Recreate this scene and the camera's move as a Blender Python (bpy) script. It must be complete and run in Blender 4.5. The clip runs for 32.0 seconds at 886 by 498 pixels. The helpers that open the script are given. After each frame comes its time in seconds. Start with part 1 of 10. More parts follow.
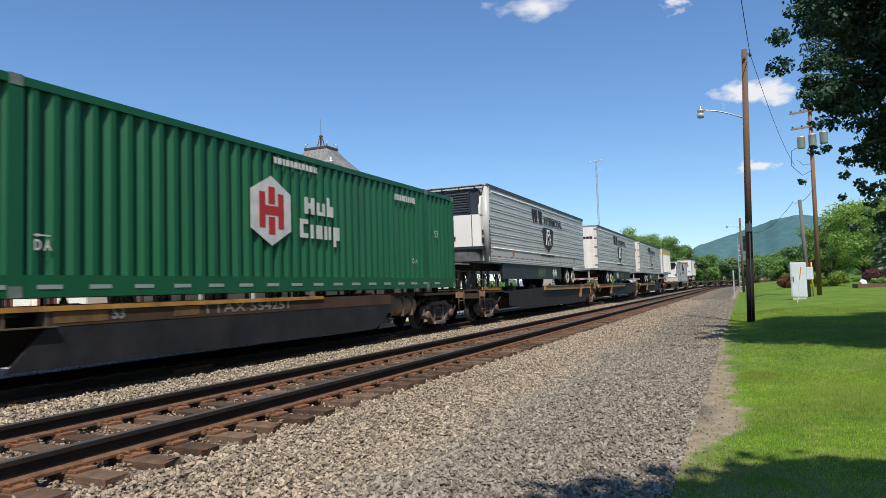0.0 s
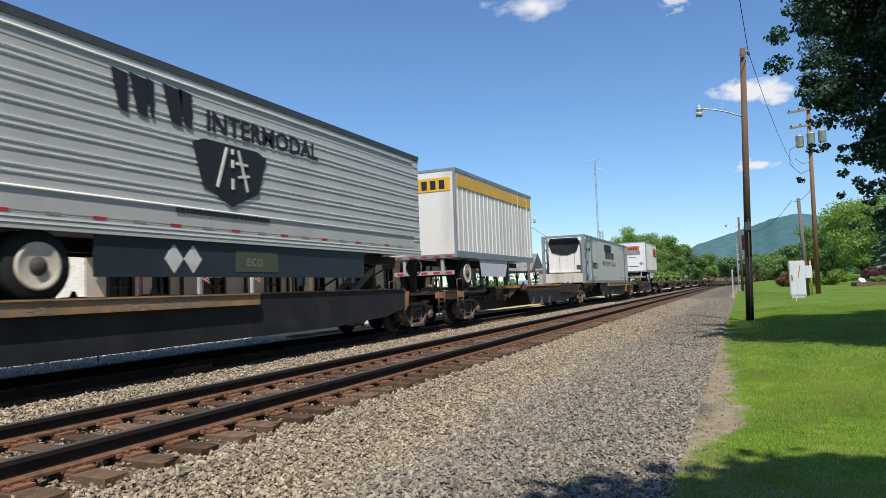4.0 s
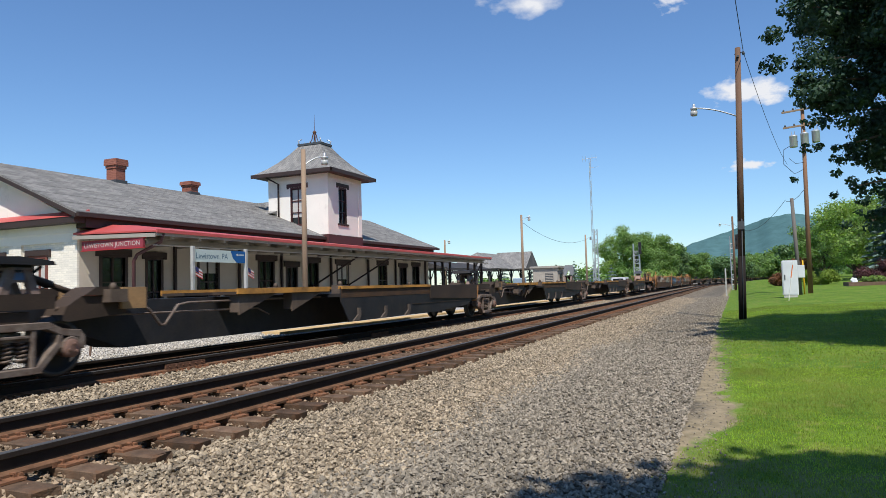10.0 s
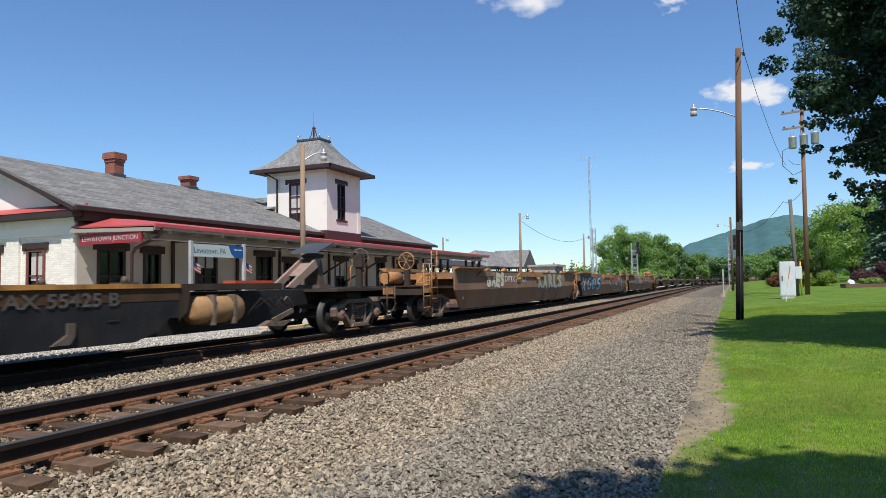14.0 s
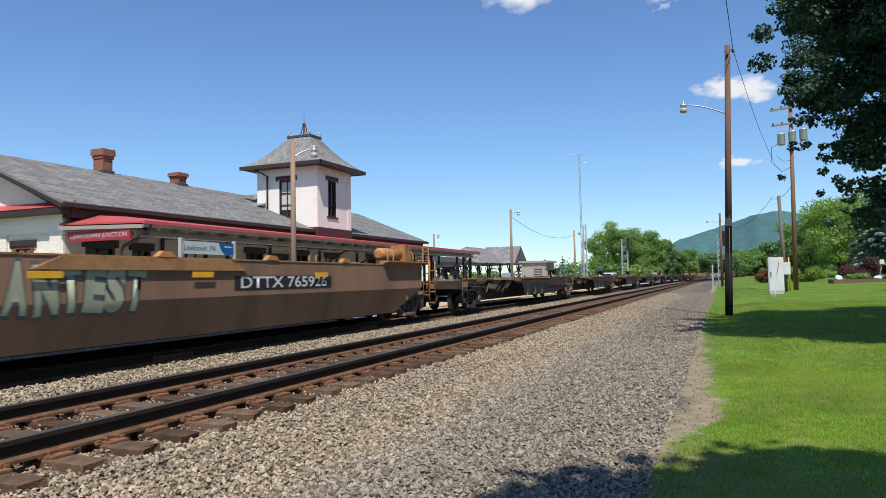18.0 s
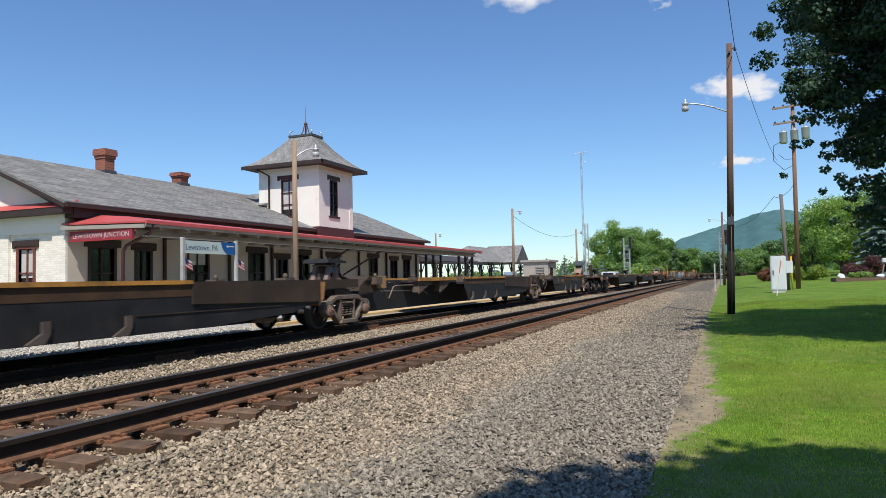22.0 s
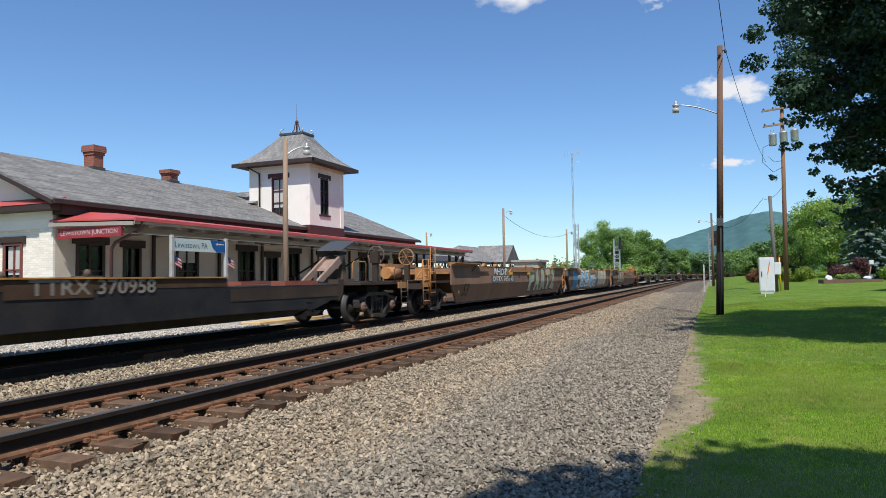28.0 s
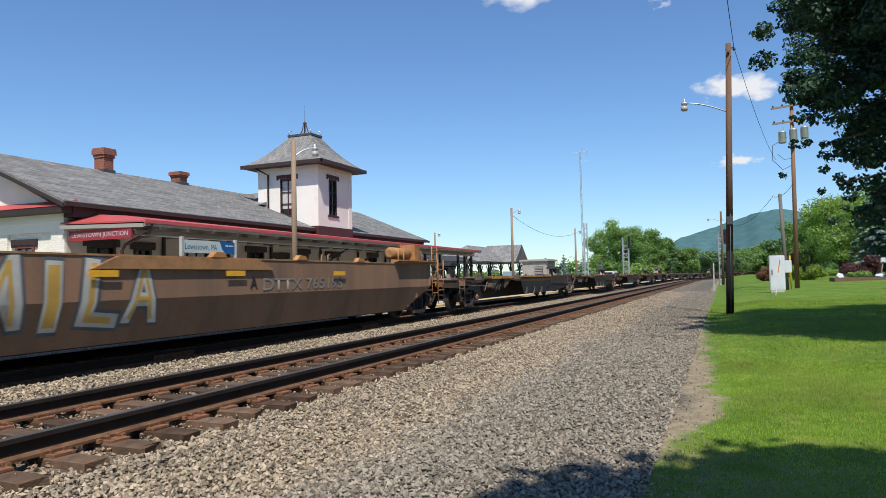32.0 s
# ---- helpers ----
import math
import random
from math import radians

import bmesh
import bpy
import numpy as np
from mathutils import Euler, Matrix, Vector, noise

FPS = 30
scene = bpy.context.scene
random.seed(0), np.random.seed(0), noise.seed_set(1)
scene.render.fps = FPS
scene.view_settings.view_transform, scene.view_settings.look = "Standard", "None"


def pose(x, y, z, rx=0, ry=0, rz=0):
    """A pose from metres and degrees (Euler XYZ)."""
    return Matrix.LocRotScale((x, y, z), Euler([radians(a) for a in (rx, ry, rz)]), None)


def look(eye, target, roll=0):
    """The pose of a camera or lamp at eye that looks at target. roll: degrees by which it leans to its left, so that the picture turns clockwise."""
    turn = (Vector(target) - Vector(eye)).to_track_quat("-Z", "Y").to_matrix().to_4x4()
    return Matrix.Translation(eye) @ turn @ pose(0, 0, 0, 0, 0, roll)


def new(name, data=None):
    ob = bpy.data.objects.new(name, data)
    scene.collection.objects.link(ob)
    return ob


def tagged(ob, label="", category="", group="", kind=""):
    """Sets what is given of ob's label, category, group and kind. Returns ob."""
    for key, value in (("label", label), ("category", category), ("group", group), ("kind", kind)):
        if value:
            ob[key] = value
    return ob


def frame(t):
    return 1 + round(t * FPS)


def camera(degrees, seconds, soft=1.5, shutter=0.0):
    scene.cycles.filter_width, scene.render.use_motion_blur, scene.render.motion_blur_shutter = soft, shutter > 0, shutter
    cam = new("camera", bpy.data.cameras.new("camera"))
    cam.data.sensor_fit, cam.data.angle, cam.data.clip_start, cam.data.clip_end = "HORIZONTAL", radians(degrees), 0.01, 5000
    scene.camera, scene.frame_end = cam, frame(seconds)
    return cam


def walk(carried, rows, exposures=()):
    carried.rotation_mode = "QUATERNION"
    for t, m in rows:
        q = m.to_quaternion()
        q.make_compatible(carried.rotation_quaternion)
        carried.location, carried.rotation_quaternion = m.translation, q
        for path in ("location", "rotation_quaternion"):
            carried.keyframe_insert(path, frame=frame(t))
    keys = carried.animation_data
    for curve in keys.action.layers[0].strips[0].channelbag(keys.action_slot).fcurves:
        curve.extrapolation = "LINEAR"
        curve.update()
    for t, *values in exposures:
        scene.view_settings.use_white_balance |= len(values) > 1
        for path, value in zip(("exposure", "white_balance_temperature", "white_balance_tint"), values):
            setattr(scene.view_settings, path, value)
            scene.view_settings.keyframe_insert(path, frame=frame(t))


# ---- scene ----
cam = camera(66.53, 32.0, soft=0.6, shutter=0.1)
walk(cam, [
    (0, pose(0.000, -0.008, 1.195, 93.424, 1.770, -65.976)), (0.5, pose(0.001, -0.007, 1.184, 93.481, 1.885, -65.930)), (1, pose(0.002, -0.001, 1.193, 93.436, 1.769, -65.946)),
    (1.5, pose(0.007, 0.008, 1.185, 93.537, 1.903, -65.966)), (2, pose(-0.001, 0.003, 1.186, 93.501, 1.949, -65.990)), (2.5, pose(0.003, -0.004, 1.185, 93.476, 2.003, -66.010)),
    (3, pose(-0.008, -0.008, 1.187, 93.451, 1.949, -65.978)), (3.5, pose(0.004, -0.003, 1.182, 93.444, 1.931, -66.027)), (5.5, pose(0.002, -0.005, 1.186, 93.107, 1.860, -66.158)),
    (6, pose(0.015, 0.005, 1.186, 93.018, 1.820, -66.205)), (6.5, pose(0.033, 0.005, 1.180, 93.261, 1.957, -66.081)), (7, pose(0.004, 0.006, 1.180, 93.426, 1.834, -66.238)),
    (7.5, pose(0.007, 0.000, 1.175, 93.386, 1.877, -66.275)), (8, pose(0.011, -0.001, 1.178, 93.356, 1.825, -66.316)), (8.5, pose(-0.001, -0.006, 1.180, 93.309, 1.761, -66.327)),
    (9, pose(-0.000, -0.000, 1.176, 93.296, 1.647, -66.408)), (9.5, pose(0.010, 0.003, 1.176, 93.229, 1.504, -66.515)), (10, pose(0.007, -0.005, 1.173, 93.164, 1.567, -66.545)),
    (10.5, pose(0.004, -0.005, 1.176, 93.099, 1.471, -66.609)), (11, pose(0.006, -0.007, 1.175, 93.107, 1.574, -66.613)), (11.5, pose(-0.006, -0.009, 1.180, 93.141, 1.731, -66.628)),
    (12, pose(-0.004, -0.009, 1.175, 93.143, 1.683, -66.662)), (12.5, pose(-0.001, -0.009, 1.172, 93.114, 1.726, -66.658)), (13, pose(0.015, -0.013, 1.174, 93.077, 1.488, -66.607)),
    (13.5, pose(0.000, -0.001, 1.170, 93.057, 1.330, -66.711)), (14, pose(0.004, 0.005, 1.169, 92.945, 0.955, -66.744)), (14.5, pose(0.012, -0.001, 1.167, 92.788, 0.975, -66.762)),
    (16.5, pose(0.008, 0.009, 1.169, 92.477, 1.221, -66.935)), (17, pose(-0.003, 0.001, 1.168, 92.471, 1.114, -67.121)), (17.5, pose(-0.010, 0.004, 1.177, 92.553, 1.061, -67.401)),
    (18, pose(-0.002, 0.002, 1.175, 92.628, 1.095, -67.504)), (18.5, pose(0.003, -0.004, 1.171, 92.678, 1.157, -67.539)), (19, pose(0.002, -0.000, 1.173, 92.664, 1.158, -67.633)),
    (19.5, pose(0.014, 0.012, 1.173, 92.647, 1.109, -67.708)), (20, pose(0.009, 0.006, 1.164, 92.641, 1.169, -67.723)), (20.5, pose(0.012, 0.006, 1.171, 92.643, 1.344, -67.651)),
    (21, pose(0.017, 0.003, 1.177, 92.634, 1.464, -67.575)), (21.5, pose(0.005, -0.008, 1.170, 92.696, 1.368, -67.361)), (22, pose(0.001, -0.001, 1.167, 92.574, 1.201, -67.341)),
    (22.5, pose(0.011, 0.004, 1.162, 92.440, 1.008, -67.407)), (23, pose(0.004, 0.007, 1.174, 92.500, 0.847, -67.712)), (23.5, pose(0.012, -0.002, 1.170, 92.793, 1.146, -67.189)),
    (24, pose(-0.010, -0.002, 1.170, 92.816, 1.117, -67.392)), (24.5, pose(0.007, 0.005, 1.169, 92.806, 1.364, -67.887)), (25, pose(0.003, 0.002, 1.162, 92.636, 1.265, -68.272)),
    (25.5, pose(0.002, -0.004, 1.168, 92.435, 1.168, -68.357)), (27.5, pose(0.010, -0.001, 1.166, 92.548, 0.951, -68.115)), (28, pose(0.011, 0.005, 1.167, 92.508, 0.870, -68.144)),
    (28.5, pose(0.002, -0.001, 1.165, 92.514, 0.827, -68.069)), (29, pose(-0.000, 0.007, 1.168, 92.463, 0.698, -68.101)), (29.5, pose(-0.001, 0.002, 1.171, 92.380, 0.771, -68.084)),
    (30, pose(0.012, 0.006, 1.161, 92.365, 0.885, -68.031)), (30.5, pose(0.004, 0.001, 1.163, 92.328, 0.656, -67.937)), (31, pose(0.010, 0.008, 1.164, 92.418, 0.839, -67.498)),
    (31.5, pose(0.003, -0.003, 1.162, 92.521, 1.049, -67.410)), (32, pose(-0.003, -0.000, 1.171, 92.520, 1.174, -67.420)),
])

# ---- light ----
SUN_ELEV, SUN_TURN = 55.0, 27.0     # height of the sun; turn of its light from the track's direction
world = bpy.data.worlds.new("sky")
scene.world = world
world.use_nodes = True
_n, _l = world.node_tree.nodes, world.node_tree.links
_sky = _n.new("ShaderNodeTexSky")
_sky.sky_type = "NISHITA"
_sky.sun_disc = False
_sky.sun_elevation = radians(SUN_ELEV)
_sky.sun_rotation = radians(270.0 - SUN_TURN)
_sky.air_density, _sky.dust_density, _sky.ozone_density = 1.15, 0.02, 2.8
_tint = _n.new("ShaderNodeMix")
_tint.data_type, _tint.blend_type = "RGBA", "MULTIPLY"
_tint.inputs[0].default_value = 1.0
_tint.inputs[7].default_value = (0.75, 0.955, 1.20, 1)
_l.new(_sky.outputs[0], _tint.inputs[6])
_l.new(_tint.outputs[2], _n["Background"].inputs[0])
_n["Background"].inputs[1].default_value = 0.115
_sl = bpy.data.lights.new("sun", "SUN")
_sl.energy, _sl.angle, _sl.color = 5.0, radians(0.53), (1.0, 0.955, 0.88)
_d = Vector((math.cos(radians(SUN_TURN)) * math.cos(radians(SUN_ELEV)), math.sin(radians(SUN_TURN)) * math.cos(radians(SUN_ELEV)), -math.sin(radians(SUN_ELEV))))
new("sun", _sl).matrix_world = look((-60, -30, 90), Vector((-60, -30, 90)) + _d)
scene.view_settings.exposure = 0.0

# ---- materials ----
MATS = {}


def mat(name, col, rough=0.7, metal=0.0, vary=0.25, scale=6.0, fine=60.0, bump=0.15, spec=0.4, dirt=None, dirt_amt=0.5, streak=False, island=0.0, per_object=0.0, coat=0.0):
    """Principled material: base colour with two scales of variation, optional dirt patches and bump."""
    if name in MATS:
        return MATS[name]
    m = bpy.data.materials.new(name)
    m.use_nodes = True
    n, l = m.node_tree.nodes, m.node_tree.links
    b = n["Principled BSDF"]
    b.inputs["Metallic"].default_value = metal
    b.inputs["Specular IOR Level"].default_value = spec
    b.inputs["Coat Weight"].default_value = coat
    tc = n.new("ShaderNodeTexCoord")
    mp = n.new("ShaderNodeMapping")
    l.new(tc.outputs["Object"], mp.inputs[0])
    if streak:
        mp.inputs["Scale"].default_value = (1.0, 1.0, 0.12)
    big, small = n.new("ShaderNodeTexNoise"), n.new("ShaderNodeTexNoise")
    big.inputs["Scale"].default_value, big.inputs["Detail"].default_value = scale, 5.0
    small.inputs["Scale"].default_value, small.inputs["Detail"].default_value = fine, 3.0
    l.new(mp.outputs[0], big.inputs[0])
    l.new(tc.outputs["Object"], small.inputs[0])
    add = n.new("ShaderNodeMath")
    add.operation = "MULTIPLY_ADD"
    add.inputs[1].default_value = 0.45
    l.new(small.outputs[0], add.inputs[0])
    l.new(big.outputs[0], add.inputs[2])
    rng = n.new("ShaderNodeMapRange")
    rng.inputs[1].default_value, rng.inputs[2].default_value = 0.4, 1.05
    rng.inputs[3].default_value, rng.inputs[4].default_value = 1.0 - vary, 1.0 + vary
    l.new(add.outputs[0], rng.inputs[0])
    last = rng.outputs[0]
    if island or per_object:
        src = n.new("ShaderNodeNewGeometry").outputs["Random Per Island"] if island else n.new("ShaderNodeObjectInfo").outputs["Random"]
        r2 = n.new("ShaderNodeMapRange")
        amt = island or per_object
        r2.inputs[3].default_value, r2.inputs[4].default_value = 1.0 - amt, 1.0 + amt
        l.new(src, r2.inputs[0])
        mu = n.new("ShaderNodeMath")
        mu.operation = "MULTIPLY"
        l.new(last, mu.inputs[0])
        l.new(r2.outputs[0], mu.inputs[1])
        last = mu.outputs[0]
    vm = n.new("ShaderNodeVectorMath")
    vm.operation = "SCALE"
    vm.inputs[0].default_value = col
    l.new(last, vm.inputs["Scale"])
    out = vm.outputs[0]
    if dirt:
        dn = n.new("ShaderNodeTexNoise")
        dn.inputs["Scale"].default_value, dn.inputs["Detail"].default_value, dn.inputs["Roughness"].default_value = scale * 0.6, 8.0, 0.7
        l.new(mp.outputs[0], dn.inputs[0])
        dr = n.new("ShaderNodeMapRange")
        dr.inputs[1].default_value, dr.inputs[2].default_value = 0.62 - 0.3 * dirt_amt, 0.75
        l.new(dn.outputs[0], dr.inputs[0])
        mx = n.new("ShaderNodeMix")
        mx.data_type = "RGBA"
        l.new(dr.outputs[0], mx.inputs[0])
        l.new(out, mx.inputs[6])
        mx.inputs[7].default_value = (*dirt, 1)
        out = mx.outputs[2]
    l.new(out, b.inputs["Base Color"])
    rr = n.new("ShaderNodeMapRange")
    rr.inputs[3].default_value, rr.inputs[4].default_value = max(0.02, rough - 0.12), min(1.0, rough + 0.12)
    l.new(big.outputs[0], rr.inputs[0])
    l.new(rr.outputs[0], b.inputs["Roughness"])
    if bump:
        bp = n.new("ShaderNodeBump")
        bp.inputs["Strength"].default_value, bp.inputs["Distance"].default_value = bump, 0.02
        l.new(add.outputs[0], bp.inputs["Height"])
        l.new(bp.outputs[0], b.inputs["Normal"])
    MATS[name] = m
    return m


def leaf_mat(name, col, trans=0.35, vary=0.35, patch=0.15, dry=None):
    if name in MATS:
        return MATS[name]
    m = mat(name, col, rough=0.55, vary=patch, scale=0.5, fine=3.0, bump=0.0, spec=0.3, island=vary, dirt=dry, dirt_amt=0.55)
    n, l = m.node_tree.nodes, m.node_tree.links
    b = n["Principled BSDF"]
    tr = n.new("ShaderNodeBsdfTranslucent")
    src = b.inputs["Base Color"].links[0].from_socket
    tint = n.new("ShaderNodeMix")
    tint.data_type, tint.blend_type = "RGBA", "MULTIPLY"
    tint.inputs[0].default_value = 1.0
    tint.inputs[7].default_value = (1.2, 1.35, 0.45, 1)
    l.new(src, tint.inputs[6])
    l.new(tint.outputs[2], tr.inputs[0])
    mx = n.new("ShaderNodeMixShader")
    mx.inputs[0].default_value = trans
    l.new(b.outputs[0], mx.inputs[1])
    l.new(tr.outputs[0], mx.inputs[2])
    l.new(mx.outputs[0], n["Material Output"].inputs[0])
    return m


def brick_mat(name, col, mortar, scale=1.0, bump=0.5, axis="xz", vary=0.15):
    """Painted or bare brick by the brick pattern, courses 75 mm high."""
    m = mat(name, col, rough=0.75, vary=vary, scale=1.2, fine=30.0, bump=0.0)
    n, l = m.node_tree.nodes, m.node_tree.links
    b = n["Principled BSDF"]
    br = n.new("ShaderNodeTexBrick")
    br.inputs["Scale"].default_value = scale
    br.inputs["Brick Width"].default_value, br.inputs["Row Height"].default_value, br.inputs["Mortar Size"].default_value = 0.215, 0.075, 0.006
    br.inputs["Color1"].default_value, br.inputs["Color2"].default_value, br.inputs["Mortar"].default_value = (1, 1, 1, 1), (0.85, 0.85, 0.85, 1), (*mortar, 1)
    sep, com = n.new("ShaderNodeSeparateXYZ"), n.new("ShaderNodeCombineXYZ")
    tc = n.new("ShaderNodeTexCoord")
    l.new(tc.outputs["Object"], sep.inputs[0])
    su = n.new("ShaderNodeMath")
    l.new(sep.outputs[0], su.inputs[0])
    l.new(sep.outputs[1], su.inputs[1])
    l.new(su.outputs[0], com.inputs[0])
    l.new(sep.outputs[2], com.inputs[1])
    l.new(com.outputs[0], br.inputs["Vector"])
    src = b.inputs["Base Color"].links[0].from_socket
    mx = n.new("ShaderNodeMix")
    mx.data_type, mx.blend_type = "RGBA", "MULTIPLY"
    mx.inputs[0].default_value = 1.0
    l.new(src, mx.inputs[6])
    l.new(br.outputs[0], mx.inputs[7])
    l.new(mx.outputs[2], b.inputs["Base Color"])
    bp = n.new("ShaderNodeBump")
    bp.inputs["Strength"].default_value, bp.inputs["Distance"].default_value = bump, 0.01
    bp.invert = True
    l.new(br.outputs["Fac"], bp.inputs["Height"])
    l.new(bp.outputs[0], b.inputs["Normal"])
    return m


def glass_mat():
    m = mat("window_glass", (0.02, 0.024, 0.026), rough=0.06, vary=0.2, scale=1.0, bump=0.0, spec=0.7)
    return m


M_RAILSIDE = mat("rail_side_rust", (0.029, 0.022, 0.018), 0.85, 0.0, 0.35, 5, 90, 0.2, 0.15)
M_RAILTOP = mat("rail_running_steel", (0.10, 0.095, 0.09), 0.55, 0.4, 0.15, 3, 40, 0.03)
M_TIE = mat("creosoted_oak", (0.125, 0.082, 0.054), 0.9, 0.0, 0.5, 7, 60, 0.9, 0.2, dirt=(0.185, 0.088, 0.043), dirt_amt=0.48, per_object=0.45)
M_FOOT = mat("rusty_rail_foot", (0.145, 0.076, 0.043), 0.9, 0.0, 0.5, 9, 90, 0.5, 0.2)
M_PLATE = mat("rusty_tie_plate", (0.225, 0.106, 0.057), 0.9, 0.0, 0.4, 15, 120, 0.5, 0.2)
M_CLIP = mat("rusty_spike", (0.13, 0.065, 0.04), 0.9, 0.0, 0.4, 20, 120, 0.5, 0.2)
M_STONE = mat("ballast_stone", (0.34, 0.272, 0.19), 0.9, 0.0, 0.25, 12, 90, 0.4, 0.2, island=0.5)
M_STONE2 = mat("grey_gravel_stone", (0.255, 0.218, 0.168), 0.9, 0.0, 0.25, 12, 90, 0.4, 0.2, island=0.48)
M_STONE4 = mat("pale_apron_stone", (0.50, 0.46, 0.40), 0.9, 0.0, 0.25, 12, 90, 0.4, 0.2, island=0.35)
M_STONE3 = mat("rust_dusted_stone", (0.29, 0.21, 0.14), 0.9, 0.0, 0.3, 12, 90, 0.4, 0.2, island=0.45)
M_CONC = mat("concrete", (0.46, 0.44, 0.41), 0.85, 0.0, 0.15, 1.5, 40, 0.3, dirt=(0.3, 0.28, 0.25), dirt_amt=0.4)
M_YELLOW = mat("yellow_edge_paint", (0.62, 0.43, 0.21), 0.7, 0.0, 0.2, 2, 50, 0.2, dirt=(0.35, 0.27, 0.12), dirt_amt=0.4)
M_BLACK = mat("black_car_paint", (0.019, 0.019, 0.0215), 0.6, 0.0, 0.5, 2.5, 40, 0.1, 0.3, dirt=(0.044, 0.035, 0.029), dirt_amt=0.5)
M_CARBROWN = mat("grimy_brown_paint", (0.058, 0.038, 0.026), 0.75, 0.0, 0.5, 1.4, 40, 0.15, 0.3, dirt=(0.03, 0.024, 0.02), dirt_amt=0.6)
M_CARYEL = mat("faded_yellow_paint", (0.50, 0.235, 0.05), 0.7, 0.0, 0.3, 3, 50, 0.15, 0.3, dirt=(0.12, 0.07, 0.035), dirt_amt=0.55)
M_ORANGE = mat("orange_brown_paint", (0.44, 0.205, 0.072), 0.7, 0.0, 0.3, 4, 50, 0.15, 0.3, dirt=(0.16, 0.085, 0.045), dirt_amt=0.45)
M_WELL = mat("weathered_yellow_brown_paint", (0.295, 0.168, 0.103), 0.72, 0.0, 0.22, 0.9, 25, 0.1, 0.3, dirt=(0.14, 0.095, 0.068), dirt_amt=0.65, streak=True)
M_HITCH = mat("pinkish_brown_steel", (0.23, 0.165, 0.135), 0.75, 0.0, 0.3, 4, 50, 0.2, 0.3, dirt=(0.10, 0.07, 0.055), dirt_amt=0.5)
M_BLUEPLATE = mat("blue_grey_plate", (0.10, 0.16, 0.28), 0.5, 0.0, 0.2, 4, 50, 0.0)
M_GUSSET = mat("sunned_brown_steel", (0.125, 0.092, 0.068), 0.8, 0.0, 0.3, 3, 50, 0.2, 0.25, dirt=(0.07, 0.05, 0.04), dirt_amt=0.5)
M_BAND = mat("worn_ochre_band", (0.115, 0.058, 0.026), 0.75, 0.0, 0.3, 1.2, 40, 0.1, 0.3, dirt=(0.025, 0.02, 0.017), dirt_amt=0.9)
M_LEDGE = mat("worn_ochre_ledge", (0.40, 0.235, 0.105), 0.75, 0.0, 0.3, 1.2, 40, 0.12, 0.3, dirt=(0.17, 0.10, 0.055), dirt_amt=0.5)
M_CREAM = mat("stained_cream_paint", (0.60, 0.54, 0.45), 0.6, 0.0, 0.12, 1.5, 40, 0.08, dirt=(0.34, 0.26, 0.19), dirt_amt=0.35, streak=True)
M_WORN = mat("worn_pale_grey_steel", (0.42, 0.41, 0.385), 0.55, 0.0, 0.18, 2, 40, 0.08, dirt=(0.16, 0.13, 0.11), dirt_amt=0.4)
M_TRUCK = mat("truck_cast_steel", (0.18, 0.142, 0.115), 0.85, 0.0, 0.4, 8, 60, 0.3, 0.25, dirt=(0.085, 0.045, 0.03), dirt_amt=0.7)
M_TRUCKD = mat("oily_black_cast_steel", (0.032, 0.027, 0.024), 0.5, 0.0, 0.5, 8, 60, 0.3, 0.45, dirt=(0.085, 0.06, 0.045), dirt_amt=0.35)
M_WHEEL = mat("wheel_steel", (0.021, 0.019, 0.018), 0.8, 0.0, 0.3, 6, 50, 0.1)
M_TREAD = mat("polished_wheel_rim", (0.07, 0.067, 0.064), 0.55, 0.6, 0.2, 6, 50, 0.02)
M_RUSTCAP = mat("rusty_bearing_cap", (0.175, 0.10, 0.075), 0.85, 0.0, 0.4, 12, 80, 0.3)
M_GREEN = mat("green_container_paint", (0.008, 0.098, 0.038), 0.45, 0.0, 0.12, 1.0, 20, 0.04, 0.45, dirt=(0.012, 0.065, 0.032), dirt_amt=0.25, streak=True)
M_WHITE = mat("white_trailer_paint", (0.76, 0.73, 0.67), 0.45, 0.0, 0.06, 0.8, 20, 0.03, 0.45, dirt=(0.5, 0.46, 0.4), dirt_amt=0.25, streak=True)
M_ALU = mat("dull_aluminium_sheet", (0.50, 0.485, 0.445), 0.42, 0.0, 0.08, 0.9, 30, 0.03, 0.45, dirt=(0.42, 0.40, 0.37), dirt_amt=0.25, streak=True)
M_PUP = mat("pale_grey_van_paint", (0.56, 0.56, 0.51), 0.5, 0.0, 0.08, 0.9, 30, 0.03, 0.4, dirt=(0.42, 0.41, 0.37), dirt_amt=0.3, streak=True)
M_COWL = mat("blue_black_plastic", (0.026, 0.032, 0.043), 0.45, 0.0, 0.2, 2, 40, 0.05, 0.45)
# whiter than M_ALU: highlights along the ribs are put into the colour
M_RIB = mat("highlight_aluminium_rib", (0.78, 0.77, 0.73), 0.4, 0.0, 0.08, 2, 30, 0.0, 0.5)
M_SCUFF = mat("scuffed_ochre_paint", (0.24, 0.12, 0.04), 0.75, 0.0, 0.3, 3, 50, 0.15, 0.3, dirt=(0.06, 0.04, 0.028), dirt_amt=0.8)
M_DUSTYLIT = mat("dusty_and_lit_brown_steel", (0.125, 0.098, 0.08), 0.8, 0.0, 0.35, 2, 40, 0.15, 0.3, dirt=(0.05, 0.04, 0.034), dirt_amt=0.6)
M_CASTING = mat("dirty_green_casting", (0.16, 0.19, 0.15), 0.7, 0.0, 0.3, 8, 60, 0.2)
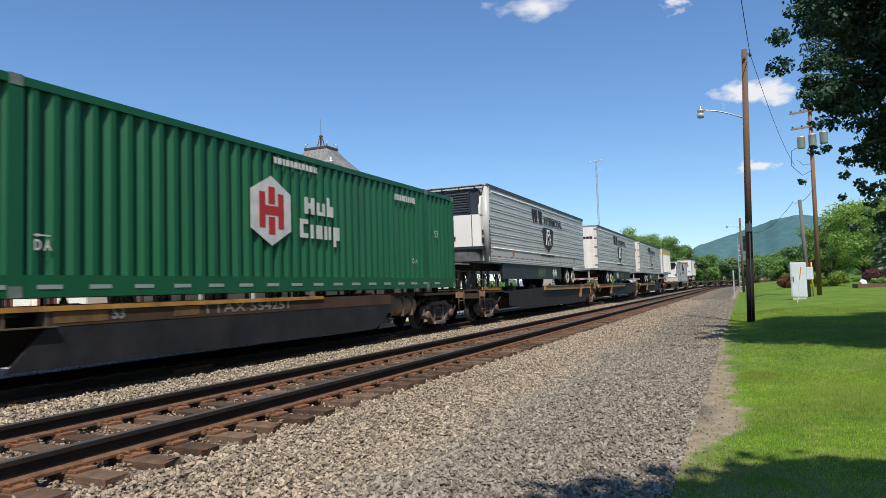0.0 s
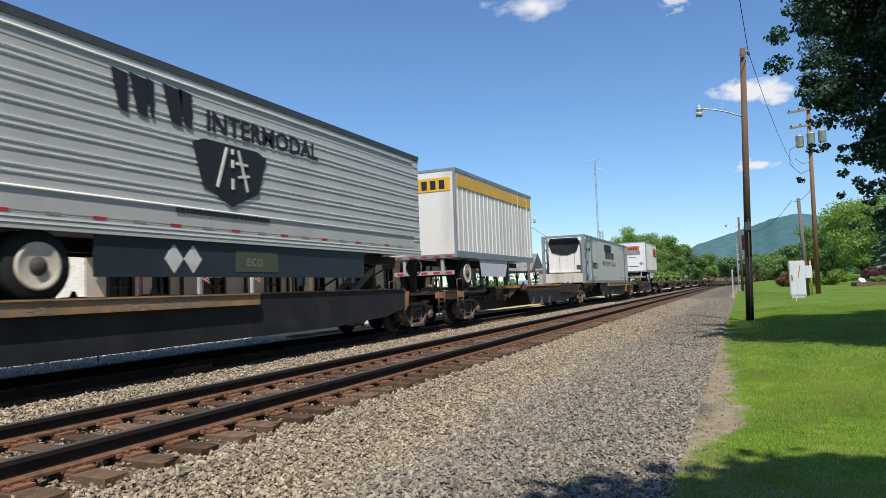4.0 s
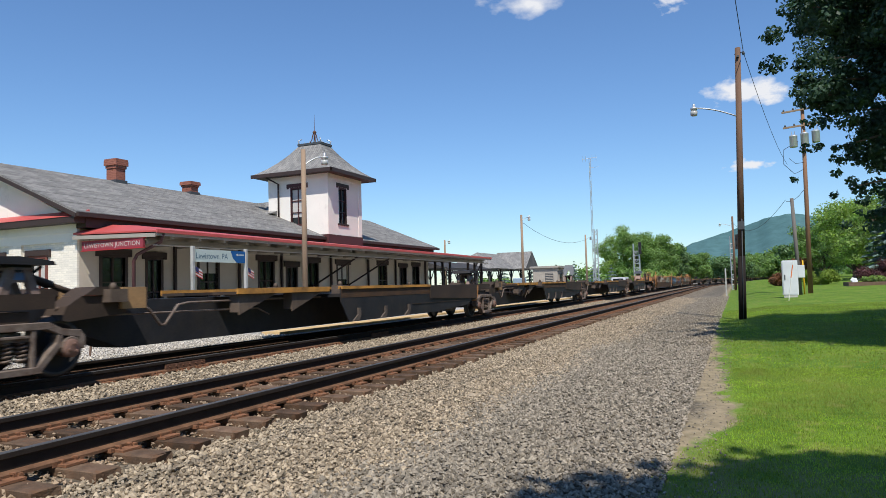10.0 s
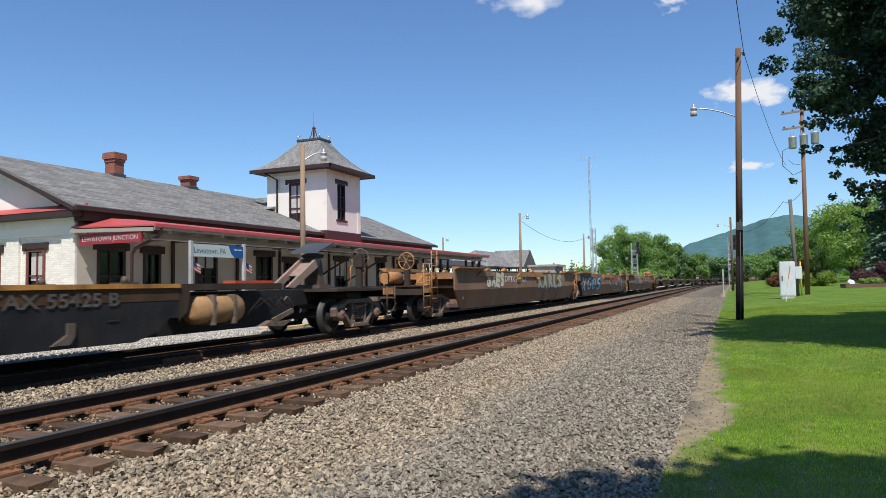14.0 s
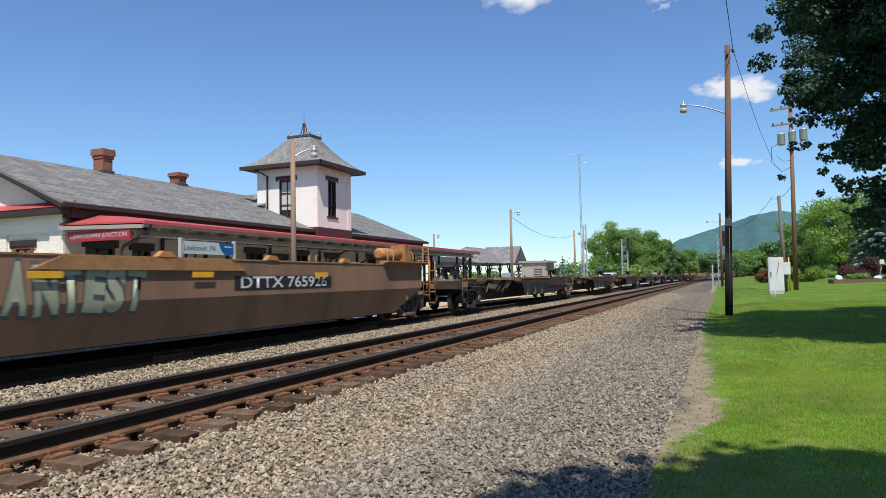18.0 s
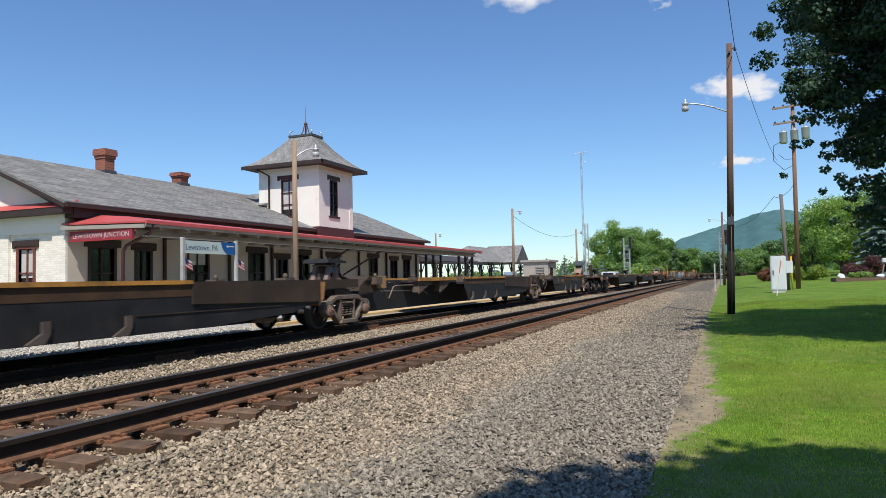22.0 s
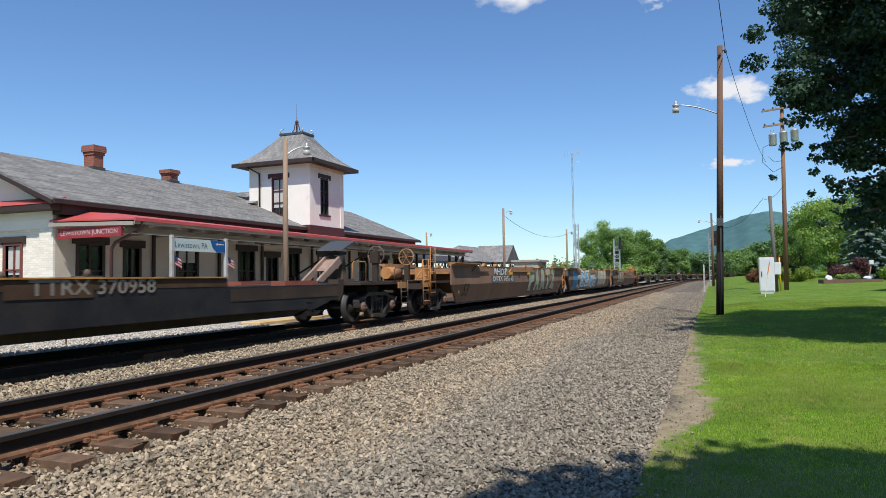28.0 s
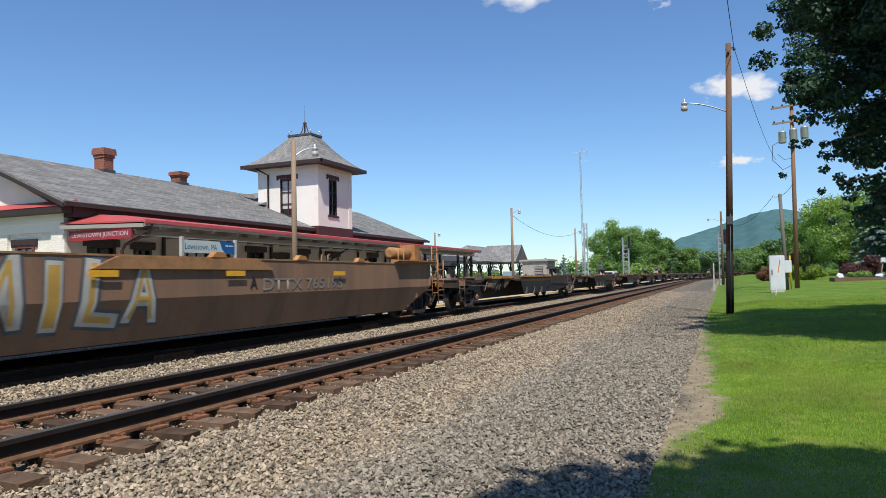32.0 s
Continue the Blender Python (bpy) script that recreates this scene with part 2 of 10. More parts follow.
M_DULLTAPE = mat("dull_reflector_tape", (0.30, 0.36, 0.31), 0.5, 0.0, 0.1, 6, 60, 0.0)
M_GREYFRAME = mat("grey_steel_frame", (0.25, 0.28, 0.30), 0.55, 0.2, 0.15, 2, 40, 0.08, dirt=(0.2, 0.18, 0.16), dirt_amt=0.35)
M_DARKGREY = mat("dark_grey_paint", (0.06, 0.065, 0.07), 0.6, 0.0, 0.2, 2, 40, 0.08)
M_TYRE = mat("tyre_rubber", (0.02, 0.02, 0.02), 0.85, 0.0, 0.2, 6, 60, 0.2, 0.3)
M_HUB = mat("cream_wheel_hub", (0.62, 0.54, 0.42), 0.6, 0.0, 0.2, 6, 60, 0.1)
M_TEXTW = mat("white_stencil_paint", (0.62, 0.60, 0.55), 0.7, 0.0, 0.2, 4, 60, 0.0)
M_TEXTD = mat("worn_dull_stencil", (0.12, 0.105, 0.09), 0.75, 0.0, 0.4, 6, 60, 0.0, dirt=(0.06, 0.05, 0.045), dirt_amt=0.6)
M_TEXTG = mat("faded_grey_stencil", (0.24, 0.215, 0.18), 0.75, 0.0, 0.3, 4, 60, 0.0)
M_TEXTK = mat("black_lettering", (0.02, 0.02, 0.025), 0.6, 0.0, 0.2, 4, 60, 0.0)
M_BLUETXT = mat("dark_blue_lettering", (0.035, 0.035, 0.11), 0.6, 0.0, 0.2, 4, 60, 0.0)
M_RED = mat("red_vinyl", (0.45, 0.03, 0.03), 0.5, 0.0, 0.15, 4, 60, 0.0)
M_SIGNORANGE = mat("orange_sign_vinyl", (0.72, 0.17, 0.03), 0.5, 0.0, 0.1, 4, 60, 0.0)
M_AMBER = mat("amber_panel", (0.75, 0.42, 0.04), 0.5, 0.0, 0.1, 4, 60, 0.0)
M_BRICKW = brick_mat("white_painted_brick", (0.88, 0.81, 0.69), (0.78, 0.78, 0.78), bump=0.6, vary=0.07)
M_STUCCO = mat("cream_painted_wall", (0.82, 0.77, 0.69), 0.8, 0.0, 0.06, 1.0, 25, 0.25, dirt=(0.62, 0.56, 0.5), dirt_amt=0.2)
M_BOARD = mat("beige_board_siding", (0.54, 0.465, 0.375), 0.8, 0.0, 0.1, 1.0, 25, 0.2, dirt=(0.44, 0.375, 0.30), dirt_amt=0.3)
M_SOFFIT = mat("brown_soffit", (0.25, 0.21, 0.165), 0.8, 0.0, 0.15, 2, 40, 0.15)
M_GREYPOLE = mat("grey_weathered_pole", (0.15, 0.135, 0.12), 0.9, 0.0, 0.3, 3, 50, 0.5, 0.2, streak=True)
M_MAROON = mat("dark_maroon_trim", (0.075, 0.026, 0.026), 0.6, 0.0, 0.25, 3, 40, 0.1)
M_REDFRAME = mat("red_brown_window_frame", (0.17, 0.055, 0.04), 0.6, 0.0, 0.2, 3, 40, 0.1)
M_BROWNTRIM = mat("dark_brown_trim", (0.045, 0.028, 0.024), 0.6, 0.0, 0.25, 3, 40, 0.1)
M_REDROOF = mat("red_metal_roof", (0.50, 0.085, 0.075), 0.5, 0.0, 0.14, 1.5, 30, 0.08, 0.45)
M_BRICKR = brick_mat("red_chimney_brick", (0.32, 0.12, 0.08), (0.55, 0.5, 0.45), bump=0.8, vary=0.3)
M_FASCIA = mat("off_white_fascia", (0.34, 0.305, 0.26), 0.75, 0.0, 0.12, 2, 40, 0.15, dirt=(0.33, 0.29, 0.25), dirt_amt=0.3)
M_WOODPOLE = mat("weathered_brown_pole", (0.165, 0.098, 0.065), 0.9, 0.0, 0.3, 3, 50, 0.6, 0.2, streak=True)
M_WOODPOLE2 = mat("grey_brown_pole", (0.27, 0.19, 0.13), 0.9, 0.0, 0.3, 3, 50, 0.6, 0.2, streak=True)
M_TARPOLE = mat("creosote_black_pole", (0.018, 0.014, 0.012), 0.85, 0.0, 0.3, 3, 50, 0.5, 0.2)
M_GALV = mat("galvanised_steel", (0.52, 0.53, 0.53), 0.45, 0.6, 0.15, 4, 50, 0.06)
M_WIRE = mat("black_cable", (0.025, 0.025, 0.028), 0.7, 0.0, 0.1, 4, 40, 0.0)
M_BARK = mat("maple_bark", (0.13, 0.10, 0.08), 0.95, 0.0, 0.4, 4, 30, 1.0, 0.1, streak=True)
M_TIMBER = mat("bed_timber", (0.16, 0.10, 0.07), 0.9, 0.0, 0.3, 4, 40, 0.5, 0.2)
M_SHED = mat("beige_shed_siding", (0.36, 0.32, 0.27), 0.75, 0.0, 0.12, 2, 40, 0.15)
M_CABINET = mat("pale_grey_cabinet", (0.62, 0.63, 0.64), 0.5, 0.0, 0.08, 2, 40, 0.05)
M_SHELTER = mat("dark_shelter_timber", (0.05, 0.045, 0.042), 0.8, 0.0, 0.3, 2, 40, 0.2)
M_GLASS = glass_mat()
M_BLIND = mat("pale_window_blind", (0.52, 0.50, 0.46), 0.8, 0.0, 0.1, 4, 40, 0.05)


def shingle_mat():
    m = mat("grey_asphalt_shingle", (0.25, 0.238, 0.222), 0.95, 0.0, 0.3, 1.3, 60, 0.0, 0.15)
    n, l = m.node_tree.nodes, m.node_tree.links
    b = n["Principled BSDF"]
    br = n.new("ShaderNodeTexBrick")
    br.inputs["Scale"].default_value = 1.0
    br.inputs["Brick Width"].default_value, br.inputs["Row Height"].default_value, br.inputs["Mortar Size"].default_value = 0.32, 0.14, 0.008
    br.inputs["Color1"].default_value, br.inputs["Color2"].default_value, br.inputs["Mortar"].default_value = (1.1, 1.1, 1.1, 1), (0.75, 0.76, 0.78, 1), (0.45, 0.45, 0.45, 1)
    tc, sep, com = n.new("ShaderNodeTexCoord"), n.new("ShaderNodeSeparateXYZ"), n.new("ShaderNodeCombineXYZ")
    l.new(tc.outputs["Object"], sep.inputs[0])
    l.new(sep.outputs[0], com.inputs[0])
    l.new(sep.outputs[1], com.inputs[1])
    l.new(com.outputs[0], br.inputs["Vector"])
    src = b.inputs["Base Color"].links[0].from_socket
    mx = n.new("ShaderNodeMix")
    mx.data_type, mx.blend_type = "RGBA", "MULTIPLY"
    mx.inputs[0].default_value = 1.0
    l.new(src, mx.inputs[6])
    l.new(br.outputs[0], mx.inputs[7])
    l.new(mx.outputs[2], b.inputs["Base Color"])
    return m


M_SHINGLE = shingle_mat()


def ground_mat():
    """Grass, trodden earth and fine grey gravel, split along the lawn's ragged edge."""
    m = bpy.data.materials.new("ground_cover")
    m.use_nodes = True
    n, l = m.node_tree.nodes, m.node_tree.links
    b = n["Principled BSDF"]
    b.inputs["Roughness"].default_value, b.inputs["Specular IOR Level"].default_value = 0.95, 0.15
    tc, sep = n.new("ShaderNodeTexCoord"), n.new("ShaderNodeSeparateXYZ")
    l.new(tc.outputs["Object"], sep.inputs[0])

    def tex(scale, detail=4.0, rough=0.6):
        t = n.new("ShaderNodeTexNoise")
        t.inputs["Scale"].default_value, t.inputs["Detail"].default_value, t.inputs["Roughness"].default_value = scale, detail, rough
        l.new(tc.outputs["Object"], t.inputs[0])
        return t.outputs[0]

    def ramp(src, a, c, lo=0.0, hi=1.0):
        r = n.new("ShaderNodeMapRange")
        r.inputs[1].default_value, r.inputs[2].default_value, r.inputs[3].default_value, r.inputs[4].default_value = a, c, lo, hi
        l.new(src, r.inputs[0])
        return r.outputs[0]

    def mix(f, a, c):
        x = n.new("ShaderNodeMix")
        x.data_type = "RGBA"
        l.new(f, x.inputs[0])
        for s, v in ((6, a), (7, c)):
            if isinstance(v, tuple):
                x.inputs[s].default_value = (*v, 1)
            else:
                l.new(v, x.inputs[s])
        return x.outputs[2]

    def math_(op, a, c):
        x = n.new("ShaderNodeMath")
        x.operation = op
        for s, v in ((0, a), (1, c)):
            if isinstance(v, (int, float)):
                x.inputs[s].default_value = v
            else:
                l.new(v, x.inputs[s])
        return x.outputs[0]

    bend = math_("ADD", ramp(sep.outputs[0], 8.4, 18.5, -0.08, 0.36), math_("ADD", ramp(sep.outputs[0], 8.4, 5.8, 0.0, 0.62), ramp(sep.outputs[0], 18.5, 30.0, 0.0, 0.22)))
    edge = math_("ADD", math_("SUBTRACT", sep.outputs[1], bend), ramp(tex(0.9), 0.3, 0.7, -0.16, 0.16))
    edge = math_("ADD", edge, ramp(tex(3.1, 3.0), 0.3, 0.7, -0.09, 0.09))
    edge = math_("ADD", edge, ramp(tex(11.0), 0.3, 0.7, -0.05, 0.05))
    worn = ramp(sep.outputs[0], 7.2, 6.2, 0.0, 1.0)      # thin, half-dead turf by the path
    edge = math_("SUBTRACT", edge, math_("MULTIPLY", worn, ramp(tex(2.2, 5.0), 0.38, 0.62, 0.0, 0.15)))
    grass = mix(ramp(tex(0.55, 7.0, 0.68), 0.36, 0.64), (0.062, 0.145, 0.011), (0.165, 0.255, 0.028))
    grass = mix(ramp(tex(40.0, 4.0, 0.75), 0.38, 0.66, 0.0, 0.75), grass, (0.075, 0.14, 0.016))
    grass = mix(ramp(tex(90.0, 2.0), 0.58, 0.7, 0.0, 0.6), grass, (0.30, 0.37, 0.07))
    grass = mix(ramp(tex(2.6, 6.0, 0.7), 0.52, 0.70, 0.0, 0.8), grass, (0.27, 0.245, 0.075))
    grass = mix(math_("MULTIPLY", worn, ramp(tex(2.0, 6.0), 0.35, 0.6, 0.0, 0.75)), grass, (0.25, 0.205, 0.10))
    earth = mix(ramp(tex(5.0, 6.0), 0.35, 0.7), (0.34, 0.27, 0.17), (0.21, 0.17, 0.105))
    cell = n.new("ShaderNodeTexVoronoi")
    cell.inputs["Scale"].default_value = 26.0
    l.new(tc.outputs["Object"], cell.inputs["Vector"])
    cell.inputs["Randomness"].default_value = 1.0
    tone = n.new("ShaderNodeSeparateColor")
    l.new(cell.outputs["Color"], tone.inputs[0])
    gravel = mix(tone.outputs[0], (0.07, 0.058, 0.043), (0.26, 0.222, 0.17))
    # cell borders darkened: shade of the gaps between stones, set in the colour
    gravel = mix(ramp(cell.outputs["Distance"], 0.45, 0.8, 0.0, 0.75), gravel, (0.045, 0.038, 0.03))
    gravel = mix(ramp(tex(0.7, 4.0), 0.45, 0.7, 0.0, 0.35), gravel, (0.21, 0.18, 0.145))
    pale = mix(tone.outputs[0], (0.20, 0.185, 0.16), (0.46, 0.43, 0.38))
    c = mix(ramp(edge, 0.12, 0.26), grass, earth)
    c = mix(ramp(edge, 0.45, 0.78), c, gravel)
    c = mix(ramp(sep.outputs[1], 11.0, 11.2), c, pale)
    far = math_("MAXIMUM", ramp(sep.outputs[1], 27.0, 29.0), ramp(sep.outputs[0], 95.0, 110.0))
    far = math_("MULTIPLY", far, ramp(sep.outputs[1], 12.5, 14.0))
    far = math_("MAXIMUM", far, ramp(sep.outputs[0], 330.0, 360.0))
    far = math_("MAXIMUM", far, math_("MULTIPLY", ramp(sep.outputs[0], 9.5, 8.5), ramp(sep.outputs[1], 12.6, 13.2)))
    c = mix(far, c, grass)
    l.new(c, b.inputs["Base Color"])
    bp = n.new("ShaderNodeBump")
    bp.inputs["Strength"].default_value, bp.inputs["Distance"].default_value = 0.35, 0.03
    l.new(math_("ADD", tex(34.0, 3.0), math_("MULTIPLY", cell.outputs["Distance"], -0.6)), bp.inputs["Height"])
    l.new(bp.outputs[0], b.inputs["Normal"])
    return m


M_GROUND = ground_mat()
M_BED = mat("ballast_bed", (0.17, 0.138, 0.10), 0.95, 0.0, 0.5, 9, 45, 1.0, 0.15, dirt=(0.15, 0.115, 0.08), dirt_amt=0.3)


def pebbled(m, scale):
    """Break a material's colour into stone-sized cells."""
    n, l = m.node_tree.nodes, m.node_tree.links
    b = n["Principled BSDF"]
    tc, v, s, r = n.new("ShaderNodeTexCoord"), n.new("ShaderNodeTexVoronoi"), n.new("ShaderNodeSeparateColor"), n.new("ShaderNodeMapRange")
    v.inputs["Scale"].default_value = scale
    l.new(tc.outputs["Object"], v.inputs["Vector"])
    l.new(v.outputs["Color"], s.inputs[0])
    r.inputs[3].default_value, r.inputs[4].default_value = 0.45, 1.6
    l.new(s.outputs[0], r.inputs[0])
    vm = n.new("ShaderNodeVectorMath")
    vm.operation = "SCALE"
    l.new(b.inputs["Base Color"].links[0].from_socket, vm.inputs[0])
    l.new(r.outputs[0], vm.inputs["Scale"])
    l.new(vm.outputs[0], b.inputs["Base Color"])


pebbled(M_BED, 26.0)

# ---- mesh helpers ----


def box(bm, x0, x1, y0, y1, z0, z1):
    v = [bm.verts.new((x, y, z)) for z in (z0, z1) for y in (y0, y1) for x in (x0, x1)]
    for f in ((0, 2, 3, 1), (4, 5, 7, 6), (0, 1, 5, 4), (2, 6, 7, 3), (0, 4, 6, 2), (1, 3, 7, 5)):
        bm.faces.new([v[i] for i in f])


def bar(bm, p, q, w, h=None):
    """A square bar from p to q, w wide and h deep."""
    p, q = Vector(p), Vector(q)
    d = (q - p).normalized()
    up = Vector((0, 0, 1)) if abs(d.z) < 0.95 else Vector((0, 1, 0))
    s = d.cross(up).normalized() * (w / 2)
    u = s.cross(d).normalized() * ((h or w) / 2)
    v = [bm.verts.new(e + a + b) for e in (p, q) for a, b in ((-s, -u), (s, -u), (s, u), (-s, u))]
    for f in ((3, 2, 1, 0), (4, 5, 6, 7), (0, 1, 5, 4), (1, 2, 6, 5), (2, 3, 7, 6), (3, 0, 4, 7)):
        bm.faces.new([v[i] for i in f])


def rod(bm, p, q, r, r2=None, n=8, caps=True):
    """A round rod or cone from p to q."""
    p, q = Vector(p), Vector(q)
    d = (q - p).normalized()
    up = Vector((0, 0, 1)) if abs(d.z) < 0.95 else Vector((0, 1, 0))
    s = d.cross(up).normalized()
    u = s.cross(d).normalized()
    rings = []
    for e, rr in ((p, r), (q, r if r2 is None else r2)):
        rings.append([bm.verts.new(e + (s * math.cos(2 * math.pi * i / n) + u * math.sin(2 * math.pi * i / n)) * rr) for i in range(n)])
    for i in range(n):
        f = bm.faces.new((rings[0][i], rings[0][(i + 1) % n], rings[1][(i + 1) % n], rings[1][i]))
        f.smooth = n > 6
    if caps:
        bm.faces.new(rings[0][::-1])
        bm.faces.new(rings[1])


def tube(bm, pts, r, n=6):
    """One bent round bar through the points."""
    pts = [Vector(p) for p in pts]
    last, rings = None, []
    for i, p in enumerate(pts):
        d = (pts[min(i + 1, len(pts) - 1)] - pts[max(i - 1, 0)])
        d = d.normalized() if d.length > 1e-6 else Vector((1, 0, 0))
        if last is None:
            up = Vector((0, 0, 1)) if abs(d.z) < 0.9 else Vector((0, 1, 0))
            s = d.cross(up).normalized()
        else:
            s = (last - d * last.dot(d)).normalized()
        last = s
        u = s.cross(d)
        rings.append([bm.verts.new(p + (s * math.cos(2 * math.pi * k / n) + u * math.sin(2 * math.pi * k / n)) * r) for k in range(n)])
    for a, b in zip(rings, rings[1:]):
        for k in range(n):
            f = bm.faces.new((a[k], a[(k + 1) % n], b[(k + 1) % n], b[k]))
            f.smooth = True
    bm.faces.new(rings[0][::-1])
    bm.faces.new(rings[-1])


def prism(bm, poly, axis, a, b):
    """A polygon in the plane across axis, drawn out from a to b."""
    def at(p, q, k):
        return {"x": (k, p, q), "y": (p, k, q), "z": (p, q, k)}[axis]
    v0 = [bm.verts.new(at(p, q, a)) for p, q in poly]
    v1 = [bm.verts.new(at(p, q, b)) for p, q in poly]
    n = len(poly)
    bm.faces.new(v0)
    bm.faces.new(v1[::-1])
    for i in range(n):
        bm.faces.new((v0[i], v1[i], v1[(i + 1) % n], v0[(i + 1) % n]))


def lathe(bm, prof, n=16, axis="y", c=(0, 0, 0)):
    """A turned solid: prof is (along, radius) pairs along the axis."""
    rings = []
    for s, r in prof:
        ring = []
        for i in range(n):
            a = 2 * math.pi * i / n
            p, q = math.cos(a) * r, math.sin(a) * r
            ring.append(bm.verts.new({"y": (c[0] + p, c[1] + s, c[2] + q), "z": (c[0] + p, c[1] + q, c[2] + s), "x": (c[0] + s, c[1] + p, c[2] + q)}[axis]))
        rings.append(ring)
    for a, b in zip(rings, rings[1:]):
        for i in range(n):
            f = bm.faces.new((a[i], a[(i + 1) % n], b[(i + 1) % n], b[i]))
            f.smooth = True
    bm.faces.new(rings[0][::-1])
    bm.faces.new(rings[-1])


def finish(bm, name, mats, recalc=True):
    if recalc:
        bmesh.ops.recalc_face_normals(bm, faces=bm.faces)
    me = bpy.data.meshes.new(name)
    bm.to_mesh(me)
    bm.free()
    for m in (mats if isinstance(mats, (list, tuple)) else (mats,)):
        me.materials.append(m)
    return me


def part(name, bm, material, parent, label="", at=None):
    """One mesh object under a thing or a part."""
    ob = new(name, finish(bm, name, material))
    ob.parent = parent
    if at is not None:
        ob.matrix_basis = at
    return tagged(ob, label)


def each(name, rows, material, parent, label=""):
    """A part of its own for every box in rows."""
    for r in rows:
        part(name, boxes(r), material, parent, label)


def same(name, mesh, parent, at=None):
    """A further object on a mesh that is already there."""
    ob = new(name, mesh)
    ob.parent = parent
    if at is not None:
        ob.matrix_basis = at
    return ob


def thing(name, label, category, at=None, group="", kind=""):
    ob = new(name)
    ob.empty_display_size = 0.3
    if at is not None:
        ob.matrix_basis = at
    return tagged(ob, label, category, group, kind)


def B():
    return bmesh.new()


def boxes(*rows):
    bm = B()
    for r in rows:
        box(bm, *r)
    return bm


def soup(name, verts, k, material, smooth=False):
    """A mesh of many equal polygons: verts is (count, k, 3)."""
    verts = np.ascontiguousarray(verts, dtype=np.float32)
    n = verts.shape[0]
    me = bpy.data.meshes.new(name)
    me.vertices.add(n * k)
    me.vertices.foreach_set("co", verts.ravel())
    me.loops.add(n * k)
    me.loops.foreach_set("vertex_index", np.arange(n * k, dtype=np.int32))
    me.polygons.add(n)
    me.polygons.foreach_set("loop_start", np.arange(0, n * k, k, dtype=np.int32))
    me.polygons.foreach_set("loop_total", np.full(n, k, dtype=np.int32))
    me.update(calc_edges=True)
    me.shade_flat()
    me.materials.append(material)
    return me


def solids(name, centres, sizes, material, rng, base, tris, jitter=0.25, squash=0.65, lean=0.6):
    """Many small solids (stones): each a jittered copy of one base shape, joined in one mesh."""
    n, k = len(centres), len(base)
    v = np.repeat(base[None], n, 0) * (1 + rng.uniform(-jitter, jitter, (n, k, 1)))
    v *= rng.uniform(0.65, 1.25, (n, 1, 3))
    a = rng.uniform(0, 2 * np.pi, n)
    t = rng.uniform(-lean, lean, n)
    x, y, z = v[..., 0].copy(), v[..., 1].copy(), v[..., 2] * squash
    y, z = y * np.cos(t)[:, None] - z * np.sin(t)[:, None], y * np.sin(t)[:, None] + z * np.cos(t)[:, None]
    v = np.stack([x * np.cos(a)[:, None] - y * np.sin(a)[:, None], x * np.sin(a)[:, None] + y * np.cos(a)[:, None], z], -1)
    v = v * sizes[:, None, None] + centres[:, None]
    f = (tris[None] + (np.arange(n) * k)[:, None, None]).reshape(-1, 3)
    me = bpy.data.meshes.new(name)
    me.vertices.add(n * k)
    me.vertices.foreach_set("co", v.astype(np.float32).ravel())
    me.loops.add(len(f) * 3)
    me.loops.foreach_set("vertex_index", f.astype(np.int32).ravel())
    me.polygons.add(len(f))
    me.polygons.foreach_set("loop_start", np.arange(0, len(f) * 3, 3, dtype=np.int32))
    me.polygons.foreach_set("loop_total", np.full(len(f), 3, dtype=np.int32))
    me.update(calc_edges=True)
    me.shade_flat()
    me.materials.append(material)
    return me


def ico():
    bm = B()
    bmesh.ops.create_icosphere(bm, subdivisions=1, radius=1.0)
    v = np.array([p.co[:] for p in bm.verts])
    f = np.array([[p.index for p in q.verts] for q in bm.faces])
    bm.free()
    return v, f


ICO_V, ICO_F = ico()
# a broken stone: a lopsided eight-sided chip
CHIP_V = np.array([(1.15, 0.1, 0.1), (-1.1, -0.15, 0.0), (0.1, 1.0, -0.1), (-0.1, -1.0, 0.15), (0.15, 0.1, 0.85), (0.0, -0.1, -0.85)])
CHIP_F = np.array([(0, 2, 4), (2, 1, 4), (1, 3, 4), (3, 0, 4), (2, 0, 5), (1, 2, 5), (3, 1, 5), (0, 3, 5)])


def lettering(text, size, material, parent, at, name="lettering", label="", width=None, bold=0.0):
    """Flat letters in the built-in font, 4 mm proud; lying in x (reading way) and y (up) before the pose."""
    cu = bpy.data.curves.new("letters", "FONT")
    cu.body, cu.size, cu.align_x, cu.align_y, cu.resolution_u = text, size, "CENTER", "CENTER", 3
    cu.offset = bold
    tmp = bpy.data.objects.new("letters", cu)
    me = bpy.data.meshes.new_from_object(tmp)
    bpy.data.objects.remove(tmp)
    bpy.data.curves.remove(cu)
    if width and len(me.vertices):
        xs = [v.co.x for v in me.vertices]
        k = width / (max(xs) - min(xs))
        for v in me.vertices:
            v.co.x *= k
    me.materials.append(material)
    ob = new(name, me)
    ob.parent = parent
    ob.matrix_basis = at
    return tagged(ob, label)


def on_side(x, y, z):
    """The pose of lettering on a wall that faces -y."""
    return pose(x, y, z, 90, 0, 0)


def on_front(x, y, z):
    """The pose of lettering on a wall that faces -x."""
    return pose(x, y, z, 90, 0, -90)

# ---- plan ----
Y_A, Y_B = 5.93, 9.76          # centres of the two tracks
BEND, RADIUS = 130.0, 450.0    # where both tracks start to bend to the south, and how sharply
Z_B = 0.03                     # rail top of the far track over that of the near one
GAUGE = 1.435 / 2 + 0.036
PLAT_Z = 0.05


